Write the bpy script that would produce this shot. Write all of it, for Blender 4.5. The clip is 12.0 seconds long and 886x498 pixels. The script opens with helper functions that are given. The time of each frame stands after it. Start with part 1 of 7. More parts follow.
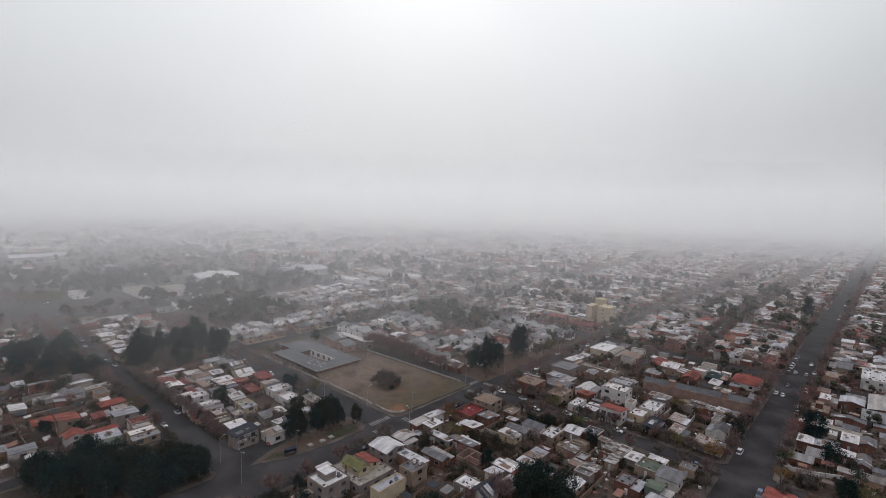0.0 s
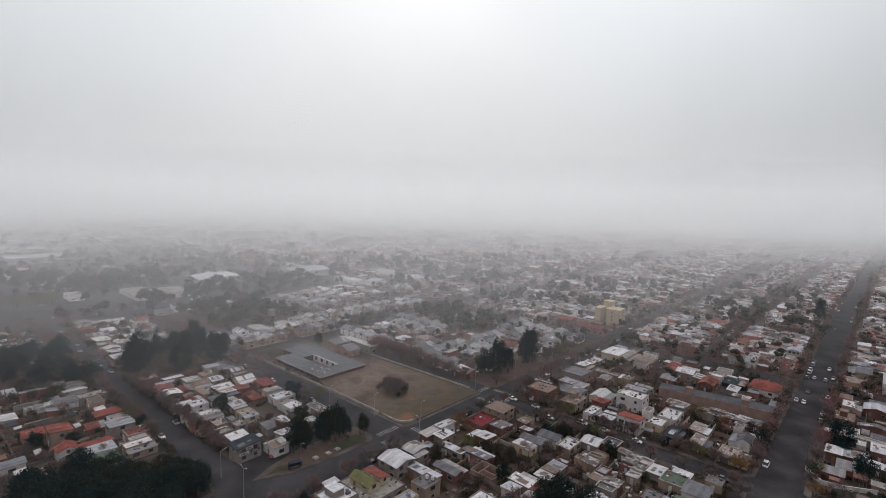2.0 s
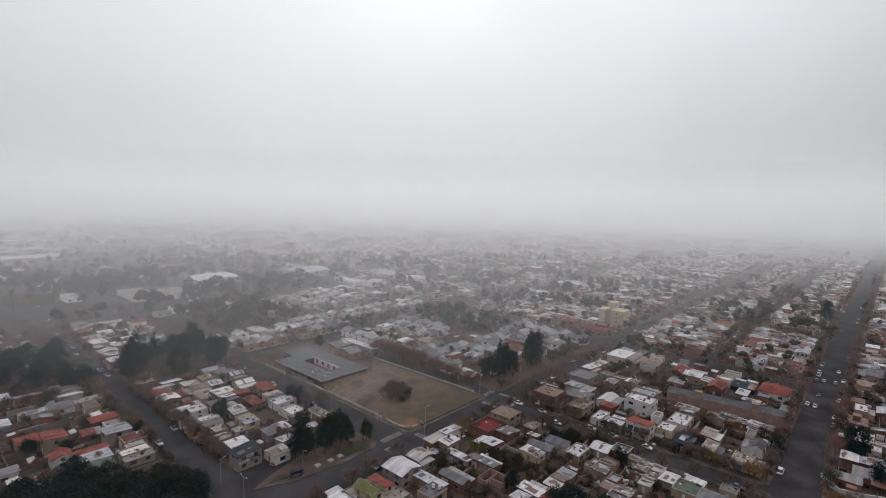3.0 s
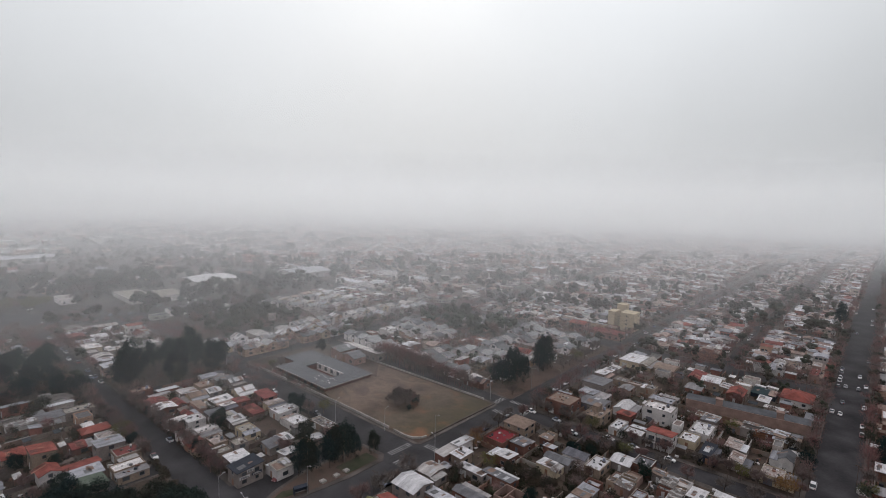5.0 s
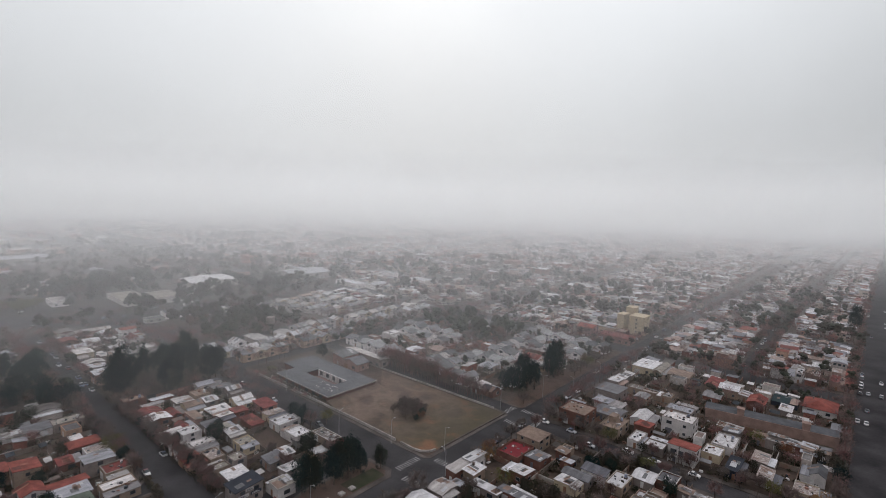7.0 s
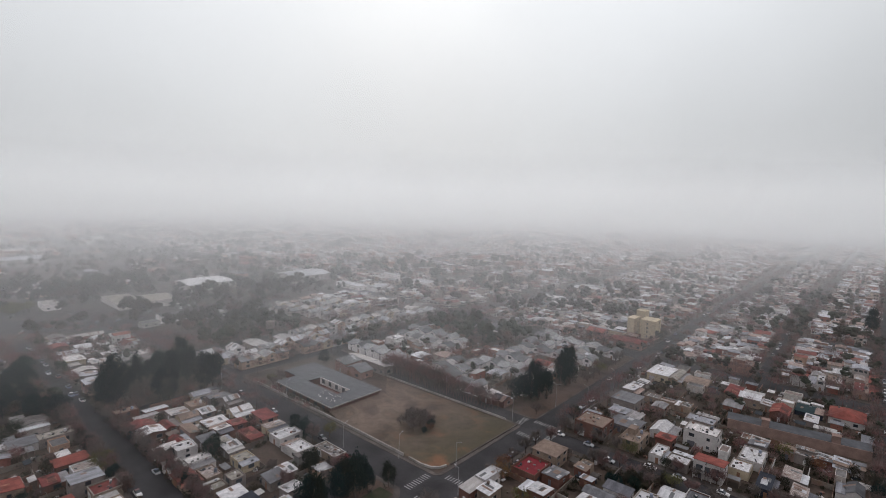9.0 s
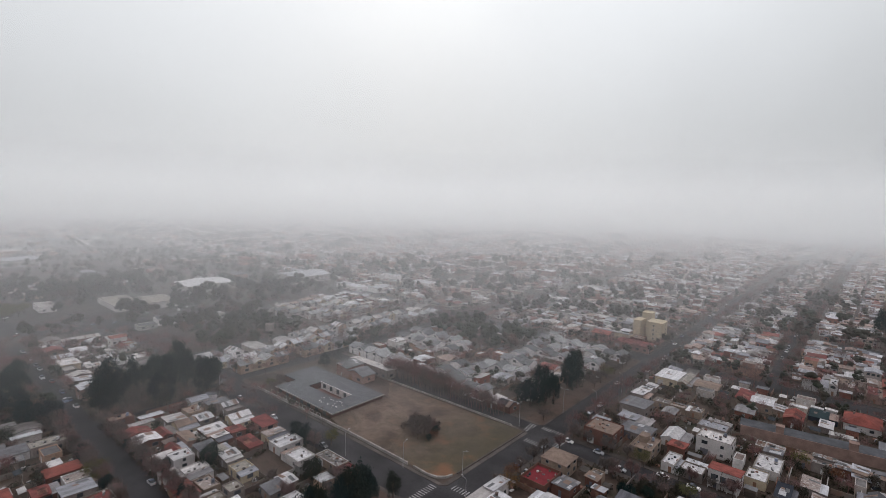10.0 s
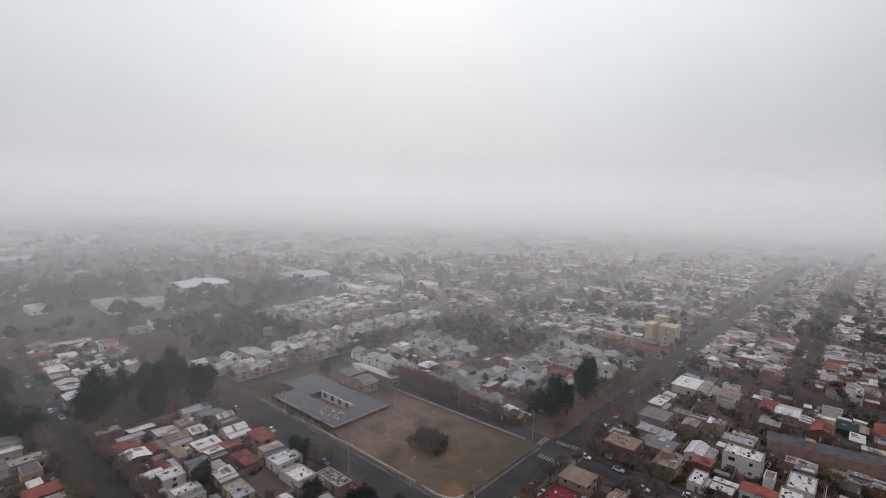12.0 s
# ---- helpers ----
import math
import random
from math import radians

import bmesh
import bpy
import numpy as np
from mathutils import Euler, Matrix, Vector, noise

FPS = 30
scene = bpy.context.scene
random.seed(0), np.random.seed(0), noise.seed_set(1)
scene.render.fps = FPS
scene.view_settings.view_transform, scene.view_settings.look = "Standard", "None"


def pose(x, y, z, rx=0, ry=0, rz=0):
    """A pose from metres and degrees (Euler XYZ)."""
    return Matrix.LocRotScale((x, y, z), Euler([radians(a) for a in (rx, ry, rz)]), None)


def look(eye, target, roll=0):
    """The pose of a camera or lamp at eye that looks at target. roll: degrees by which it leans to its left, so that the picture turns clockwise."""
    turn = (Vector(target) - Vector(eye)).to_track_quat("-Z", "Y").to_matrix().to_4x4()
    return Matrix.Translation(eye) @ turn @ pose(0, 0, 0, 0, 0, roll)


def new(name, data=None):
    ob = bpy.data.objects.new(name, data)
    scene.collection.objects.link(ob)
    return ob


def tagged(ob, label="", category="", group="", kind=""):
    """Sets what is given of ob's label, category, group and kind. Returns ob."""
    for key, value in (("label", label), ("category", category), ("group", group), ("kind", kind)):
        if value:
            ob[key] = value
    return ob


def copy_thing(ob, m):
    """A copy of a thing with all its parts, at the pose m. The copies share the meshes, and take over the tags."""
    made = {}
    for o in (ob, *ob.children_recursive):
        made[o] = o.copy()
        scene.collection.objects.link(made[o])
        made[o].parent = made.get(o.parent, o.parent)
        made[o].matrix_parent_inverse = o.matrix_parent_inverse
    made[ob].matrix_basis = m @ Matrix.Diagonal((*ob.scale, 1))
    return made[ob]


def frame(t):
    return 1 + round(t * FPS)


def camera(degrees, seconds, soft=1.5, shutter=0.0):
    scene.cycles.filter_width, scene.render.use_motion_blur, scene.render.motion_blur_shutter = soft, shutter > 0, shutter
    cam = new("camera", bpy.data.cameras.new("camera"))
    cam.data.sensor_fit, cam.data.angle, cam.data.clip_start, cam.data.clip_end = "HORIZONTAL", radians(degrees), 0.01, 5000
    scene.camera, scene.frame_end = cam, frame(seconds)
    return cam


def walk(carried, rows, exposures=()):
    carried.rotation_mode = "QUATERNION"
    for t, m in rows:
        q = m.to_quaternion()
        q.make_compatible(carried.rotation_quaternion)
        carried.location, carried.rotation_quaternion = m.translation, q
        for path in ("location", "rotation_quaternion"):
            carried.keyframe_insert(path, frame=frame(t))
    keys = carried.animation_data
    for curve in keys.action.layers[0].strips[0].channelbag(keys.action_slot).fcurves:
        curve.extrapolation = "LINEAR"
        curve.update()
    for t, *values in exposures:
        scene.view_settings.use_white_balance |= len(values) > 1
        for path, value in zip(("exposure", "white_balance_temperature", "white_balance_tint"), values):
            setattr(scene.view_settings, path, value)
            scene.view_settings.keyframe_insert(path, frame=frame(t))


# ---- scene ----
cam = camera(82.6, 12.0, soft=0.6)
PATH = [
    (0, (4.185, 2.627, 93.975), (2.874, 4.121, 93.759), 1.7),
    (0.5, (1.777, 3.513, 93.961), (0.465, 5.007, 93.744), 1.6),
    (1, (-0.64, 4.447, 93.952), (-1.949, 5.944, 93.734), 1.6),
    (1.5, (-3.068, 5.409, 93.937), (-4.376, 6.906, 93.719), 1.7),
    (2, (-5.565, 6.394, 93.916), (-6.872, 7.892, 93.698), 1.7),
    (2.5, (-8.094, 7.424, 93.885), (-9.399, 8.924, 93.666), 1.7),
    (3, (-10.631, 8.565, 93.827), (-11.935, 10.066, 93.609), 1.7),
    (5, (-20.86, 13.332, 93.174), (-22.16, 14.836, 92.955), 1.7),
    (5.5, (-23.482, 14.574, 93.068), (-24.781, 16.08, 92.848), 1.8),
    (6, (-26.121, 15.853, 92.971), (-27.418, 17.36, 92.75), 1.8),
    (6.5, (-28.72, 17.119, 92.881), (-30.014, 18.628, 92.66), 1.8),
    (7, (-31.276, 18.408, 92.834), (-32.57, 19.918, 92.614), 1.8),
    (9, (-41.613, 23.81, 92.626), (-42.902, 25.323, 92.407), 1.8),
    (9.5, (-44.329, 25.337, 92.6), (-45.617, 26.851, 92.38), 1.8),
    (10, (-47.105, 26.989, 92.587), (-48.393, 28.504, 92.367), 1.8),
    (10.5, (-49.813, 28.661, 92.583), (-51.1, 30.176, 92.363), 1.8),
    (11, (-52.444, 30.385, 92.575), (-53.731, 31.899, 92.352), 1.8),
    (11.5, (-55.015, 32.116, 92.562), (-56.301, 33.632, 92.339), 1.9),
    (12, (-57.629, 33.904, 92.558), (-58.914, 35.419, 92.334), 1.9),
]
walk(cam, [(t, look(eye, target, roll)) for t, eye, target, roll in PATH])

# exposure stays neutral; the overcast sky sets the level
scene.view_settings.exposure = 0.0

# ---- world, sun, mist ----
scene.cycles.volume_bounces = 8
SUN_EL, SUN_ROT = radians(25), radians(-45)
world = bpy.data.worlds.new("overcast_sky")
scene.world = world
world.use_nodes = True
wn, wl = world.node_tree.nodes, world.node_tree.links
wn.clear()
w_out = wn.new("ShaderNodeOutputWorld")
w_bg = wn.new("ShaderNodeBackground")
w_sky = wn.new("ShaderNodeTexSky")
w_sky.sky_type = "NISHITA"
w_sky.sun_disc = False
w_sky.sun_elevation, w_sky.sun_rotation = SUN_EL, SUN_ROT
w_sky.dust_density, w_sky.air_density = 4.0, 1.0
w_tc = wn.new("ShaderNodeTexCoord")
w_sep = wn.new("ShaderNodeSeparateXYZ")
w_rng = wn.new("ShaderNodeMapRange")
w_rng.inputs[1].default_value, w_rng.inputs[2].default_value = 0.0, 1.0
w_rng.inputs[3].default_value, w_rng.inputs[4].default_value = 5.6, 19.8
w_cloud = wn.new("ShaderNodeTexNoise")
w_cloud.inputs["Scale"].default_value, w_cloud.inputs["Detail"].default_value = 2.2, 3.0
w_crng = wn.new("ShaderNodeMapRange")
w_crng.inputs[1].default_value, w_crng.inputs[2].default_value = 0.3, 0.7
w_crng.inputs[3].default_value, w_crng.inputs[4].default_value = 0.96, 1.04
w_mul = wn.new("ShaderNodeMath")
w_mul.operation = "MULTIPLY"
w_grey = wn.new("ShaderNodeMixRGB")
w_grey.blend_type = "MULTIPLY"
w_grey.inputs[0].default_value = 1.0
w_grey.inputs[1].default_value = (0.965, 0.996, 1.034, 1)
w_mix = wn.new("ShaderNodeMixRGB")
w_mix.inputs[0].default_value = 0.985
wl.new(w_tc.outputs["Generated"], w_sep.inputs[0])
wl.new(w_tc.outputs["Generated"], w_cloud.inputs["Vector"])
w_pow = wn.new("ShaderNodeMath")
w_pow.operation, w_pow.use_clamp = "POWER", True
w_pow.inputs[1].default_value = 1.1
wl.new(w_sep.outputs["Z"], w_pow.inputs[0])
wl.new(w_pow.outputs[0], w_rng.inputs[0])
wl.new(w_cloud.outputs["Fac"], w_crng.inputs[0])
wl.new(w_rng.outputs[0], w_mul.inputs[0])
wl.new(w_crng.outputs[0], w_mul.inputs[1])
# the cloud is thinnest, and brightest, towards the hidden sun
w_dot, w_side, w_glow = wn.new("ShaderNodeVectorMath"), wn.new("ShaderNodeMapRange"), wn.new("ShaderNodeMath")
w_dot.operation = "DOT_PRODUCT"
w_dot.inputs[1].default_value = (math.sin(SUN_ROT), math.cos(SUN_ROT), 0)
for k, v in ((1, 0.5), (2, 0.98), (3, 0.66), (4, 1.0)):
    w_side.inputs[k].default_value = v
w_glow.operation = "MULTIPLY"
wl.new(w_tc.outputs["Generated"], w_dot.inputs[0])
wl.new(w_dot.outputs["Value"], w_side.inputs[0])
wl.new(w_mul.outputs[0], w_glow.inputs[0])
wl.new(w_side.outputs[0], w_glow.inputs[1])
wl.new(w_glow.outputs[0], w_grey.inputs[2])
wl.new(w_sky.outputs[0], w_mix.inputs[1])
wl.new(w_grey.outputs[0], w_mix.inputs[2])
wl.new(w_mix.outputs[0], w_bg.inputs["Color"])
w_bg.inputs["Strength"].default_value = 0.097
wl.new(w_bg.outputs[0], w_out.inputs["Surface"])

sun = new("sun", bpy.data.lights.new("sun", "SUN"))
sun.data.energy, sun.data.angle, sun.data.color = 1.0, radians(40), (1.0, 0.985, 0.99)
sun.matrix_world = look((0, 0, 300), (math.sin(SUN_ROT) * -100, math.cos(SUN_ROT) * -100, 300 - 100 * math.tan(SUN_EL)))

# a bank of mist that begins some way off, over the middle of the quarter
FOG_START, FOG_END = 186.0, 3500.0


# ---- mesh helpers ----
def box(bm, x0, x1, y0, y1, z0, z1, cap=True):
    v = [bm.verts.new(p) for p in ((x0, y0, z0), (x1, y0, z0), (x1, y1, z0), (x0, y1, z0),
                                   (x0, y0, z1), (x1, y0, z1), (x1, y1, z1), (x0, y1, z1))]
    for f in ((0, 1, 5, 4), (1, 2, 6, 5), (2, 3, 7, 6), (3, 0, 4, 7), (4, 5, 6, 7), (3, 2, 1, 0)):
        if cap or f not in ((4, 5, 6, 7), (3, 2, 1, 0)):
            bm.faces.new([v[i] for i in f])
    return v


def prism(bm, pts, z0, z1):
    """An upright prism on a convex outline given counter-clockwise."""
    lo = [bm.verts.new((x, y, z0)) for x, y in pts]
    hi = [bm.verts.new((x, y, z1)) for x, y in pts]
    n = len(pts)
    for i in range(n):
        bm.faces.new((lo[i], lo[(i + 1) % n], hi[(i + 1) % n], hi[i]))
    bm.faces.new(hi)
    bm.faces.new(lo[::-1])


def slab(bm, quad, thick):
    """A sheet of that thickness under four points (its top)."""
    a = [bm.verts.new(p) for p in quad]
    b = [bm.verts.new((p[0], p[1], p[2] - thick)) for p in quad]
    bm.faces.new(a)
    bm.faces.new(b[::-1])
    for i in range(4):
        j = (i + 1) % 4
        bm.faces.new((a[j], a[i], b[i], b[j]))


def tube(bm, a, b, ra, rb, n=6):
    a, b = Vector(a), Vector(b)
    q = (b - a).to_track_quat("Z", "Y")
    ring = [[bm.verts.new(p + q @ Vector((r * math.cos(2 * math.pi * i / n), r * math.sin(2 * math.pi * i / n), 0)))
             for i in range(n)] for p, r in ((a, ra), (b, rb))]
    for i in range(n):
        j = (i + 1) % n
        bm.faces.new((ring[0][i], ring[0][j], ring[1][j], ring[1][i]))
    bm.faces.new(ring[1])
    bm.faces.new(ring[0][::-1])


def mesh_of(name, bm, material):
    me = bpy.data.meshes.new(name)
    bm.to_mesh(me)
    bm.free()
    me.materials.append(material)
    return me


def part(name, bm, material, parent=None, label=""):
    ob = new(name, mesh_of(name, bm, material))
    ob.parent = parent
    return tagged(ob, label)


def thing(name, label, category, m=None, group="", kind=""):
    ob = new(name)
    ob.empty_display_size = 0.5
    if m is not None:
        ob.matrix_basis = m
    return tagged(ob, label, category, group, kind)


def shared(name, me, parent, at=None, label=""):
    ob = new(name, me)
    ob.parent = parent
    if at is not None:
        ob.matrix_basis = at
    return tagged(ob, label)


# ---- materials ----
def material(name, cols, rough=0.8, metal=0.0, scale=0.35, depth=0.35, fine=3.0, bump=0.3, by="object", stretch=(1, 1, 1), spec=0.08, sheets=0.0):
    m = bpy.data.materials.new(name)
    m.use_nodes = True
    n, l = m.node_tree.nodes, m.node_tree.links
    p = n["Principled BSDF"]
    p.inputs["Roughness"].default_value, p.inputs["Metallic"].default_value = rough, metal
    p.inputs["Specular IOR Level"].default_value = spec
    ramp = n.new("ShaderNodeValToRGB")
    ramp.color_ramp.interpolation = "CONSTANT" if by in ("object", "island") and len(cols) > 1 else "LINEAR"
    for i, c in enumerate(cols):
        e = ramp.color_ramp.elements[i] if i < 2 else ramp.color_ramp.elements.new(1.0)
        e.position = i / len(cols) if by in ("object", "island") else i / max(1, len(cols) - 1)
        k = 1.18 if max(c) < 0.5 else 1.0
        e.color = (c[0] * k, c[1] * k, c[2] * k, 1)
    if len(cols) == 1:
        ramp.color_ramp.elements[1].color = ramp.color_ramp.elements[0].color
    geo = n.new("ShaderNodeNewGeometry")
    mapping = n.new("ShaderNodeMapping")
    mapping.inputs["Scale"].default_value = stretch
    l.new(geo.outputs["Position"], mapping.inputs["Vector"])
    big = n.new("ShaderNodeTexNoise")
    big.inputs["Scale"].default_value, big.inputs["Detail"].default_value = scale, 4
    small = n.new("ShaderNodeTexNoise")
    small.inputs["Scale"].default_value, small.inputs["Detail"].default_value = fine, 3
    for t in (big, small):
        l.new(mapping.outputs[0], t.inputs["Vector"])
    if by == "object":
        info = n.new("ShaderNodeObjectInfo")
        l.new(info.outputs["Random"], ramp.inputs[0])
    elif by == "island":
        l.new(geo.outputs["Random Per Island"], ramp.inputs[0])
    else:
        r0 = n.new("ShaderNodeMapRange")
        r0.inputs[1].default_value, r0.inputs[2].default_value = 0.3, 0.7
        l.new(big.outputs["Fac"], r0.inputs[0])
        l.new(r0.outputs[0], ramp.inputs[0])
    add = n.new("ShaderNodeMath")
    add.operation = "MULTIPLY_ADD"
    add.inputs[1].default_value = 0.6
    l.new(small.outputs["Fac"], add.inputs[0])
    l.new(big.outputs["Fac"], add.inputs[2])
    rng = n.new("ShaderNodeMapRange")
    rng.inputs[1].default_value, rng.inputs[2].default_value = 0.55, 1.05
    rng.inputs[3].default_value, rng.inputs[4].default_value = 1 - depth, 1 + depth * 0.35
    l.new(add.outputs[0], rng.inputs[0])
    mul = n.new("ShaderNodeMixRGB")
    mul.blend_type, mul.inputs[0].default_value = "MULTIPLY", 1.0
    l.new(ramp.outputs[0], mul.inputs[1])
    if sheets:
        # overlapping sheets, about a metre wide, each weathered a little differently
        tc, sep, cell, white = n.new("ShaderNodeTexCoord"), n.new("ShaderNodeSeparateXYZ"), n.new("ShaderNodeMath"), n.new("ShaderNodeTexWhiteNoise")
        l.new(tc.outputs["Object"], sep.inputs[0])
        cell.operation, cell.inputs[1].default_value = "SNAP", 1.05
        l.new(sep.outputs["X"], cell.inputs[0])
        white.noise_dimensions = "1D"
        l.new(cell.outputs[0], white.inputs["W"])
        srng, smul = n.new("ShaderNodeMapRange"), n.new("ShaderNodeMath")
        srng.inputs[3].default_value, srng.inputs[4].default_value = 1 - sheets, 1.0
        l.new(white.outputs["Value"], srng.inputs[0])
        smul.operation = "MULTIPLY"
        l.new(srng.outputs[0], smul.inputs[0])
        l.new(rng.outputs[0], smul.inputs[1])
        l.new(smul.outputs[0], mul.inputs[2])
    else:
        l.new(rng.outputs[0], mul.inputs[2])
    l.new(mul.outputs[0], p.inputs["Base Color"])
    if bump:
        b = n.new("ShaderNodeBump")
        b.inputs["Strength"].default_value, b.inputs["Distance"].default_value = bump, 0.05
        l.new(small.outputs["Fac"], b.inputs["Height"])
        l.new(b.outputs[0], p.inputs["Normal"])
    return m


ROOF_COLS = [(0.6222, 0.6004, 0.6344), (0.3111, 0.3002, 0.3294), (0.2103, 0.202, 0.222), (0.6283, 0.5944, 0.6104), (0.2427, 0.2219, 0.23), (0.1213, 0.1148, 0.1317), (0.3733, 0.3414, 0.3355), (0.275, 0.1914, 0.1665), (0.1617, 0.1378, 0.1348), (0.3236, 0.2908, 0.2934)]
TILE_COLS = [(0.2, 0.062, 0.052), (0.155, 0.054, 0.049), (0.21, 0.078, 0.063), (0.13, 0.052, 0.048)]
WALL_COLS = [(0.448, 0.4003, 0.3782), (0.3734, 0.309, 0.2745), (0.6471, 0.6004, 0.5978), (0.2644, 0.1545, 0.1296), (0.3484, 0.3002, 0.2806), (0.2022, 0.0882, 0.0686), (0.3422, 0.2208, 0.1678), (0.2334, 0.103, 0.0839), (0.1866, 0.0765, 0.061), (0.2955, 0.1619, 0.1296), (0.4107, 0.3414, 0.305), (0.1866, 0.1692, 0.1678)]
M_ASPHALT = material("asphalt", [(0.029, 0.0265, 0.0285), (0.05, 0.0455, 0.0485)], 0.9, scale=0.08, fine=1.2, depth=0.3, by="noise", bump=0.15, spec=0.04)
M_PAVE = material("pavement_concrete", [(0.05, 0.041, 0.038), (0.1, 0.082, 0.076)], 0.9, scale=0.15, by="noise")
M_YARD = material("yard_earth", [(0.042, 0.032, 0.027), (0.08, 0.056, 0.047), (0.036, 0.034, 0.025)], 0.95, scale=0.07, fine=0.8, by="noise")
M_EARTH = material("ground_earth", [(0.0373, 0.0306, 0.0293), (0.0684, 0.053, 0.0488)], 0.95, scale=0.03, fine=0.4, by="noise")
M_ROOF = material("sheet_metal_roof", ROOF_COLS, 0.6, 0.1, scale=0.5, depth=0.45, stretch=(1, 0.35, 1), sheets=0.35)
M_FLAT = material("flat_roof_screed", [(0.4978, 0.4709, 0.4758), (0.1618, 0.1472, 0.1464), (0.2613, 0.2296, 0.2196), (0.6222, 0.5887, 0.5978), (0.112, 0.1036, 0.1074), (0.1991, 0.153, 0.1403)], 0.85, scale=0.4, depth=0.5)
M_TILE = material("clay_tile_roof", TILE_COLS, 0.8, scale=0.6, depth=0.45, fine=5)
M_WALL = material("rendered_wall", WALL_COLS, 0.9, scale=0.5, depth=0.35)
M_FARWALL = material("far_wall", WALL_COLS + [(0.6, 0.57, 0.56), (0.5, 0.46, 0.44), (0.66, 0.63, 0.62)], 0.9, by="island")
M_FARROOF = material("far_roof", ROOF_COLS[1:3] + ROOF_COLS + TILE_COLS[:3] + ROOF_COLS[6:9] + ROOF_COLS[0:1] + [(0.5, 0.48, 0.49), (0.36, 0.32, 0.315), (0.3, 0.225, 0.205), (0.2, 0.13, 0.115)], 0.6, scale=0.5, depth=0.4, by="island")
M_GLASS = material("window_glass", [(0.0249, 0.0283, 0.0342), (0.0622, 0.0648, 0.0732)], 0.12, bump=0, depth=0.1, spec=0.5)
M_FRAME = material("window_frame_paint", [(0.3235, 0.2943, 0.2928), (0.0871, 0.0648, 0.0549), (0.1618, 0.153, 0.1586), (0.0622, 0.0589, 0.061)], 0.6)
M_DOOR = material("door_wood", [(0.1991, 0.106, 0.0732), (0.3484, 0.3179, 0.3172), (0.1244, 0.1177, 0.1342), (0.6222, 0.5887, 0.5856)], 0.6)
M_TANK = material("water_tank_plastic", [(0.1244, 0.1295, 0.1586), (0.56, 0.5298, 0.5368), (0.1991, 0.2119, 0.2684)], 0.6)
M_GARDEN = material("garden_wall_render", [(0.1618, 0.1295, 0.122), (0.1867, 0.106, 0.0854), (0.2987, 0.2649, 0.2562), (0.1244, 0.0942, 0.083)], 0.95)
M_PARTY = material("party_wall_render", [(0.12, 0.085, 0.07), (0.20, 0.17, 0.15), (0.15, 0.085, 0.065), (0.27, 0.25, 0.23)], 0.95, scale=0.09, by="noise")
M_BARK = material("bark", [(0.0933, 0.0706, 0.061)], 0.95)
M_TWIG = material("bare_twigs", [(0.125, 0.09, 0.085), (0.108, 0.085, 0.08), (0.13, 0.082, 0.079), (0.1, 0.082, 0.076)], 0.95, scale=0.6)
M_LEAF = material("evergreen_leaves", [(0.014, 0.027, 0.026), (0.019, 0.03, 0.025), (0.02, 0.025, 0.018), (0.012, 0.025, 0.025)], 0.8, scale=0.7, depth=0.5)
M_AUTUMN = material("autumn_leaves", [(0.17, 0.095, 0.045), (0.11, 0.1, 0.042), (0.1, 0.095, 0.045), (0.14, 0.068, 0.043)], 0.85, scale=0.7)
M_SHRUB = material("garden_shrubs", [(0.02, 0.025, 0.017), (0.034, 0.031, 0.02), (0.05, 0.036, 0.028), (0.024, 0.031, 0.018)], 0.95, scale=0.12, fine=2.0, depth=0.5, by="noise")
M_FARTWIG = material("far_bare_twigs", [(0.12, 0.088, 0.083), (0.2, 0.1, 0.097), (0.115, 0.09, 0.084), (0.185, 0.098, 0.096)], 0.95, scale=0.06, by="noise")
M_CLUTTER = material("yard_clutter", [(0.1244, 0.0942, 0.0854), (0.3733, 0.3414, 0.3416), (0.0622, 0.053, 0.0488), (0.1991, 0.106, 0.0854), (0.56, 0.518, 0.5246), (0.0373, 0.0412, 0.0488), (0.1493, 0.1413, 0.1464)], 0.9, by="island")
M_COPING = material("pale_coping", [(0.36, 0.33, 0.32), (0.24, 0.21, 0.195), (0.3, 0.26, 0.235), (0.45, 0.42, 0.415), (0.17, 0.14, 0.125)], 0.9, scale=0.8, depth=0.5)
M_PATCH = material("odd_roof_sheets", [(0.5, 0.48, 0.49), (0.2, 0.185, 0.19), (0.18, 0.12, 0.1), (0.36, 0.345, 0.36), (0.12, 0.115, 0.12), (0.42, 0.38, 0.35)], 0.7, scale=0.8, by="island")
M_TILEPATCH = material("replaced_tiles", [(0.2, 0.075, 0.058), (0.1, 0.046, 0.042), (0.24, 0.11, 0.085)], 0.85, scale=0.8, by="island")
M_FARTREE = material("far_foliage", [(0.03, 0.036, 0.028), (0.05, 0.042, 0.034), (0.034, 0.04, 0.029), (0.075, 0.045, 0.04)], 0.95, scale=0.05, by="noise")


def fog_material(density, colour=(0.64, 0.634, 0.652, 1), ahead=0.42):
    m = bpy.data.materials.new("mist")
    m.use_nodes = True
    n, l = m.node_tree.nodes, m.node_tree.links
    n.clear()
    o = n.new("ShaderNodeOutputMaterial")
    s = n.new("ShaderNodeVolumeScatter")
    s.inputs["Color"].default_value = colour
    s.inputs["Density"].default_value = density
    s.inputs["Anisotropy"].default_value = ahead
    l.new(s.outputs[0], o.inputs["Volume"])
    return m


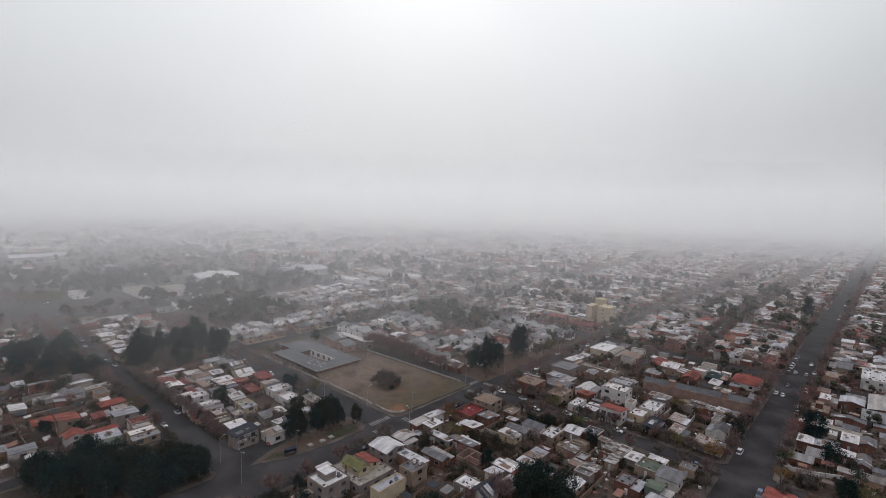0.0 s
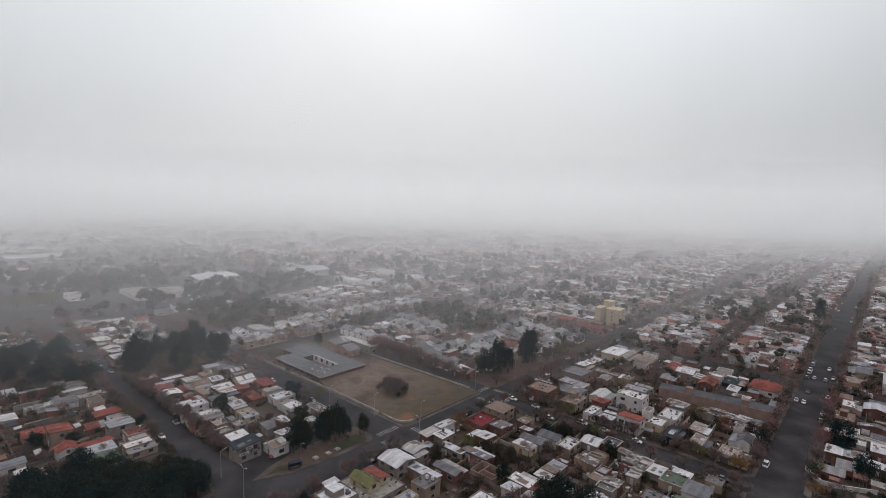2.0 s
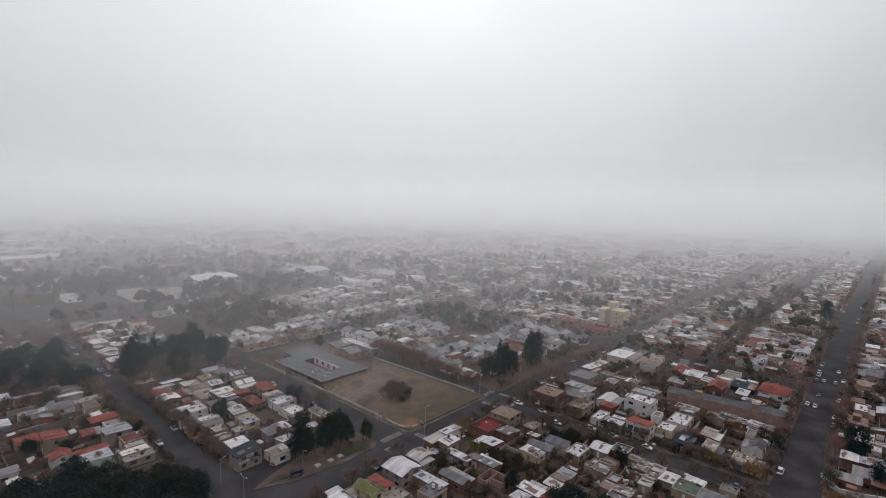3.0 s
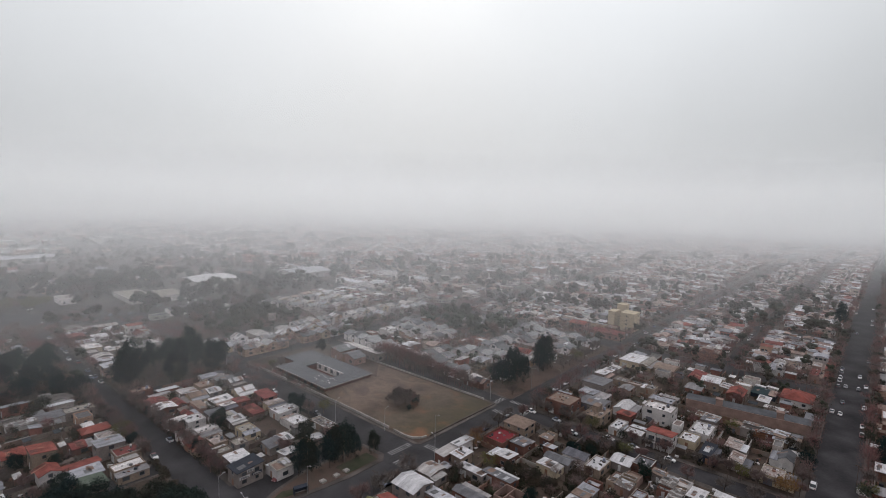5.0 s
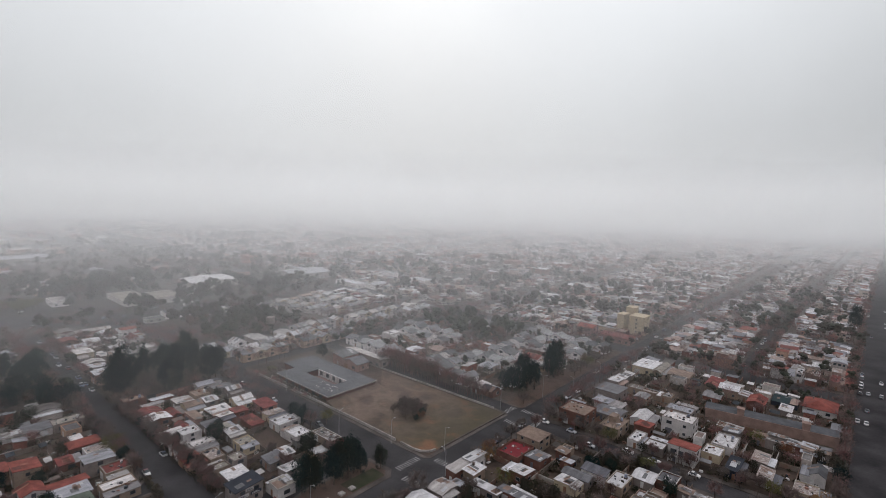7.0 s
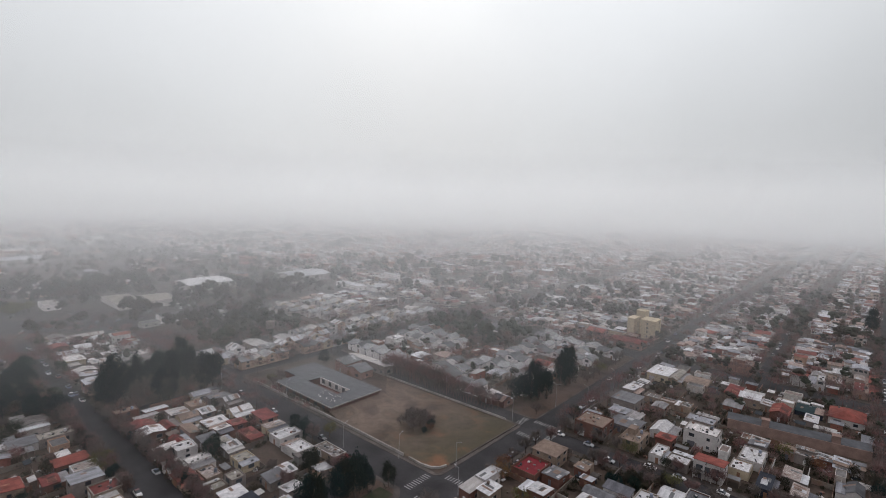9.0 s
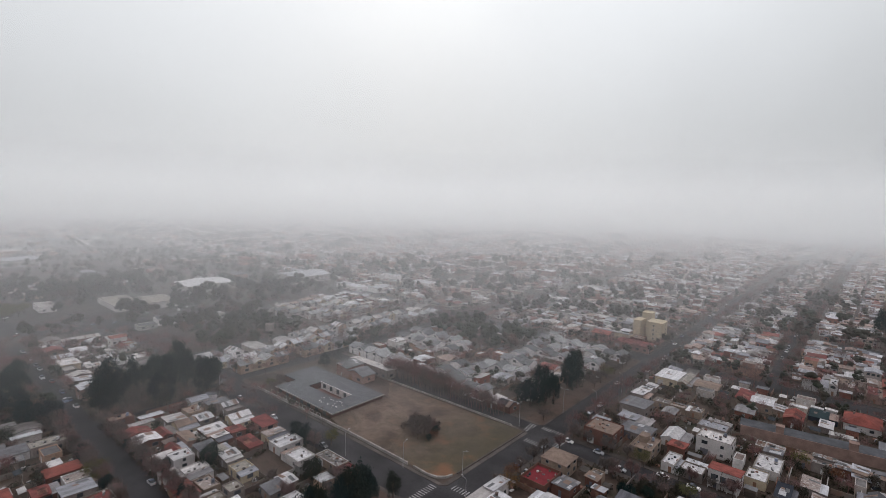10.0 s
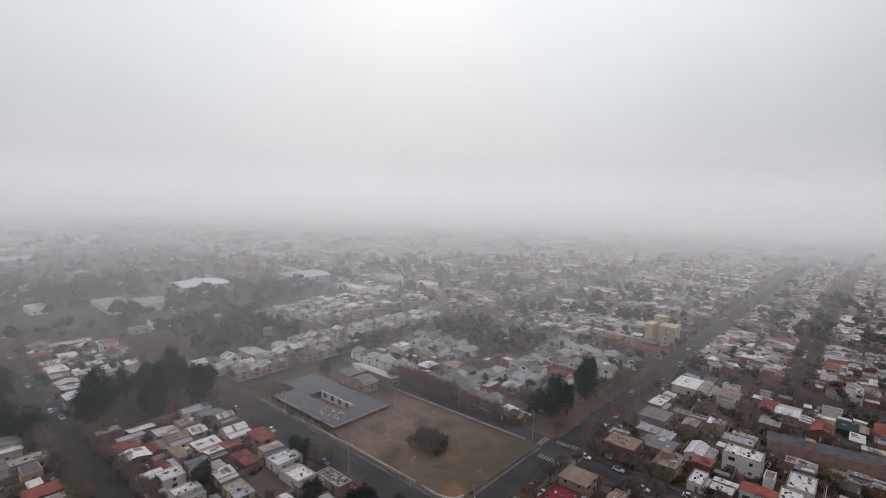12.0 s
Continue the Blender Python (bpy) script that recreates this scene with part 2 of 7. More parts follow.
FOG_LIFT = 0.03
FOG_AHEAD, FOG_SIDE = Vector((-0.656, 0.755)), Vector((0.755, 0.656))
for top, start, density in ((105.0, FOG_START, 0.00062), (130.0, FOG_START + 20, 0.00036), (185.0, FOG_START + 40, 0.00028), (285.0, FOG_START + 60, 0.00016)):
    bm = bmesh.new()
    # the bank stands higher towards its eastern side
    plan = ((start + 10, -120), (start + 80, 110), (start + 0.8 * 3100, 3300), (FOG_END, 3500), (FOG_END, 110), (FOG_END, -2000), (start + 160, -2000))
    lo = [bm.verts.new((*(FOG_AHEAD * a + FOG_SIDE * b), -0.6 - top * 0.001)) for a, b in plan]
    hi = [bm.verts.new((*(FOG_AHEAD * a + FOG_SIDE * b), top + FOG_LIFT * max(0.0, b - 110))) for a, b in plan]
    for i in range(7):
        bm.faces.new((lo[i], lo[(i + 1) % 7], hi[(i + 1) % 7], hi[i]))
    bm.faces.new(hi[1:5])
    bm.faces.new((hi[0], hi[1], hi[4], hi[5], hi[6]))
    bm.faces.new(lo[::-1])
    tagged(part("mist", bm, fog_material(density)), "low grey fog bank lying over the town", "fog", kind="structure")

# thin ground mist between the houses
bm = bmesh.new()
prism(bm, [tuple(FOG_AHEAD * a + FOG_SIDE * b) for a, b in ((165, -100), (225, 100), (310, 420), (480, 900), (720, 900), (680, 250), (640, -300), (440, -1500), (400, -1500))], -0.75, 40.0)
tagged(part("mist", bm, fog_material(0.0005, (0.97, 0.965, 0.975, 1), 0.3)), "thin pale mist between the houses", "fog", kind="structure")

# and a thicker veil of it over the western gardens
bm = bmesh.new()
prism(bm, [tuple(FOG_AHEAD * a + FOG_SIDE * b) for a, b in ((100, -40), (230, 20), (560, 140), (560, -300), (420, -900), (60, -260))], -0.8, 28.0)
tagged(part("mist", bm, fog_material(0.0004, (0.97, 0.965, 0.975, 1), 0.3)), "pale veil of mist over the western gardens", "fog", kind="structure")

# beyond it the cloud comes down to the roofs and closes the view, sooner in the west than in the east; its top slopes up with the distance
for front, rise, back, density in ((20.0, 74.0, 0.0, 0.0022), (11.0, 150.0, 40.0, 0.0006), (8.0, 250.0, 60.0, 0.0004), (6.0, 400.0, 60.0, 0.0002)):
    bm = bmesh.new()
    plan = [((back + 420, -2000), (back + 1900, -2100)), ((back + 560, -430), (back + 1960, -430)), ((back + 700, 20), (back + 2100, 20)), ((back + 740, 690), (back + 1900, 690)), ((back + 850, 3300), (back + 2000, 3300))]
    rows = []
    for near, far in plan:
        rows.append([bm.verts.new((*(FOG_AHEAD * a + FOG_SIDE * b), z)) for (a, b), z in ((near, -0.7 - rise * 0.001), (near, front), (far, front + rise), (far, -0.7 - rise * 0.001))])
    for p, q in zip(rows, rows[1:]):
        for i in range(4):
            j = (i + 1) % 4
            bm.faces.new((p[i], q[i], q[j], p[j]))
    bm.faces.new(rows[0])
    bm.faces.new(rows[-1][::-1])
    bmesh.ops.recalc_face_normals(bm, faces=bm.faces)
    tagged(part("mist", bm, fog_material(density, (0.57, 0.57, 0.584, 1), 0.25)), "dense grey cloud resting on the far roofs", "fog", kind="structure")

# ---- ground and streets ----
bm = bmesh.new()
box(bm, -4600, 3000, -1900, 6000, -0.8, -0.03)
tagged(part("ground", bm, M_ASPHALT), "dark wet asphalt and earth between the blocks", "ground", kind="structure")
RNG = random.Random(11)
REF = Vector((-30, 20))
RESERVED = []


def reserve(x0, x1, y0, y1):
    RESERVED.append((min(x0, x1), max(x0, x1), min(y0, y1), max(y0, y1)))


def is_free(x0, x1, y0, y1, gap=0.3):
    return all(x1 + gap < a or x0 - gap > b or y1 + gap < c or y0 - gap > d for a, b, c, d in RESERVED)


# ---- houses ----
def ring(bm, w, h, t, y0, y1):
    """An upright frame in one piece."""
    o = [(-w / 2, 0), (w / 2, 0), (w / 2, h), (-w / 2, h)]
    i = [(-w / 2 + t, t), (w / 2 - t, t), (w / 2 - t, h - t), (-w / 2 + t, h - t)]
    v = [[bm.verts.new((x, y, z)) for x, z in pts] for pts, y in ((o, y0), (i, y0), (o, y1), (i, y1))]
    for k in range(4):
        j = (k + 1) % 4
        bm.faces.new((v[0][k], v[0][j], v[1][j], v[1][k]))
        bm.faces.new((v[0][j], v[0][k], v[2][k], v[2][j]))
        bm.faces.new((v[1][k], v[1][j], v[3][j], v[3][k]))


def window_mesh(w, h):
    fr, pa = bmesh.new(), bmesh.new()
    ring(fr, w, h, 0.06, -0.08, 0.01)
    box(pa, -w / 2 + 0.06, w / 2 - 0.06, -0.03, 0.0, 0.06, h - 0.06)
    return mesh_of("window", fr, M_FRAME), mesh_of("pane", pa, M_GLASS)


def door_mesh(w, h):
    d = bmesh.new()
    v = box(d, -w / 2, w / 2, -0.09, 0.02, 0, h)
    return mesh_of("door", d, M_DOOR)


WINDOWS = [window_mesh(1.5, 1.2), window_mesh(1.1, 1.1), window_mesh(2.0, 1.3)]
DOORS = [door_mesh(0.95, 2.1), door_mesh(2.6, 2.3)]


def tank_meshes():
    bm = bmesh.new()
    tube(bm, (0, 0, 0.5), (0, 0, 1.45), 0.5, 0.5, 10)
    tube(bm, (0, 0, 1.45), (0, 0, 1.62), 0.5, 0.2, 10)
    st = bmesh.new()
    box(st, -0.5, 0.5, -0.5, 0.5, 0, 0.5)
    return mesh_of("tank", bm, M_TANK), mesh_of("tank_base", st, M_GARDEN)


TANK, TANK_BASE = tank_meshes()


def walls_bm(w, d, h, roof, rise, parapet=0.35):
    bm = bmesh.new()
    x, y = w / 2, d / 2
    if roof == "flat":
        t, top = 0.2, h + parapet
        box(bm, -x, x, -y, -y + t, 0, top)
        box(bm, -x, x, y - t, y, 0, top)
        box(bm, -x, -x + t, -y + t, y - t, 0, top)
        box(bm, x - t, x, -y + t, y - t, 0, top)
    else:
        lo = [bm.verts.new(p) for p in ((-x, -y, 0), (x, -y, 0), (x, y, 0), (-x, y, 0))]
        tops = {"gable_x": (h, h, h, h), "gable_y": (h, h, h, h), "hip": (h, h, h, h), "mono_y": (h + rise, h + rise, h, h),
                "mono_back": (h, h, h + rise, h + rise), "mono_x": (h + rise, h, h, h + rise), "mono_left": (h, h + rise, h + rise, h)}[roof]
        hi = [bm.verts.new((v.co.x, v.co.y, z)) for v, z in zip(lo, tops)]
        if roof == "gable_x":
            r = [bm.verts.new((-x, 0, h + rise)), bm.verts.new((x, 0, h + rise))]
            bm.faces.new((lo[0], lo[1], hi[1], hi[0]))
            bm.faces.new((lo[2], lo[3], hi[3], hi[2]))
            bm.faces.new((lo[1], lo[2], hi[2], r[1], hi[1]))
            bm.faces.new((lo[3], lo[0], hi[0], r[0], hi[3]))
        elif roof == "gable_y":
            r = [bm.verts.new((0, -y, h + rise)), bm.verts.new((0, y, h + rise))]
            bm.faces.new((lo[1], lo[2], hi[2], hi[1]))
            bm.faces.new((lo[3], lo[0], hi[0], hi[3]))
            bm.faces.new((lo[0], lo[1], hi[1], r[0], hi[0]))
            bm.faces.new((lo[2], lo[3], hi[3], r[1], hi[2]))
        else:
            for i in range(4):
                j = (i + 1) % 4
                bm.faces.new((lo[i], lo[j], hi[j], hi[i]))
    return bm


def roof_bm(w, d, h, roof, rise, over=0.35, thick=0.14):
    bm = bmesh.new()
    x, y = w / 2, d / 2
    if roof == "flat":
        box(bm, -x + 0.203, x - 0.203, -y + 0.203, y - 0.203, h - 0.2, h)
        return bm
    z = h + 0.02
    if roof in ("gable_x", "gable_y"):
        a, b = (x, y) if roof == "gable_x" else (y, x)
        drop = over * rise / b
        for s in (1, -1):
            q = [(-a - over, -s * (b + over), z + 0.12 - drop), (a + over, -s * (b + over), z + 0.12 - drop), (a + over, 0, z + 0.12 + rise), (-a - over, 0, z + 0.12 + rise)]
            if roof == "gable_y":
                q = [(-p[1], p[0], p[2]) for p in q]
            slab(bm, q if s > 0 else q[::-1], thick)
    elif roof == "hip":
        r = max(0.0, abs(x - y))
        px, py = (r, 0.0) if x >= y else (0.0, r)
        ex, ey, e = x + over, y + over, z + 0.05
        c = [bm.verts.new(p) for p in ((-ex, -ey, e), (ex, -ey, e), (ex, ey, e), (-ex, ey, e))]
        u = [bm.verts.new((p.co.x, p.co.y, e - thick)) for p in c]
        t0, t1 = bm.verts.new((-px, -py, z + rise)), bm.verts.new((px, py + (0.001 if r == 0 else 0), z + rise))
        if x >= y:
            fs = ((c[0], c[1], t1, t0), (c[1], c[2], t1), (c[2], c[3], t0, t1), (c[3], c[0], t0))
        else:
            fs = ((c[0], c[1], t0), (c[1], c[2], t1, t0), (c[2], c[3], t1), (c[3], c[0], t0, t1))
        for f in fs:
            bm.faces.new(f)
        for i in range(4):
            j = (i + 1) % 4
            bm.faces.new((c[j], c[i], u[i], u[j]))
        bm.faces.new(u[::-1])
    else:
        f0, f1, f2, f3 = {"mono_y": (1, 1, 0, 0), "mono_back": (0, 0, 1, 1), "mono_x": (1, 0, 0, 1), "mono_left": (0, 1, 1, 0)}[roof]
        q = [(-x - over, -y - over, z + 0.12 + rise * f0), (x + over, -y - over, z + 0.12 + rise * f1), (x + over, y + over, z + 0.12 + rise * f2), (-x - over, y + over, z + 0.12 + rise * f3)]
        slab(bm, q, thick)
    return bm


def cap_bm(w, d, z, out=0.06, wide=0.34):
    """A flat coping in one piece round a parapet."""
    bm = bmesh.new()
    o = [(sx * (w / 2 + out), sy * (d / 2 + out)) for sx, sy in ((-1, -1), (1, -1), (1, 1), (-1, 1))]
    i = [(sx * (w / 2 + out - wide), sy * (d / 2 + out - wide)) for sx, sy in ((-1, -1), (1, -1), (1, 1), (-1, 1))]
    v = [[bm.verts.new((x, y, h)) for x, y in pts] for pts, h in ((o, z + 0.003), (o, z + 0.08), (i, z + 0.08), (i, z + 0.003))]
    for a, b in zip(v, v[1:]):
        for k in range(4):
            j = (k + 1) % 4
            bm.faces.new((a[k], a[j], b[j], b[k]))
    return bm


def patches_bm(w, d, h, roof, rise, rng, sx=0.0, sy=0.0):
    """Odd sheets laid over a pitched roof: new zinc, rust, clear plastic."""
    bm = bmesh.new()

    def top(x, y):
        a, b = x / w, y / d
        return h + 0.16 + rise * {"gable_x": 1 - 2 * abs(b), "gable_y": 1 - 2 * abs(a), "mono_y": 0.5 - b, "mono_back": 0.5 + b, "mono_x": 0.5 - a, "mono_left": 0.5 + a}[roof]
    across = roof in ("gable_x", "mono_y", "mono_back")
    for k in range(rng.randint(2, 5)):
        pw, pl = rng.uniform(0.45, 0.6) * rng.choice((1, 1, 2)), rng.uniform(0.7, 1.9)
        px, py = (pw, pl) if across else (pl, pw)
        x, y = rng.uniform(-w / 2 + px, w / 2 - px), rng.uniform(-d / 2 + py, d / 2 - py)
        if roof == "gable_x":
            y = math.copysign(min(max(abs(y), py + 0.1), max(py + 0.1, d / 2 - py)), y)
        elif roof == "gable_y":
            x = math.copysign(min(max(abs(x), px + 0.1), max(px + 0.1, w / 2 - px)), x)
        q = [(x - px, y - py), (x + px, y - py), (x + px, y + py), (x - px, y + py)]
        slab(bm, [(sx + u, sy + t, top(u, t) + 0.02) for u, t in q], 0.03)
    return bm


def opening(hs, w, d, side, u, z, kind, i):
    """A window or a door on a side of a house: 0 front (-y), 1 right (+x), 2 back, 3 left; u metres along it from its middle."""
    m = {0: pose(u, -d / 2, z), 1: pose(w / 2, u, z, 0, 0, 90), 2: pose(-u, d / 2, z, 0, 0, 180), 3: pose(-w / 2, -u, z, 0, 0, -90)}[side]
    if kind == "door":
        shared("door", DOORS[i], hs, m)
    else:
        wo = shared("window", WINDOWS[i][0], hs, m)
        shared("pane", WINDOWS[i][1], wo)


def house(m, w, d, h, roof="flat", rise=1.2, wall=None, top=None, storeys=1, tank=0, chimney=0, label="", sides=(0, 2), rng=RNG, detail=2, parapet=0.35, name="house", category="house", wing=0, extras=False):
    hs = thing(name, label, category, m)
    sx = sy = 0.0
    wb, rb = walls_bm(w, d, h, roof, rise, parapet), roof_bm(w, d, h, roof, rise)
    mw, md = w, d
    if storeys == 1 and not (tank or chimney or wing) and name == "house" and min(w, d) > 5.4 and "terrace" not in label and "hip" not in roof and rng.random() < 0.7:
        # the main roof covers a part of the plan, a lower lean-to the rest
        side, f, low = rng.choice((1, 1, 2, 3)), rng.uniform(0.55, 0.76), max(2.4, h * rng.uniform(0.68, 0.86))
        wb.free(), rb.free()
        mw, md = (w * f, d) if side != 2 else (w, d * f)
        wb, rb = walls_bm(mw, md, h, roof, rise, parapet), roof_bm(mw, md, h, roof, rise, 0.2)
        sx, sy = {1: (-(w - mw) / 2, 0), 2: (0, -(d - md) / 2), 3: ((w - mw) / 2, 0)}[side]
        for b in (wb, rb):
            bmesh.ops.translate(b, verts=b.verts, vec=(sx, sy, 0))
        ax0, ax1, ay0, ay1 = {1: (-w / 2 + mw, w / 2, -d / 2, d / 2 - d * rng.choice((0, 0, 0.25))), 2: (-w / 2 + w * rng.choice((0, 0.2)), w / 2, -d / 2 + md, d / 2), 3: (-w / 2, w / 2 - mw, -d / 2, d / 2)}[side]
        box(wb, ax0, ax1, ay0, ay1, 0, low)
        bm = bmesh.new()
        t = rng.uniform(0.05, 0.4)
        za, zb = (t, 0) if side != 3 else (0, t)
        slab(bm, [(ax0 - 0.1, ay0 - 0.15, low + 0.1 + za), (ax1 + 0.1, ay0 - 0.15, low + 0.1 + zb), (ax1 + 0.1, ay1 + 0.1, low + 0.1 + zb), (ax0 - 0.1, ay1 + 0.1, low + 0.1 + za)], 0.12)
        part("annex_roof", bm, M_ROOF, hs)
    elif roof == "flat" and name == "house" and min(w, d) > 6.4 and "terrace" not in label and rng.random() < 0.45:
        ux, uy, uw, ud = -w * rng.uniform(0.05, 0.22), -d * rng.uniform(-0.2, 0.2), w * rng.uniform(0.16, 0.25), d * rng.uniform(0.13, 0.22)
        box(wb, ux - uw, ux + uw, uy - ud, uy + ud, h - 0.1, h + 2.2)
        box(rb, ux - uw - 0.15, ux + uw + 0.15, uy - ud - 0.15, uy + ud + 0.15, h + 2.2, h + 2.34)
    part("wall", wb, wall or M_WALL, hs)
    part("roof", rb, top or (M_FLAT if roof == "flat" else M_ROOF), hs)
    if extras and roof == "flat" and rng.random() < 0.45:
        part("coping", cap_bm(mw, md, h + parapet), M_COPING, hs).location = (sx, sy, 0)
    elif extras and roof not in ("flat", "hip") and rng.random() < 0.8 and min(mw, md) > 2.6:
        tagged(part("roof_patchwork", patches_bm(mw, md, h, roof, rise, rng, sx, sy), M_TILEPATCH if top in TILED else M_PATCH, hs), kind="stuff")
    if detail:
        for side in sides:
            length = w if side in (0, 2) else d
            n = max(1, int(length / 4.2))
            for s in range(storeys):
                for k in range(n):
                    u = (k + 0.5) * length / n - length / 2
                    if s == 0 and k == 0 and side in (0, 2):
                        opening(hs, w, d, side, u, 0.02, "door", 1 if side == 0 and w > 9 else 0)
                    else:
                        opening(hs, w, d, side, u, s * h / storeys + 1.0, "window", rng.randrange(3))
    if wing:
        ww, wd, wh = w * 0.55, 3.2, h * 0.78
        wx, wy = w * (0.2 if wing > 0 else -0.2), d / 2 + wd / 2
        for nm, wb, mt in (("wing_wall", walls_bm(ww, wd, wh, "mono_y", 0.35), wall or M_WALL), ("wing_roof", roof_bm(ww, wd, wh, "mono_y", 0.35, 0.15, 0.1), top or M_ROOF)):
            part(nm, wb, mt, hs).location = (wx, wy, 0)
    ztop = h if roof == "flat" else h + rise * 0.45
    for k in range(tank):
        tx, ty = w * (0.22 - 0.3 * k), d * (0.25 - 0.1 * k)
        tb = shared("tank_base", TANK_BASE, hs, pose(tx, ty, ztop - 0.05))
        shared("tank", TANK, tb)
    for k in range(chimney):
        bm = bmesh.new()
        box(bm, -0.3, 0.3, -0.3, 0.3, 0, 1.3)
        box(bm, -0.4, 0.4, -0.4, 0.4, 1.3, 1.42)
        part("chimney", bm, M_GARDEN, hs).location = (-w * 0.25, d * 0.15, ztop - 0.3)
    return hs


KINDS = [("flat", "flat-roofed rendered house with low parapets"), ("gable_x", "low house under a grey sheet-metal gable roof"),
         ("gable_y", "narrow house with a metal gable roof"), ("mono_y", "small house with a single-pitch metal roof"),
         ("flat", "pale flat-roofed house with a roof water tank"), ("mono_x", "plain house with a lean-to metal roof"), ("hip", "house with a hipped clay-tile roof")]
PROTO = {}


def put_copy(ob, m):
    c = copy_thing(ob, Matrix())
    c.matrix_basis = m
    return c



def lot_house(x, y, turn, rng, detail, lot=9.0):
    """A repeat of one of the common houses of the quarter."""
    i = rng.choices(range(7), (4, 3, 4, 4, 3, 3, 1.5))[0]
    v = rng.randrange(4)
    key = (i, v, detail)
    w, d = ((7.5, 12), (8.6, 14), (6.6, 10), (9.0, 11))[v]
    two = v == 1 and i == 0
    fx, fy = (lot - 0.3) / w, rng.uniform(0.9, 1.25)
    a, b = w * fx / 2, d * fy / 2
    ok = is_free(x - a, x + a, y - b, y + b) if turn in (0, 180) else is_free(x - b, x + b, y - a, y + a)
    if not ok:
        return
    if turn in (0, 180):
        reserve(x - a, x + a, y - b, y + b)
    else:
        reserve(x - b, x + b, y - a, y + a)
    m = pose(x, y, 0.15, 0, 0, turn) @ Matrix.Diagonal((fx, fy, rng.uniform(0.78, 0.98), 1))
    if key in PROTO:
        return put_copy(PROTO[key], m)
    roof, label = KINDS[i]
    h = 6.2 if two else rng.uniform(2.9, 3.7)
    PROTO[key] = house(m, w, d, h, roof, rng.uniform(0.7, 1.7), top=M_TILE if i == 6 or (i == 2 and v == 0) else None, storeys=2 if two else 1,
                       tank=1 if i in (0, 4) else 0, chimney=1 if i in (1, 6) and detail == 2 else 0, label=label, rng=random.Random(i * 9 + v), wing=(1 if v % 2 else -1) if i != 6 else 0,
                       sides=(0, 2) if detail == 2 else (0,), detail=detail)
    tagged(PROTO[key], group="houses of the quarter")
    return PROTO[key]


SHEDS = {}


def back_shed(x, y, rng):
    w, d = rng.choice(((4.5, 5), (6, 4), (5, 7), (7, 5)))
    if not is_free(x - w / 2, x + w / 2, y - d / 2, y + d / 2):
        return
    reserve(x - w / 2, x + w / 2, y - d / 2, y + d / 2)
    m = pose(x, y, 0.15, 0, 0, rng.choice((0, 180)))
    if (w, d) in SHEDS:
        return copy_thing(SHEDS[w, d], m)
    SHEDS[w, d] = tagged(house(m, w, d, 2.3, "mono_y", 0.5, detail=0, name="shed", label="small backyard shed with a sheet-metal roof", category="shed"), group="backyard sheds")


GWALLS = {}


def garden_wall(x, y, length, turn, rng):
    key = round(length)
    m = pose(x, y, 0.15, 0, 0, turn)
    if key in GWALLS:
        return copy_thing(GWALLS[key], m)
    bm = bmesh.new()
    box(bm, -key / 2, key / 2, -0.09, 0.09, 0, 2.0)
    box(bm, -key / 2, key / 2, -0.13, 0.13, 2.0, 2.08)
    GWALLS[key] = tagged(part("garden_wall", bm, M_GARDEN), "rendered party wall between two backyards", "wall", "garden walls")
    GWALLS[key].matrix_basis = m


# ---- trees ----
def leaf_quad(bm, c, size, rng):
    q = Euler((rng.uniform(0, 6.3), rng.uniform(0, 6.3), rng.uniform(0, 6.3))).to_matrix()
    s = size * rng.uniform(0.6, 1.3)
    pts = [c + q @ Vector(p) for p in ((-s, -s * 0.6, 0), (s * 0.2, -s * 0.8, 0.1 * s), (s, 0.1 * s, 0), (0.1 * s, s * 0.8, -0.1 * s))]
    bm.faces.new([bm.verts.new(p) for p in pts])


def leaf_tri(bm, c, size, rng):
    q = Euler((rng.uniform(0, 6.3), rng.uniform(0, 6.3), rng.uniform(0, 6.3))).to_matrix()
    s = size * rng.uniform(0.6, 1.4)
    bm.faces.new([bm.verts.new(c + q @ Vector(p)) for p in ((-s, -s * 0.6, 0), (s, -s * 0.2, 0.1 * s), (-0.1 * s, s * 0.9, -0.1 * s))])


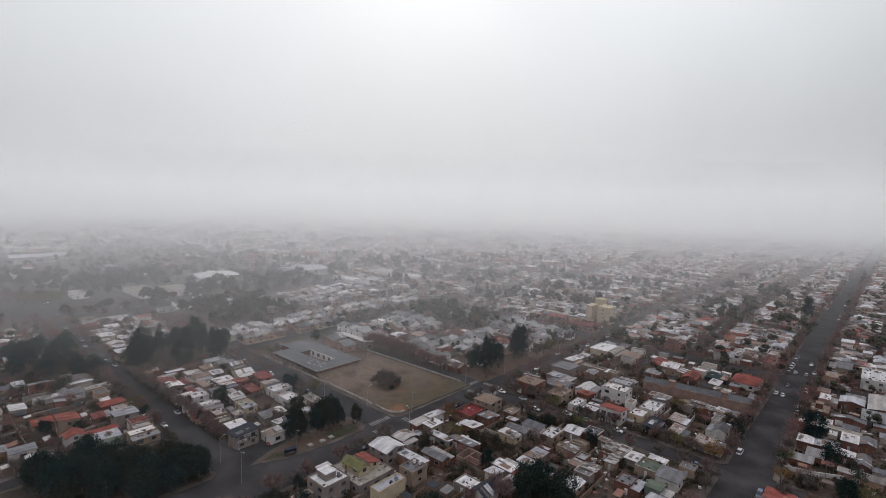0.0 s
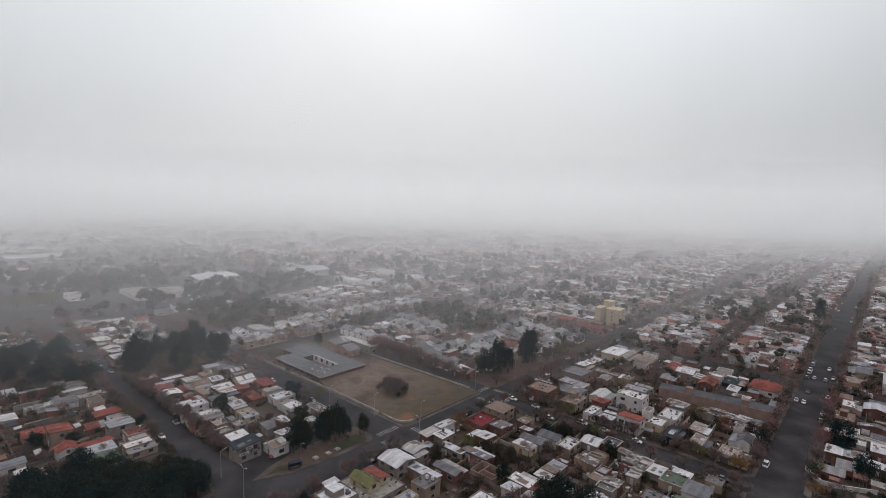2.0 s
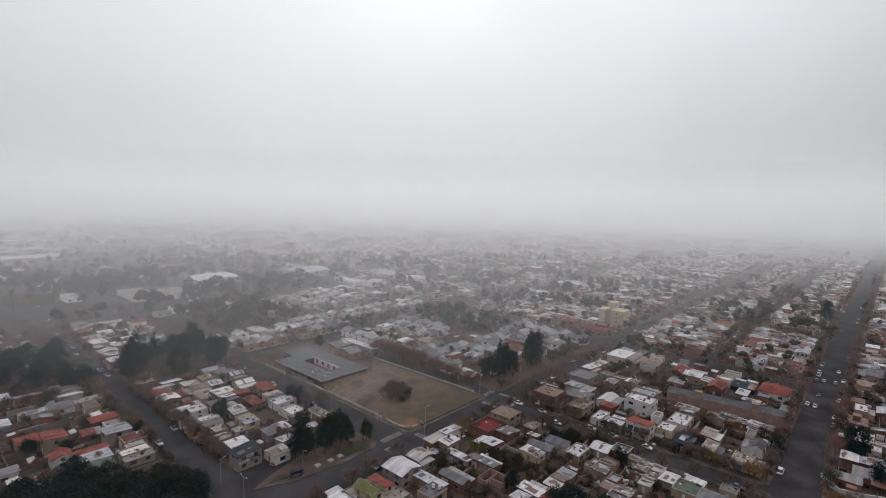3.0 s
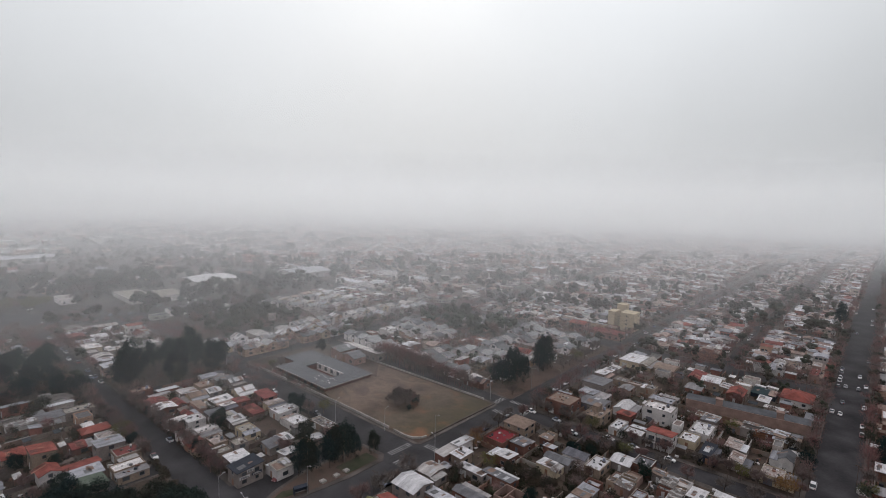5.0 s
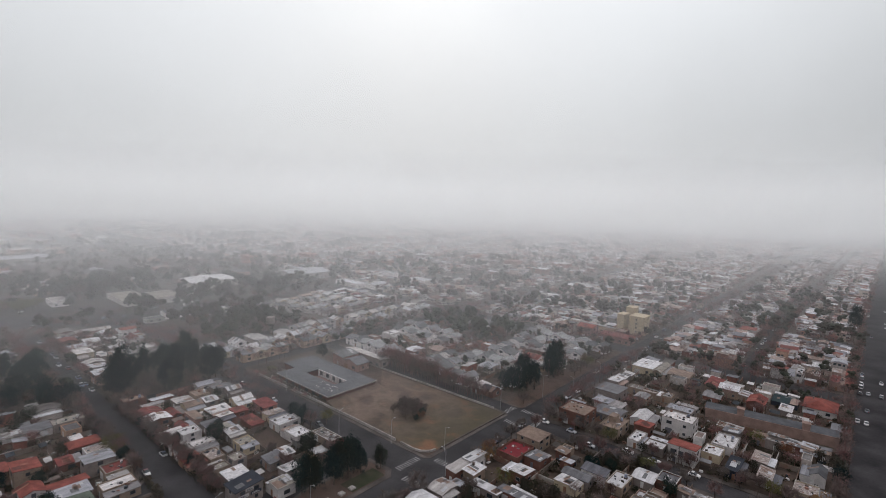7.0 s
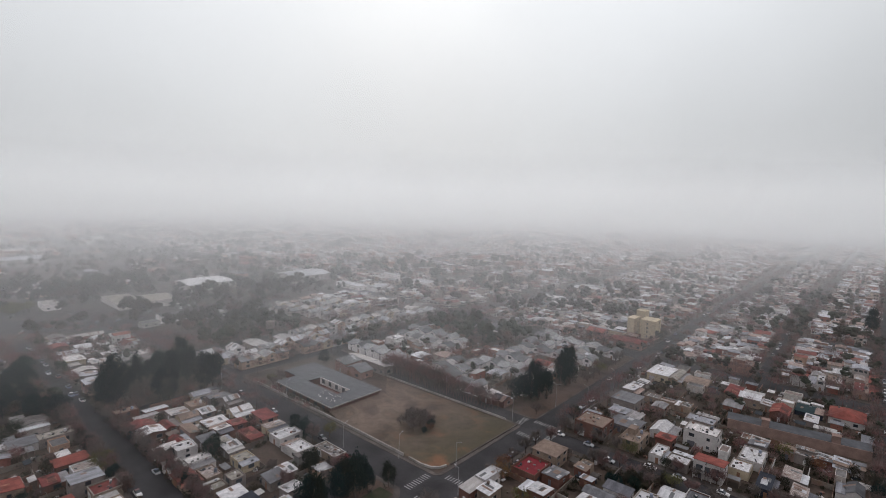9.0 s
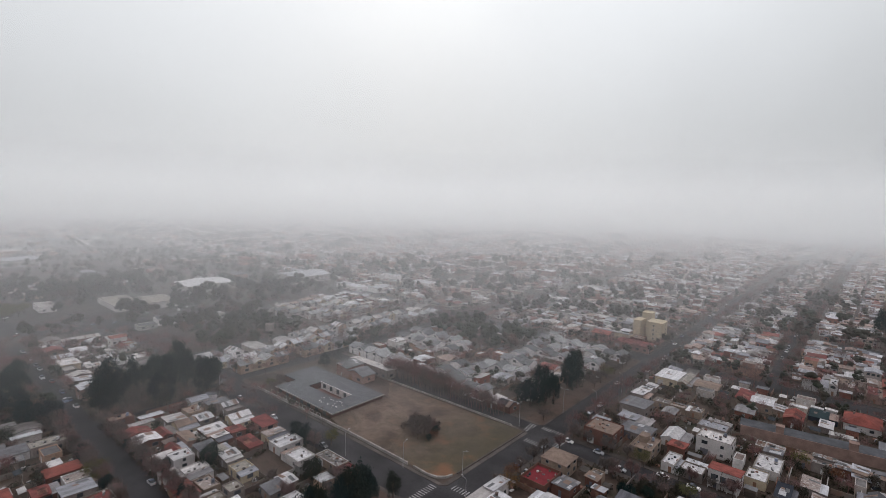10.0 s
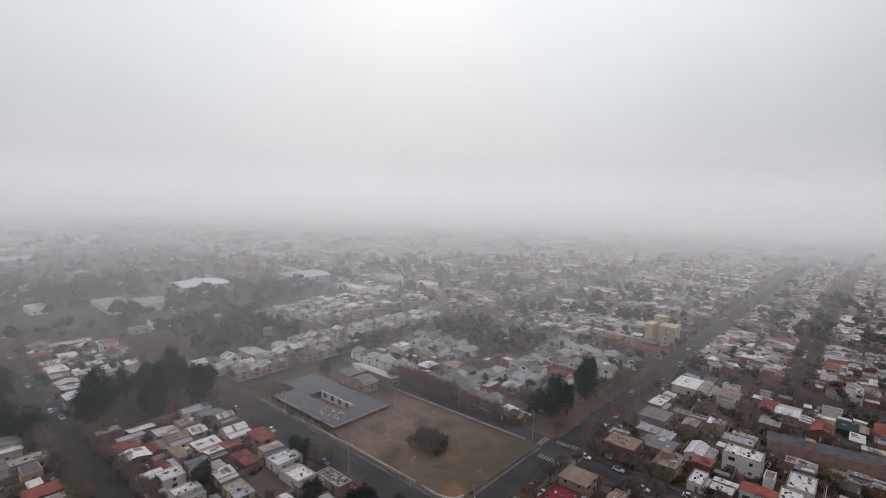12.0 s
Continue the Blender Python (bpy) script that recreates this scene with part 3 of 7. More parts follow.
def tree_proto(kind, seed):
    """trunk with limbs, and a crown"""
    rng = random.Random(seed)
    tr, cr = bmesh.new(), bmesh.new()
    if kind in ("bare", "autumn"):
        ht, tips = rng.uniform(6.5, 8), []
        tube(tr, (0, 0, 0), (0.1, 0, ht * 0.32), 0.2, 0.15)
        for i in range(7):
            a = i * 0.9 + rng.uniform(-0.3, 0.3)
            p0 = Vector((0.1, 0, ht * rng.uniform(0.24, 0.33)))
            reach = rng.uniform(0.08, 0.24)
            p1 = p0 + Vector((math.cos(a) * ht * reach, math.sin(a) * ht * reach, ht * rng.uniform(0.16, 0.34)))
            tube(tr, p0, p1, 0.1, 0.05, 5)
            for k in range(5):
                b = a + rng.uniform(-1.3, 1.3)
                out = ht * rng.uniform(0.06, 0.28)
                p2 = p1 + Vector((math.cos(b) * out, math.sin(b) * out, ht * rng.uniform(-0.05, 0.26)))
                tube(tr, p1, p2, 0.045, 0.02, 4)
                tips.append((p1, p2))
        for p1, p2 in tips:
            if kind == "bare":
                for k in range(42):
                    o = p1.lerp(p2, rng.uniform(0.1, 1.0)) + Vector((rng.gauss(0, 0.3), rng.gauss(0, 0.3), rng.gauss(0, 0.3)))
                    e = o + Vector((rng.gauss(0, 0.7), rng.gauss(0, 0.7), rng.uniform(-0.1, 1.2)))
                    sd = Vector((rng.uniform(-1, 1), rng.uniform(-1, 1), 0)).normalized() * 0.05
                    cr.faces.new([cr.verts.new(p) for p in (o - sd, o + sd, e)])
            else:
                for k in range(30):
                    leaf_quad(cr, p2 + Vector((rng.gauss(0, 0.6), rng.gauss(0, 0.6), rng.gauss(0, 0.5))), 0.17, rng)
    elif kind == "poplar":
        ht = 15
        tube(tr, (0, 0, 0), (0, 0, ht * 0.85), 0.32, 0.06)
        for i in range(95):
            z = rng.uniform(1.6, ht)
            f = math.sin(min(1, (ht - z) / (ht * 0.75)) * 1.5) * min(1, z / 3.0)
            a = rng.uniform(0, 6.3)
            rr = 2.5 * f * rng.uniform(0.3, 1.05)
            c = Vector((math.cos(a) * rr, math.sin(a) * rr, z))
            if i % 3 == 0:
                tube(tr, (0, 0, max(0.5, z - 1.4)), c, 0.06, 0.02, 4)
            for k in range(44):
                leaf_tri(cr, c + Vector((rng.gauss(0, 0.42), rng.gauss(0, 0.42), rng.gauss(0, 0.65))), 0.2, rng)
    else:
        ht = rng.uniform(9, 11)
        tube(tr, (0, 0, 0), (0.2, 0.1, ht * 0.6), 0.34, 0.14)
        for i in range(54):
            a, e = rng.uniform(0, 6.3), rng.uniform(-0.92, 1.0)
            rr = rng.uniform(0.55, 1.0)
            c = Vector((math.cos(a) * math.sqrt(max(0, 1 - e * e)) * 3.1 * rr, math.sin(a) * math.sqrt(max(0, 1 - e * e)) * 3.1 * rr, ht * 0.54 + e * ht * 0.44 * rr))
            c += Vector((rng.gauss(0, 0.4), rng.gauss(0, 0.4), rng.gauss(0, 0.4)))
            if i % 4 == 0:
                tube(tr, (0.1, 0.05, ht * 0.35), c, 0.1, 0.03, 4)
            for k in range(64):
                leaf_tri(cr, c + Vector((rng.gauss(0, 0.62), rng.gauss(0, 0.62), rng.gauss(0, 0.52))), 0.2, rng)
    lab = {"bare": "bare winter street tree with reddish brown twigs", "autumn": "small tree with thin russet autumn leaves",
           "poplar": "tall narrow dark evergreen tree", "evergreen": "dense dark green evergreen tree"}[kind]
    t = thing("tree", lab, "tree", group=kind + " trees")
    part("trunk", tr, M_BARK, t)
    part("crown", cr, {"bare": M_TWIG, "autumn": M_AUTUMN}.get(kind, M_LEAF), t)
    return t


TREES, TREE_REACH = {}, 196.0


WOODS = {}


def tree(x, y, kind="bare", s=1.0, z=0.12, rng=RNG, tall=1.0):
    v = rng.randrange(4)
    m = pose(x, y, z, 0, 0, rng.uniform(0, 360)) @ Matrix.Diagonal((s * rng.uniform(0.9, 1.1), s * rng.uniform(0.9, 1.1), s * tall * rng.uniform(0.92, 1.08), 1))
    if (kind, v) not in TREES:
        TREES[kind, v] = tree_proto(kind, v * 7 + len(kind))
        TREES[kind, v].matrix_basis = m
    elif (Vector((x, y)) - REF).length > TREE_REACH:
        # trees farther off are joined, wood by wood
        for p in TREES[kind, v].children:
            vs, fs = WOODS.setdefault(kind + " " + p.name.split(".")[0], ([], []))
            n = len(vs)
            vs += [tuple(m @ q.co) for q in p.data.vertices]
            fs += [tuple(n + i for i in q.vertices) for q in p.data.polygons]
    else:
        put_copy(TREES[kind, v], m)


# ---- blocks ----
def block(x0, x1, y0, y1, pave=2.6):
    """A city block: a raised pavement slab with the yards inside it."""
    bm = bmesh.new()
    c = 2.0
    prism(bm, [(x0 + c, y0), (x1 - c, y0), (x1, y0 + c), (x1, y1 - c), (x1 - c, y1), (x0 + c, y1), (x0, y1 - c), (x0, y0 + c)], -0.02, 0.12)
    tagged(part("pavement", bm, M_PAVE), "worn grey concrete pavement round a city block", "pavement", kind="structure")
    bm = bmesh.new()
    box(bm, x0 + pave, x1 - pave, y0 + pave, y1 - pave, 0.05, 0.15)
    tagged(part("ground_yard", bm, M_YARD), "bare earth and rough grass of the backyards", "ground", kind="structure")


FAR = {"v": [], "f": [], "rv": [], "rf": [], "tv": [], "tf": [], "cv": [], "cf": [], "bv": [], "bf": [], "sv": [], "sf": [], "pv": [], "pf": [], "wv": [], "wf": []}


def far_house(x, y, w, d, h, rise, turn, rng):
    v, f = FAR["v"], FAR["f"]
    n = len(v)
    if turn:
        w, d = d, w
    a, b = w / 2, d / 2
    v += [(x - a, y - b, 0), (x + a, y - b, 0), (x + a, y + b, 0), (x - a, y + b, 0), (x - a, y - b, h), (x + a, y - b, h), (x + a, y + b, h), (x - a, y + b, h)]
    f += [(n, n + 1, n + 5, n + 4), (n + 1, n + 2, n + 6, n + 5), (n + 2, n + 3, n + 7, n + 6), (n + 3, n, n + 4, n + 7)]
    if math.hypot(x + 30, y - 20) < 700:
        wv, wf = FAR["wv"], FAR["wf"]
        for s in range(2 if h > 5 else 1):
            for t in (-0.55, 0.05, 0.6):
                if rng.random() < 0.75:
                    k, z, q = len(wv), 0.9 + 2.9 * s, rng.uniform(0.45, 0.9)
                    wv += [(x + a * t - q, y - b - 0.03, z), (x + a * t + q, y - b - 0.03, z), (x + a * t + q, y - b - 0.03, z + 1.2), (x + a * t - q, y - b - 0.03, z + 1.2)]
                    wf += [(k, k + 1, k + 2, k + 3)]
                if rng.random() < 0.6:
                    k, z, q = len(wv), 0.9 + 2.9 * s, rng.uniform(0.45, 0.9)
                    wv += [(x + a + 0.03, y + b * t - q, z), (x + a + 0.03, y + b * t + q, z), (x + a + 0.03, y + b * t + q, z + 1.2), (x + a + 0.03, y + b * t - q, z + 1.2)]
                    wf += [(k, k + 1, k + 2, k + 3)]
    rv, rf = FAR["rv"], FAR["rf"]
    n = len(rv)
    a, b, z = a + 0.3, b + 0.3, h + 0.01
    if rise < 0.2:
        rv += [(x - a, y - b, z), (x + a, y - b, z), (x + a, y + b, z + 0.2), (x - a, y + b, z + 0.2), (x - a, y - b, z - 0.3), (x + a, y - b, z - 0.3), (x + a, y + b, z - 0.3), (x - a, y + b, z - 0.3)]
        rf += [(n, n + 1, n + 2, n + 3), (n + 4, n + 5, n + 1, n), (n + 5, n + 6, n + 2, n + 1), (n + 6, n + 7, n + 3, n + 2), (n + 7, n + 4, n, n + 3)]
    elif w > d:
        rv += [(x - a, y - b, z), (x + a, y - b, z), (x + a, y, z + rise), (x - a, y, z + rise), (x + a, y + b, z), (x - a, y + b, z)]
        rf += [(n, n + 1, n + 2, n + 3), (n + 3, n + 2, n + 4, n + 5), (n + 1, n + 4, n + 2), (n + 5, n, n + 3)]
    else:
        rv += [(x - a, y - b, z), (x - a, y + b, z), (x, y + b, z + rise), (x, y - b, z + rise), (x + a, y + b, z), (x + a, y - b, z)]
        rf += [(n, n + 3, n + 2, n + 1), (n + 3, n + 5, n + 4, n + 2), (n, n + 5, n + 3), (n + 4, n + 1, n + 2)]


GOLD = (1 + 5 ** 0.5) / 2
KNOB = [(0, -1, GOLD), (0, 1, GOLD), (0, 1, -GOLD), (0, -1, -GOLD), (GOLD, 0, 1), (-GOLD, 0, 1), (-GOLD, 0, -1), (GOLD, 0, -1), (1, GOLD, 0), (-1, GOLD, 0), (-1, -GOLD, 0), (1, -GOLD, 0)]
KNOB_FACES = [(i, j, k) for i in range(12) for j in range(i + 1, 12) for k in range(j + 1, 12)
              if all(abs(math.dist(KNOB[a], KNOB[b]) - 2) < 0.01 for a, b in ((i, j), (j, k), (i, k)))]


def far_tree(x, y, s, rng):
    """A leafy tree farther off: a trunk, a crown of uneven clumps of foliage, and loose leaves at its edge."""
    away = math.hypot(x + 30, y - 20)
    v, f = FAR["tv"], FAR["tf"]
    k = len(v)
    v += [(x - 0.2, y, 0), (x + 0.2, y, 0), (x, y, 3.5 * s)]
    f += [(k, k + 1, k + 2)]
    slim = rng.uniform(0.75, 1.1)
    if away > 255:
        for i in range(9 if away < 600 else 5):
            a, e, rr = rng.uniform(0, 6.28), rng.uniform(-0.75, 1), rng.uniform(0.25, 0.85)
            g = math.sqrt(max(0.05, 1 - e * e)) * 2.5 * s * rr * slim
            cx, cy, cz, r = x + math.cos(a) * g, y + math.sin(a) * g, (4.4 + 2.7 * e * rr) * s, rng.uniform(0.4, 0.72) * s
            k = len(v)
            v += [(cx + p[0] * r * rng.uniform(0.65, 1.15), cy + p[1] * r * rng.uniform(0.65, 1.15), cz + p[2] * r * rng.uniform(0.55, 0.95)) for p in KNOB]
            f += [(k + p, k + q, k + t) for p, q, t in KNOB_FACES]
    n = 420 if away < 255 else 90 if away < 600 else 8
    for i in range(n):
        a, e, rr = rng.uniform(0, 6.28), rng.uniform(-0.8, 1), rng.uniform(0.3, 1.0)
        g = math.sqrt(max(0.05, 1 - e * e))
        cx, cy, cz = x + math.cos(a) * g * 2.7 * s * rr * slim, y + math.sin(a) * g * 2.7 * s * rr * slim, (4.3 + 3.0 * e * rr) * s
        u, w, q = [t * 0.42 * s for t in (rng.uniform(0.35, 0.75), rng.uniform(0.3, 0.7), rng.uniform(-0.6, 0.6))]
        k = len(v)
        ca, sa = math.cos(a * 7), math.sin(a * 7)
        v += [(cx - u * ca, cy - u * sa, cz - q), (cx + w * sa, cy - w * ca, cz - 0.25), (cx + u * ca, cy + u * sa, cz + q)]
        f += [(k, k + 1, k + 2)]


def far_bare(x, y, s, rng):
    """A leafless tree farther off: a trunk and many thin twigs."""
    away = math.hypot(x + 30, y - 20)
    n, tw = (260, 0.05) if away < 230 else (150, 0.09) if away < 420 else ((70, 0.16) if away < 700 else (24, 0.3))
    v, f = FAR["bv"], FAR["bf"]
    k = len(v)
    v += [(x - 0.2, y, 0), (x + 0.2, y, 0), (x, y, 4 * s)]
    f += [(k, k + 1, k + 2)]
    for i in range(n):
        a, e, rr = rng.uniform(0, 6.28), rng.uniform(-0.5, 1), rng.uniform(0.15, 0.85)
        g = math.sqrt(max(0.05, 1 - e * e))
        cx, cy, cz = x + math.cos(a) * g * 3.0 * s * rr, y + math.sin(a) * g * 3.0 * s * rr, (4.4 + 2.8 * e * rr) * s
        b = rng.uniform(0, 6.28)
        ex, ey, ez = cx + (cx - x) * 0.4 + rng.gauss(0, 0.5), cy + (cy - y) * 0.4 + rng.gauss(0, 0.5), cz + rng.uniform(0, 1.5) * s
        k = len(v)
        v += [(cx - tw * math.cos(b), cy - tw * math.sin(b), cz), (cx + tw * math.cos(b), cy + tw * math.sin(b), cz), (ex, ey, ez)]
        f += [(k, k + 1, k + 2)]


def clutter(x, y, rng, z=0.14, k=1.0):
    """A small odd piece in a yard, all of them in one mesh."""
    a, b, h = rng.uniform(0.2, 0.9) * k, rng.uniform(0.2, 0.9) * k, rng.uniform(0.2, 1.1) * k
    ca, sa = math.cos(x), math.sin(x)
    v, f = FAR["cv"], FAR["cf"]
    n = len(v)
    pts = [(ca * p - sa * q, sa * p + ca * q) for p, q in ((-a, -b), (a, -b), (a, b), (-a, b))]
    v += [(x + p, y + q, z) for p, q in pts] + [(x + p * 0.9, y + q * 0.9, z + h) for p, q in pts]
    f += [(n, n + 1, n + 5, n + 4), (n + 1, n + 2, n + 6, n + 5), (n + 2, n + 3, n + 7, n + 6), (n + 3, n, n + 4, n + 7), (n + 4, n + 5, n + 6, n + 7)]


def shrub(x, y, rng, r=1.2):
    """A low bush of many small leaves."""
    v, f = FAR["sv"], FAR["sf"]
    for i in range(int(34 * r)):
        a, g, e = rng.uniform(0, 6.28), rng.uniform(0, 1) ** 0.6 * r, rng.uniform(0, 1)
        cx, cy, cz = x + math.cos(a) * g, y + math.sin(a) * g, 0.2 + e * r * 1.3 * (1.15 - g / r * 0.6)
        u, q = rng.uniform(0.14, 0.34), rng.uniform(-0.25, 0.25)
        ca, sa = math.cos(a * 5 + e), math.sin(a * 5 + e)
        k = len(v)
        v += [(cx - u * ca, cy - u * sa, cz - q), (cx + u * sa, cy - u * ca, cz - 0.12), (cx + u * ca, cy + u * sa, cz + q), (cx - u * sa, cy + u * ca, cz + 0.14)]
        f += [(k, k + 1, k + 2, k + 3)]


def wall_piece(x, y, dx, dy, h):
    v, f = FAR["pv"], FAR["pf"]
    n = len(v)
    v += [(x - dx, y - dy, 0.1), (x + dx, y - dy, 0.1), (x + dx, y + dy, 0.1), (x - dx, y + dy, 0.1), (x - dx, y - dy, h), (x + dx, y - dy, h), (x + dx, y + dy, h), (x - dx, y + dy, h)]
    f += [(n, n + 1, n + 5, n + 4), (n + 1, n + 2, n + 6, n + 5), (n + 2, n + 3, n + 7, n + 6), (n + 3, n, n + 4, n + 7), (n + 4, n + 5, n + 6, n + 7)]


def awning(x, y, rng):
    """A sheet roof on four posts."""
    a, b, h = rng.uniform(1.0, 2.4), rng.uniform(1.0, 2.2), rng.uniform(2.1, 2.7)
    for sx in (-1, 1):
        for sy in (-1, 1):
            wall_piece(x + sx * (a - 0.1), y + sy * (b - 0.1), 0.06, 0.06, h)
    v, f = FAR["cv"], FAR["cf"]
    n = len(v)
    v += [(x - a, y - b, h), (x + a, y - b, h), (x + a, y + b, h + 0.25), (x - a, y + b, h + 0.25), (x - a, y - b, h + 0.08), (x + a, y - b, h + 0.08), (x + a, y + b, h + 0.33), (x - a, y + b, h + 0.33)]
    f += [(n, n + 1, n + 5, n + 4), (n + 1, n + 2, n + 6, n + 5), (n + 2, n + 3, n + 7, n + 6), (n + 3, n, n + 4, n + 7), (n + 4, n + 5, n + 6, n + 7), (n + 3, n + 2, n + 1, n)]


def party_walls(x0, x1, y0, y1, rng):
    """Walls between the plots, broken where a house stands."""
    x = x0 + 3
    while x < x1 - 4:
        x += rng.uniform(7.5, 11.5)
        if x > x1 - 9:
            break
        y, h, gap = y0 + 3, rng.uniform(1.6, 2.3), rng.random()
        while y < y1 - 4:
            if is_free(x - 0.1, x + 0.1, y, y + 1.5, 0) and rng.random() < 0.9:
                wall_piece(x, y + 0.75, 0.08, 0.75, h)
            elif rng.random() < 0.3:
                h = rng.uniform(1.6, 2.3)
            y += 1.5
    y = y0 + 3
    while y < y1 - 8:
        y += rng.uniform(18, 28)
        if y > y1 - 9:
            break
        x, h = x0 + 5, 2.0
        while x < x1 - 4:
            if is_free(x, x + 1.5, y - 0.1, y + 0.1, 0) and rng.random() < 0.9:
                wall_piece(x + 0.75, y, 0.75, 0.08, h)
            x += 1.5


OUT = {}


def infill(x0, x1, y0, y1, rng, tries, trees=20, junk=200):
    """Outbuildings, trees and clutter in the gaps that are left in a block."""
    for k in range(tries):
        w, d, kind = rng.choice(((4, 5, "mono_y"), (6, 4, "mono_x"), (5, 7, "gable_y"), (7, 5, "flat"), (3, 3.5, "mono_y"), (8, 4, "mono_back"), (4, 8, "mono_left"), (7, 9, "gable_x"), (3, 6, "flat")))
        if k < tries * 0.35 and w * d < 30:
            continue
        x, y = rng.uniform(x0 + 3 + w / 2, x1 - 3 - w / 2), rng.uniform(y0 + 3 + d / 2, y1 - 3 - d / 2)
        if not is_free(x - w / 2, x + w / 2, y - d / 2, y + d / 2, 0.25):
            continue
        reserve(x - w / 2, x + w / 2, y - d / 2, y + d / 2)
        m = pose(x, y, 0.15) @ Matrix.Diagonal((1, 1, rng.uniform(0.85, 1.25), 1))
        key = (w, d, kind)
        if key in OUT:
            put_copy(OUT[key], m)
        else:
            OUT[key] = tagged(house(m, w, d, 2.5 if w * d < 30 else 3.0, kind, 0.6, detail=1 if w * d > 30 else 0, sides=(0, 1), name="outbuilding", label="small outbuilding with a weathered sheet-metal roof", category="outbuilding"), group="outbuildings in the backyards")
    for k in range(junk // 6):
        x, y = rng.uniform(x0 + 5, x1 - 5), rng.uniform(y0 + 5, y1 - 5)
        if is_free(x - 2.2, x + 2.2, y - 2.2, y + 2.2):
            reserve(x - 2.2, x + 2.2, y - 2.2, y + 2.2)
            awning(x, y, rng)
    party_walls(x0, x1, y0, y1, rng)
    for k in range(trees):
        x, y = rng.uniform(x0 + 3, x1 - 3), rng.uniform(y0 + 3, y1 - 3)
        if is_free(x - 0.7, x + 0.7, y - 0.7, y + 0.7):
            if (Vector((x, y)) - REF).length < 195:
                tree(x, y, rng.choices(("bare", "evergreen", "autumn"), (6, 2.2, 1))[0], rng.uniform(0.5, 0.95), 0.15, rng)
            else:
                (far_bare if rng.random() < 0.7 else far_tree)(x, y, rng.uniform(0.6, 1.1), rng)
    for k in range(junk):
        x, y = rng.uniform(x0 + 2.7, x1 - 2.7), rng.uniform(y0 + 2.7, y1 - 2.7)
        if is_free(x - 0.5, x + 0.5, y - 0.5, y + 0.5):
            shrub(x, y, rng, rng.uniform(0.6, 1.7))
    for k in range(junk):
        x, y = rng.uniform(x0 + 2.7, x1 - 2.7), rng.uniform(y0 + 2.7, y1 - 2.7)
        if is_free(x - 0.9, x + 0.9, y - 0.9, y + 0.9):
            clutter(x, y, rng)


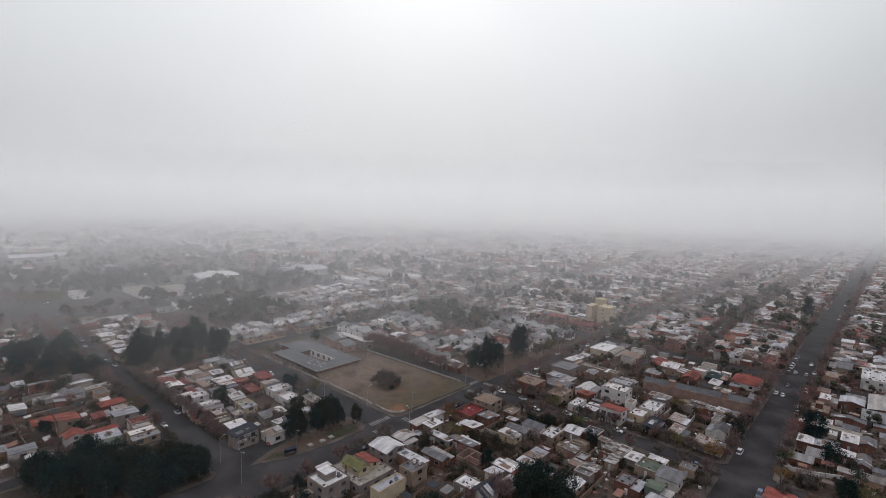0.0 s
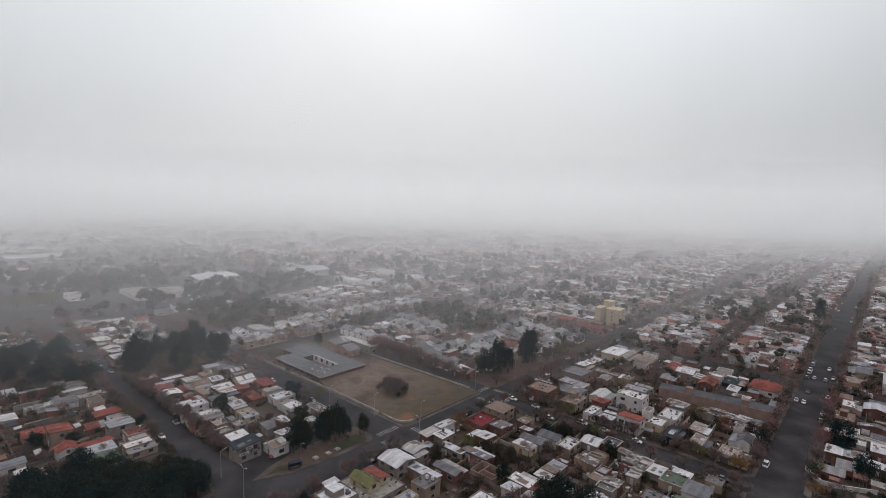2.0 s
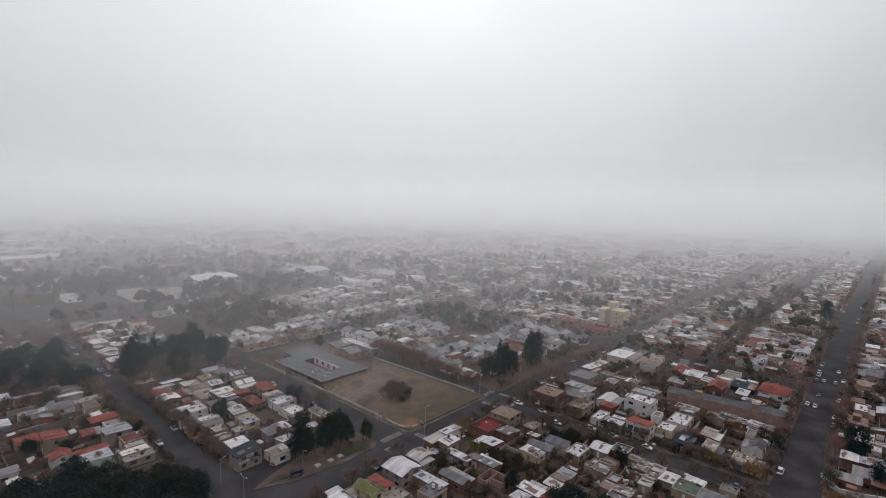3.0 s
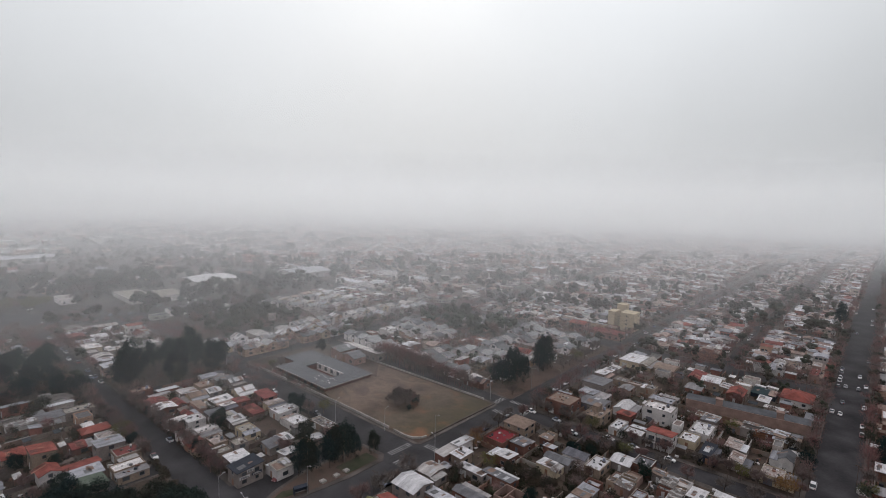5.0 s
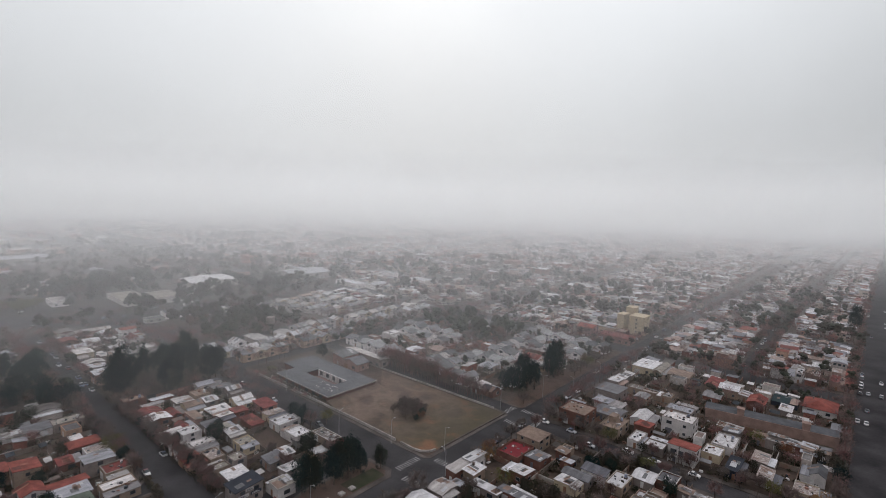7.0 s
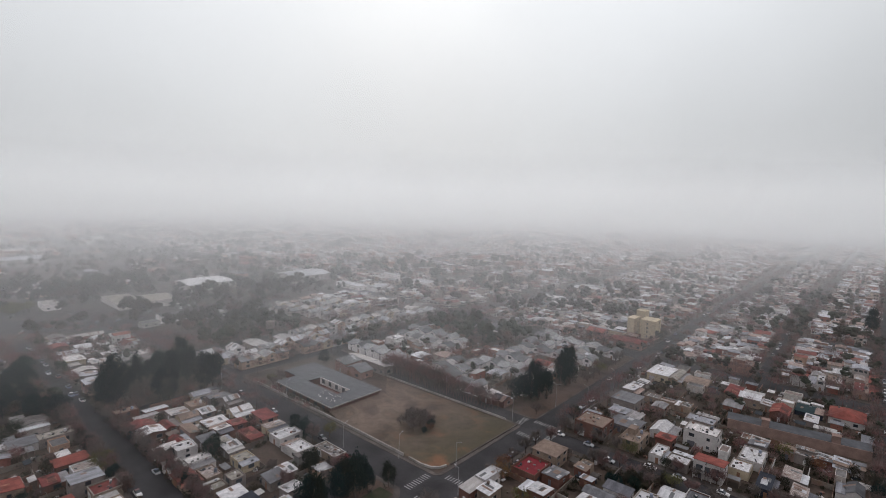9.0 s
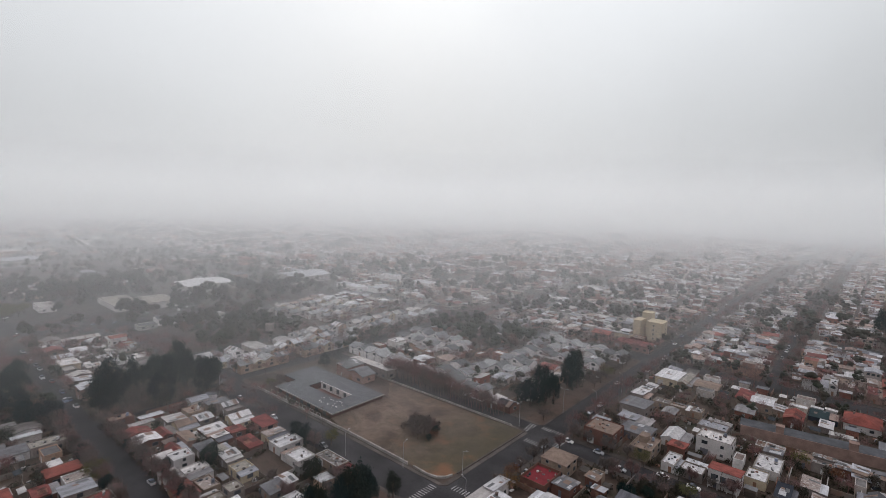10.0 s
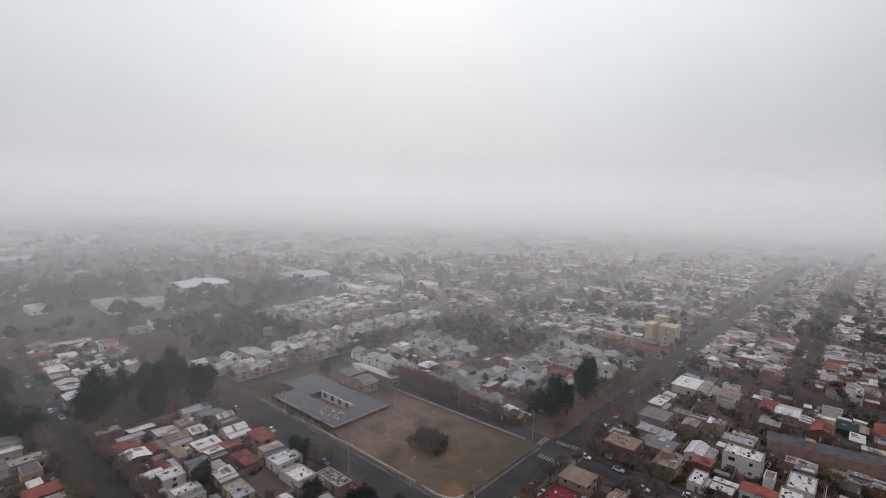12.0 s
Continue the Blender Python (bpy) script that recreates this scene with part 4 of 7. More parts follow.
def fill(x0, x1, y0, y1, rng, along="y", trees=0.35, density=1.0, bands=None, street_trees=0.5):
    """Rows of lots in a block; along: the way in which a row runs."""
    def at(u, v):
        return (u, v) if along == "x" else (v, u)
    u0, u1, v0, v1 = (x0, x1, y0, y1) if along == "x" else (y0, y1, x0, x1)
    n = bands or max(1, round((v1 - v0 - 4) / 25))
    depth = (v1 - v0 - 5.0) / n
    for b in range(n):
        vb = v0 + 2.5 + b * depth
        front_low = b % 2 == 0
        u = u0 + 3
        while u < u1 - 10:
            lw = rng.uniform(8.6, 11.5)
            uc = u + lw / 2
            hv = vb + (7.5 if front_low else depth - 7.5)
            sv = vb + (depth - 4 if front_low else 4)
            x, y = at(uc, hv)
            dist = (Vector((x, y)) - REF).length
            turn = {("x", True): 0, ("x", False): 180, ("y", True): -90, ("y", False): 90}[along, front_low]
            if rng.random() < density:
                if dist < 330:
                    lot_house(x, y, turn, rng, 2 if dist < 280 else 0, lw)
                elif is_free(x - 5, x + 5, y - 5, y + 5):
                    x, y = x + rng.uniform(-2, 2), y + rng.uniform(-2, 2)
                    if rng.random() < 0.4:
                        far_house(x + rng.uniform(-5, 5), y + rng.uniform(-5, 5), rng.uniform(3.5, 6), rng.uniform(4, 7), rng.uniform(2.3, 3.2), 0, rng.random() < 0.5, rng)
                    far_house(x, y, rng.uniform(4.5, 8), rng.uniform(5, 9), rng.uniform(2.8, 4.4) * (1.7 if rng.random() < 0.16 else 1), rng.choice((0, 0, 1.0, 1.5)), rng.random() < 0.5, rng)
                    for k in range(2):
                        far_house(x + rng.uniform(-5, 5), y + rng.uniform(-6, 6), rng.uniform(2.5, 5.5), rng.uniform(3, 6), rng.uniform(2.3, 4.6), rng.choice((0, 0, 0.8)), rng.random() < 0.5, rng)
            if dist > 330 and rng.random() < 0.55 * density:
                mx, my = at(uc + rng.uniform(-3, 3), (hv + sv) / 2 + rng.uniform(-2, 2))
                if is_free(mx - 3, mx + 3, my - 3, my + 3):
                    far_house(mx, my, rng.uniform(3.5, 7), rng.uniform(3.5, 7), rng.uniform(2.3, 3.4), rng.choice((0, 0, 0.8)), 0, rng)
            sx, sy = at(uc + rng.uniform(-2, 2), sv)
            if rng.random() < 0.8 * density:
                if dist < 330:
                    back_shed(sx, sy, rng)
                elif is_free(sx - 3, sx + 3, sy - 3, sy + 3):
                    far_house(sx, sy, rng.uniform(3.5, 6), rng.uniform(3.5, 6), 2.4, 0, 0, rng)
            sx, sy = at(uc + rng.uniform(-4, 4), sv + rng.uniform(-5, 5))
            if rng.random() < trees * 1.6 and is_free(sx - 1, sx + 1, sy - 1, sy + 1):
                if dist < 195:
                    tree(sx, sy, rng.choices(("bare", "evergreen", "autumn"), (6, 2, 1.5))[0], rng.uniform(0.6, 0.95), 0.15, rng)
                else:
                    (far_bare if rng.random() < 0.55 else far_tree)(sx, sy, rng.uniform(0.7, 1.3), rng)
            if dist < 330 and rng.random() < 0.6:
                gx, gy = at(u, sv)
                if is_free(gx - 0.5, gx + 0.5, gy - 0.5, gy + 0.5):
                    garden_wall(gx, gy, 9, 90 if along == "x" else 0, rng)
            u += lw
    spots = []
    for x in range(int(x0) + 4, int(x1) - 3, 7):
        spots += [(x + rng.uniform(-2, 2), y0 + 1.3), (x + rng.uniform(-2, 2), y1 - 1.3)]
    for y in range(int(y0) + 4, int(y1) - 3, 7):
        spots += [(x0 + 1.3, y + rng.uniform(-2, 2)), (x1 - 1.3, y + rng.uniform(-2, 2))]
    for x, y in spots:
        if rng.random() < street_trees and is_free(x - 0.5, x + 0.5, y - 0.5, y + 0.5, 0):
            dist = (Vector((x, y)) - REF).length
            if dist < 215:
                tree(x, y, rng.choices(("bare", "autumn", "evergreen"), (9, 1, 0.6))[0], rng.uniform(0.7, 1.15), 0.12, rng)
            elif rng.random() < 0.75:
                far_bare(x, y, rng.uniform(0.8, 1.3), rng)
            else:
                far_tree(x, y, rng.uniform(0.7, 1.2), rng)


# ---- plain colours of single houses ----
W_WHITE = material("white_render", [(0.52, 0.475, 0.47)], 0.9, depth=0.3)
W_ESTATE = material("fresh_white_render", [(0.7311, 0.6809, 0.6832)], 0.9, depth=0.2)
W_CREAM = material("cream_render", [(0.38, 0.305, 0.225)], 0.9, depth=0.25)
W_BEIGE = material("beige_render", [(0.2302, 0.1707, 0.1366)], 0.9)
W_BRICK = material("brown_brick", [(0.1307, 0.0659, 0.0537)], 0.95, fine=6)
W_RED = material("red_paint", [(0.115, 0.036, 0.034)], 0.8)
W_GREY = material("grey_render", [(0.2, 0.165, 0.155)], 0.9)
W_SLATE = material("dark_slate_paint", [(0.0274, 0.0318, 0.0464)], 0.8)
W_GREEN = material("faded_green_render", [(0.1369, 0.153, 0.1342)], 0.9)
R_WHITE = material("white_painted_roof", [(0.6854, 0.6431, 0.6608), (0.5973, 0.5592, 0.5734), (0.672, 0.6122, 0.61), (0.4978, 0.465, 0.4758), (0.6626, 0.6269, 0.6496)], 0.7, scale=1.3, depth=0.36, stretch=(1, 0.7, 1), sheets=0.28)
R_LIGHT = material("light_zinc_roof", [(0.4231, 0.4062, 0.4392), (0.2987, 0.2884, 0.3172), (0.3733, 0.3355, 0.3294), (0.4978, 0.4709, 0.488)], 0.6, 0.1, depth=0.4, stretch=(1, 0.3, 1), sheets=0.25)
R_GREY = material("weathered_grey_roof", [(0.1493, 0.1413, 0.1525)], 0.7, depth=0.4, sheets=0.3)
R_SCHOOL = material("grey_school_roof", [(0.05, 0.05, 0.057), (0.076, 0.074, 0.083)], 0.6, depth=0.2, by="noise")
R_DARK = material("dark_slate_roof", [(0.0274, 0.0294, 0.039)], 0.7)
R_TERRA = material("terracotta_tiles", [(0.2, 0.06, 0.05)], 0.8, fine=6, depth=0.55)
R_REDDK = material("dull_red_tiles", [(0.165, 0.05, 0.047)], 0.8, fine=6, depth=0.55)
R_REDDECK = material("red_painted_terrace", [(0.15, 0.022, 0.028)], 0.7, depth=0.3)
R_GREEN = material("mossy_green_roof", [(0.085, 0.098, 0.08)], 0.85, depth=0.4)
R_OLIVE = material("olive_tiles", [(0.13, 0.122, 0.06)], 0.85, depth=0.4)
R_TEAL = material("dark_teal_cover", [(0.016, 0.03, 0.035)], 0.7)
R_TAN = material("tan_roof", [(0.19, 0.135, 0.112)], 0.85, depth=0.45)
R_SCRAP = material("patchwork_roof", [(0.07, 0.064, 0.064), (0.17, 0.15, 0.145), (0.1, 0.075, 0.066), (0.28, 0.265, 0.265), (0.13, 0.12, 0.118)], 0.85, scale=0.7, depth=0.5, by="noise")
W_SHED = material("pale_brown_brick", [(0.225, 0.15, 0.13)], 0.95, fine=6)
R_PALE = material("pale_screed_roof", [(0.2, 0.175, 0.155), (0.27, 0.24, 0.215), (0.16, 0.14, 0.125)], 0.9, scale=0.4, depth=0.4, by="noise")
R_PATCH = material("patched_white_roof", [(0.46, 0.41, 0.4), (0.2, 0.15, 0.135), (0.36, 0.31, 0.3)], 0.85, scale=0.9, depth=0.45, by="noise")
W_DEPOT = material("depot_render", [(0.33, 0.31, 0.3)], 0.9, depth=0.3)
W_PEACH = material("peach_render", [(0.34, 0.235, 0.18)], 0.9)
W_PINK = material("faded_pink_render", [(0.27, 0.175, 0.155)], 0.9)
R_ESTATE = material("pale_grey_tiles", [(0.13, 0.125, 0.13), (0.18, 0.172, 0.18), (0.1, 0.096, 0.104), (0.27, 0.26, 0.265)], 0.8, depth=0.45, sheets=0.2)
TILED = (R_TERRA, R_REDDK, M_TILE, R_OLIVE)
M_FIELD = material("dry_grass_field", [(0.08, 0.059, 0.048), (0.115, 0.081, 0.065), (0.15, 0.106, 0.086), (0.084, 0.063, 0.049), (0.145, 0.089, 0.066)], 0.95, scale=0.07, fine=0.5, depth=0.5, by="noise", bump=0.5)
# the eastern half of the field is greener, with orange patches of bare soil
fn, fl = M_FIELD.node_tree.nodes, M_FIELD.node_tree.links
f_p = fn["Principled BSDF"]
f_base = f_p.inputs["Base Color"].links[0].from_socket
f_geo, f_sep, f_noise, f_east, f_sum, f_ramp, f_mix = [fn.new("ShaderNode" + k) for k in ("NewGeometry", "SeparateXYZ", "TexNoise", "MapRange", "Math", "ValToRGB", "MixRGB")]
f_noise.inputs["Scale"].default_value, f_noise.inputs["Detail"].default_value = 0.09, 8
fl.new(f_geo.outputs["Position"], f_sep.inputs[0])
fl.new(f_geo.outputs["Position"], f_noise.inputs["Vector"])
fl.new(f_sep.outputs["X"], f_east.inputs[0])
for f_k, f_v in ((1, -196.0), (2, -150.0), (3, -0.75), (4, 0.3)):
    f_east.inputs[f_k].default_value = f_v
f_sum.operation, f_sum.use_clamp = "ADD", True
fl.new(f_east.outputs[0], f_sum.inputs[0])
fl.new(f_noise.outputs["Fac"], f_sum.inputs[1])
f_ramp.color_ramp.elements[0].position, f_ramp.color_ramp.elements[0].color = 0.42, (0.048, 0.044, 0.028, 1)
f_ramp.color_ramp.elements[1].position, f_ramp.color_ramp.elements[1].color = 0.66, (0.17, 0.085, 0.05, 1)
f_ramp.color_ramp.elements.new(0.53).color = (0.07, 0.058, 0.036, 1)
fl.new(f_noise.outputs["Fac"], f_ramp.inputs[0])
fl.new(f_sum.outputs[0], f_mix.inputs[0])
fl.new(f_base, f_mix.inputs[1])
fl.new(f_ramp.outputs[0], f_mix.inputs[2])
fl.new(f_mix.outputs[0], f_p.inputs["Base Color"])
M_GROVE = material("grove_soil", [(0.028, 0.022, 0.018), (0.05, 0.036, 0.029)], 0.95, scale=0.2, fine=2.0, by="noise")
M_LITTER = material("leaf_litter", [(0.055, 0.039, 0.032), (0.09, 0.059, 0.048), (0.063, 0.047, 0.038)], 0.95, scale=0.15, fine=2.5, by="noise")
M_LAWN = material("plaza_lawn", [(0.0299, 0.04, 0.0195), (0.056, 0.0447, 0.0317)], 0.95, scale=0.2, by="noise")
M_KERBWALL = material("whitewashed_low_wall", [(0.3, 0.27, 0.255)], 0.9, depth=0.5)
M_PAINT = material("road_paint", [(0.30, 0.285, 0.285)], 0.8, fine=1.5, depth=0.75, bump=0)
M_POLE = material("galvanised_pole", [(0.2987, 0.2826, 0.2928)], 0.5, 0.3)
M_TOWER = material("ochre_tower_render", [(0.40, 0.325, 0.235)], 0.9, depth=0.25)


def home(x0, x1, y0, y1, h, label, roof="flat", rise=1.2, wall=None, top=None, storeys=1, tank=0, chimney=0, sides=(0, 1), base=0.0, **kw):
    """A house on its plot, from its corners on the plan."""
    reserve(x0, x1, y0, y1)
    if roof == "flat":
        rr = random.Random(int(x0 * 5 + y1))
        for k in range(int((x1 - x0) * (y1 - y0) / 8)):
            clutter(rr.uniform(x0 + 0.9, x1 - 0.9), rr.uniform(y0 + 0.9, y1 - 0.9), rr, base + 0.14 + (h * 0.8 if storeys == 1 else h * 0.88), 0.55)
    return house(pose((x0 + x1) / 2, (y0 + y1) / 2, 0.15 + base), x1 - x0, y1 - y0, h * 0.8 if storeys == 1 else h * 0.88, roof, rise * 0.9, wall, top, storeys, tank, chimney, label, sides, random.Random(int(x0 * 7 + y0)), extras=True, **kw)


def cluster(x0, x1, y0, y1, nx, ny, seed, keep=0.85):
    """A crowded plot: low unfinished rooms of uneven height, with gaps between them."""
    rr = random.Random(seed)
    xs = [x0] + sorted(x0 + (x1 - x0) * (k + rr.uniform(-0.25, 0.25)) / nx for k in range(1, nx)) + [x1]
    for a, b in zip(xs, xs[1:]):
        ys = [y0] + sorted(y0 + (y1 - y0) * (k + rr.uniform(-0.3, 0.3)) / ny for k in range(1, ny)) + [y1]
        for c, d in zip(ys, ys[1:]):
            if rr.random() > keep:
                for k in range(5):
                    clutter(rr.uniform(a + 0.5, b - 0.5), rr.uniform(c + 0.5, d - 0.5), rr)
                shrub((a + b) / 2, (c + d) / 2, rr, 1.0)
                continue
            kind = rr.choice(("flat", "flat", "mono_y", "mono_x", "mono_left"))
            home(a, b - 0.12, c, d - 0.12, rr.uniform(2.7, 4.0), "low grey concrete room with a patchwork roof", kind, 0.35, rr.choice((W_GREY, W_BEIGE, W_BRICK, W_SHED)), rr.choice((R_SCRAP, R_SCRAP, R_GREY, R_TAN, R_LIGHT)), detail=1, sides=(0,), parapet=rr.uniform(0.3, 0.9), name="outbuilding")


# ---- setting of the blocks ----
BLOCKS = [(-131, -31, 60, 191, 1), (-131, -31, 200, 318, 2), (-17.3, 80, 200, 318, 3), (-17.3, 80, 100, 191, 4), (-131, -82.6, 330, 440, 5), (-76.4, -31, 330, 440, 6),
          (-17.3, 80, 330, 440, 7), (-264, -165, 83.6, 130, 8), (-300, -196, 10, 72.6, 9), (-272, -141, 330, 440, 12), (-400, -304, 83.6, 131, 13), (-400, -312, 10, 72.6, 14)]
for bx0, bx1, by0, by1, seed in BLOCKS:
    block(bx0, bx1, by0, by1)
block(-131, -31, -60, 57)
block(-17.3, 80, -60, 92)
block(-272, -142.3, 143, 195.5, pave=1.5)
block(-272, -141, 203, 318)
bm = bmesh.new()
box(bm, -150, -141.6, 204, 317, 0.05, 0.16)
tagged(part("ground_verge", bm, M_LITTER), "brown verge covered with fallen leaves", "verge", kind="structure")
block(-302, -268, 83.6, 131, pave=1.0)
block(-190, -152, 10, 73, pave=1.0)
bm = bmesh.new()
box(bm, -188, -154, 12, 71.5, 0.1, 0.17)
tagged(part("ground_grove", bm, M_GROVE), "dark leaf-covered earth under the grove", "ground", kind="structure")

# ---- houses between the two long roads, south of the cross street ----
home(-123, -114, 87, 96.5, 6.2, "two-storey grey house with a white flat roof and tank", "flat", wall=W_GREY, top=R_WHITE, storeys=2, tank=1)
home(-130, -125.5, 95, 99.5, 3.1, "small white-roofed carport beside a grey house", "mono_x", 0.3, W_GREY, R_WHITE, detail=0)
home(-126.5, -110.5, 97.5, 112, 3.7, "grey concrete terrace roof with clutter", "flat", wall=W_GREY, top=R_PALE)
home(-124, -115, 101, 105.4, 2.4, "yellow gabled upper floor with an olive green roof", "gable_x", 1.6, W_CREAM, R_OLIVE, base=2.96)
home(-123, -115.5, 106, 110, 2.2, "upper room with a dull red roof on a terrace", "mono_y", 1.2, W_CREAM, R_TERRA, base=2.96)
home(-126, -117, 114.5, 123, 5.6, "large grey gabled house beside the wide road", "gable_x", 1.2, W_GREY, R_LIGHT, storeys=2)
home(-106, -102, 98, 109, 5.8, "narrow yellow two-storey block with a pale roof", "flat", wall=W_CREAM, top=R_LIGHT, tank=1, sides=(0,))
home(-108, -102, 112, 119, 5.6, "brown block with water tanks on a flat roof", "flat", wall=W_BEIGE, top=R_GREY, tank=2, storeys=2)
home(-118.5, -106, 119.6, 124, 3.6, "long low house with a light metal roof", "mono_y", 0.6, W_GREY, R_LIGHT)
home(-129, -125.6, 146, 154.5, 5.6, "tall white-walled block with a pale blue-grey metal roof", "mono_y", 0.4, W_WHITE, R_LIGHT)
home(-129.4, -125.6, 138, 145.7, 5.0, "brown brick corner house with a pale metal roof", "mono_x", 0.4, W_BRICK, R_LIGHT)
home(-125.3, -121, 141.5, 148, 4.6, "beige house with a chimney and a pale metal roof", "mono_x", 0.4, W_BEIGE, R_WHITE, chimney=1)
home(-128, -119.5, 127, 134.6, 3.8, "low house with a light grey metal roof", "gable_x", 0.7, W_GREY, R_LIGHT)
home(-125, -121.4, 135, 138, 3.0, "small lean-to between two houses", "mono_y", 0.3, W_GREY, R_LIGHT, detail=0)
home(-120, -110, 138.6, 142.2, 3.4, "long shed with a white metal roof", "mono_y", 0.5, W_GREY, R_LIGHT)
cluster(-79.6, -72, 164.5, 177, 2, 3, 31)
cluster(-84.5, -79.6, 146, 163, 1, 4, 38, 0.9)
cluster(-70.5, -61, 153, 166.5, 2, 3, 32)
cluster(-111, -103.5, 148.5, 156, 2, 2, 34, 0.5)
# roofless brick shell
reserve(-102, -93, 134, 141)
shell = thing("ruined_shed", "roofless brick shell of an unfinished shed", "ruin", pose(-97.5, 137.5, 0.15))
for b6 in ((-4.5, 4.5, -3.5, -3.2, 0, 2.6), (-4.5, 4.5, 3.2, 3.5, 0, 2.9), (-4.5, -4.2, -3.2, 3.2, 0, 2.8), (4.2, 4.5, -3.2, 3.2, 0, 2.3), (-1.5, -1.2, -3.2, 3.2, 0, 2.5), (-1.2, 4.2, -0.2, 0.1, 0, 2.2)):
    bm = bmesh.new()
    box(bm, *b6)
    part("wall", bm, W_SHED, shell)
home(-112, -102, 126.5, 133, 3.9, "long low house with a weathered grey roof", "gable_x", 0.8, W_BRICK, R_GREY)
home(-125, -116.4, 160, 171, 3.8, "brown brick house with a red painted roof terrace", "flat", wall=W_BRICK, top=R_REDDECK, parapet=0.9)
home(-116, -110, 164, 172, 3.8, "brick annex with a zinc skylight roof", "mono_y", 0.4, W_BRICK, R_GREY)
cluster(-110, -102, 171, 182, 2, 3, 35, 0.75)
home(-125, -116, 173.5, 182, 5.6, "beige two-storey corner house with a reddish hipped roof", "hip", 1.4, W_BEIGE, R_TAN, storeys=2)
home(-118, -109, 152.5, 159, 3.8, "small house with a bright white single-pitch roof", "mono_y", 0.7, W_BRICK, R_WHITE)
home(-112, -101, 141.5, 147, 3.4, "long low outbuilding with a grey roof", "mono_y", 0.5, W_BRICK, R_GREY)
home(-101.5, -94, 158.5, 164, 3.4, "cream house with a bright white metal roof", "mono_y", 0.5, W_CREAM, R_WHITE)
home(-102, -93, 164.6, 169, 3.6, "house with a weathered grey gable roof", "gable_x", 0.8, W_GREY, R_GREY)
home(-89, -83.5, 168.5, 178, 3.4, "flat-roofed beige house with low parapets", "flat", wall=W_BEIGE, top=R_LIGHT, tank=1)
home(-89.5, -81.5, 138, 145, 3.3, "low house with a wide white sheet roof", "mono_x", 0.4, W_GREY, R_WHITE)
home(-81, -76.5, 137.5, 145.5, 3.2, "dark red outbuilding with a red roof", "mono_y", 0.5, W_RED, R_REDDK)
home(-84, -78, 119, 129, 4.8, "dark-roofed gabled house with white edges", "gable_y", 1.8, W_WHITE, R_DARK, chimney=1)
home(-92, -85, 120.5, 126.5, 3.4, "small flat white-roofed house", "flat", wall=W_GREY, top=R_WHITE)
home(-84, -77.5, 178.5, 185.5, 3.4, "low house with a grey metal gable roof", "gable_x", 0.9, W_GREY, R_LIGHT)
home(-77.5, -71.5, 181, 188, 4, "brick house with a flat roof", "flat", wall=W_BRICK, top=R_GREY)
cluster(-70.5, -58.6, 167.5, 183.5, 3, 4, 33)
home(-58.2, -53.8, 175, 182, 2.9, "small shed with a bright white roof", "mono_y", 0.3, W_GREY, R_WHITE, detail=0)
home(-53.4, -46, 172, 184.5, 3.3, "house with a faded green flat roof", "flat", wall=W_BEIGE, top=R_GREEN)
home(-45.6, -38.6, 169.5, 178, 4.2, "white house with a grey hipped roof", "hip", 1.2, W_WHITE, R_GREY)
home(-42, -37, 182, 187, 3.4, "brown corner house with a flat parapet roof", "flat", wall=W_BEIGE, top=R_GREY)
home(-54.5, -46.4, 157, 164, 3.8, "brown-red brick workshop with a grey flat roof", "flat", wall=W_BRICK, top=R_GREY)
home(-46, -38, 160.5, 166.5, 3.8, "workshop with a mossy green roof", "mono_y", 0.5, W_GREEN, R_GREEN)

# ---- the block with the long shed, north of the cross street ----
home(-101, -92, 222, 233, 3.7, "white house with a pale gable roof", "gable_y", 1.3, W_WHITE, R_WHITE)
home(-96.5, -91, 214.5, 221.6, 4.4, "small brick house with a terracotta roof", "mono_y", 0.9, W_BRICK, R_TERRA)
home(-89.5, -78, 225, 233.5, 7, "white two-storey house with a flat white roof", "flat", wall=W_WHITE, top=R_WHITE, storeys=2, tank=1)
home(-95, -89.2, 203, 212.6, 3.3, "low white house with a white flat roof", "flat", wall=W_WHITE, top=R_WHITE)
home(-89, -82, 203, 213, 3.4, "low house with a wide white roof and garage", "flat", wall=W_GREY, top=R_WHITE)
balcony_house = home(-80.5, -71.5, 203.5, 211, 5.8, "two-storey white house with a terracotta roof and balcony", "mono_y", 1.3, W_WHITE, R_TERRA, storeys=2)
bm = bmesh.new()
box(bm, -4.3, 4.3, -4.85, -3.76, 2.45, 2.6)
balcony = part("balcony", bm, W_WHITE, balcony_house)
bm = bmesh.new()
box(bm, -4.3, 4.3, -4.85, -4.78, 3.35, 3.42)
part("handrail", bm, W_SLATE, balcony)
for k in range(18):
    bm = bmesh.new()
    box(bm, -4.28 + k * 0.5, -4.23 + k * 0.5, -4.84, -4.79, 2.6, 3.35)
    part("baluster", bm, W_SLATE, balcony)
for k in range(3):
    bm = bmesh.new()
    box(bm, -3.6 + k * 2.7, -2.0 + k * 2.7, -3.87, -3.7, 2.62, 4.6)
    part("balcony_door", bm, M_GLASS, balcony_house)
for k in range(4):
    bm = bmesh.new()
    box(bm, -4.2 + k * 2.75, -3.95 + k * 2.75, -4.8, -4.55, 0.0, 2.45)
    part("column", bm, W_WHITE, balcony_house)
home(-70.5, -63, 222, 234, 3.4, "white flat-roofed house with roof clutter", "flat", wall=W_WHITE, top=R_WHITE, tank=1)
home(-71.5, -65.5, 212.5, 220.6, 3.4, "small flat-roofed cream house", "flat", wall=W_CREAM, top=R_WHITE)
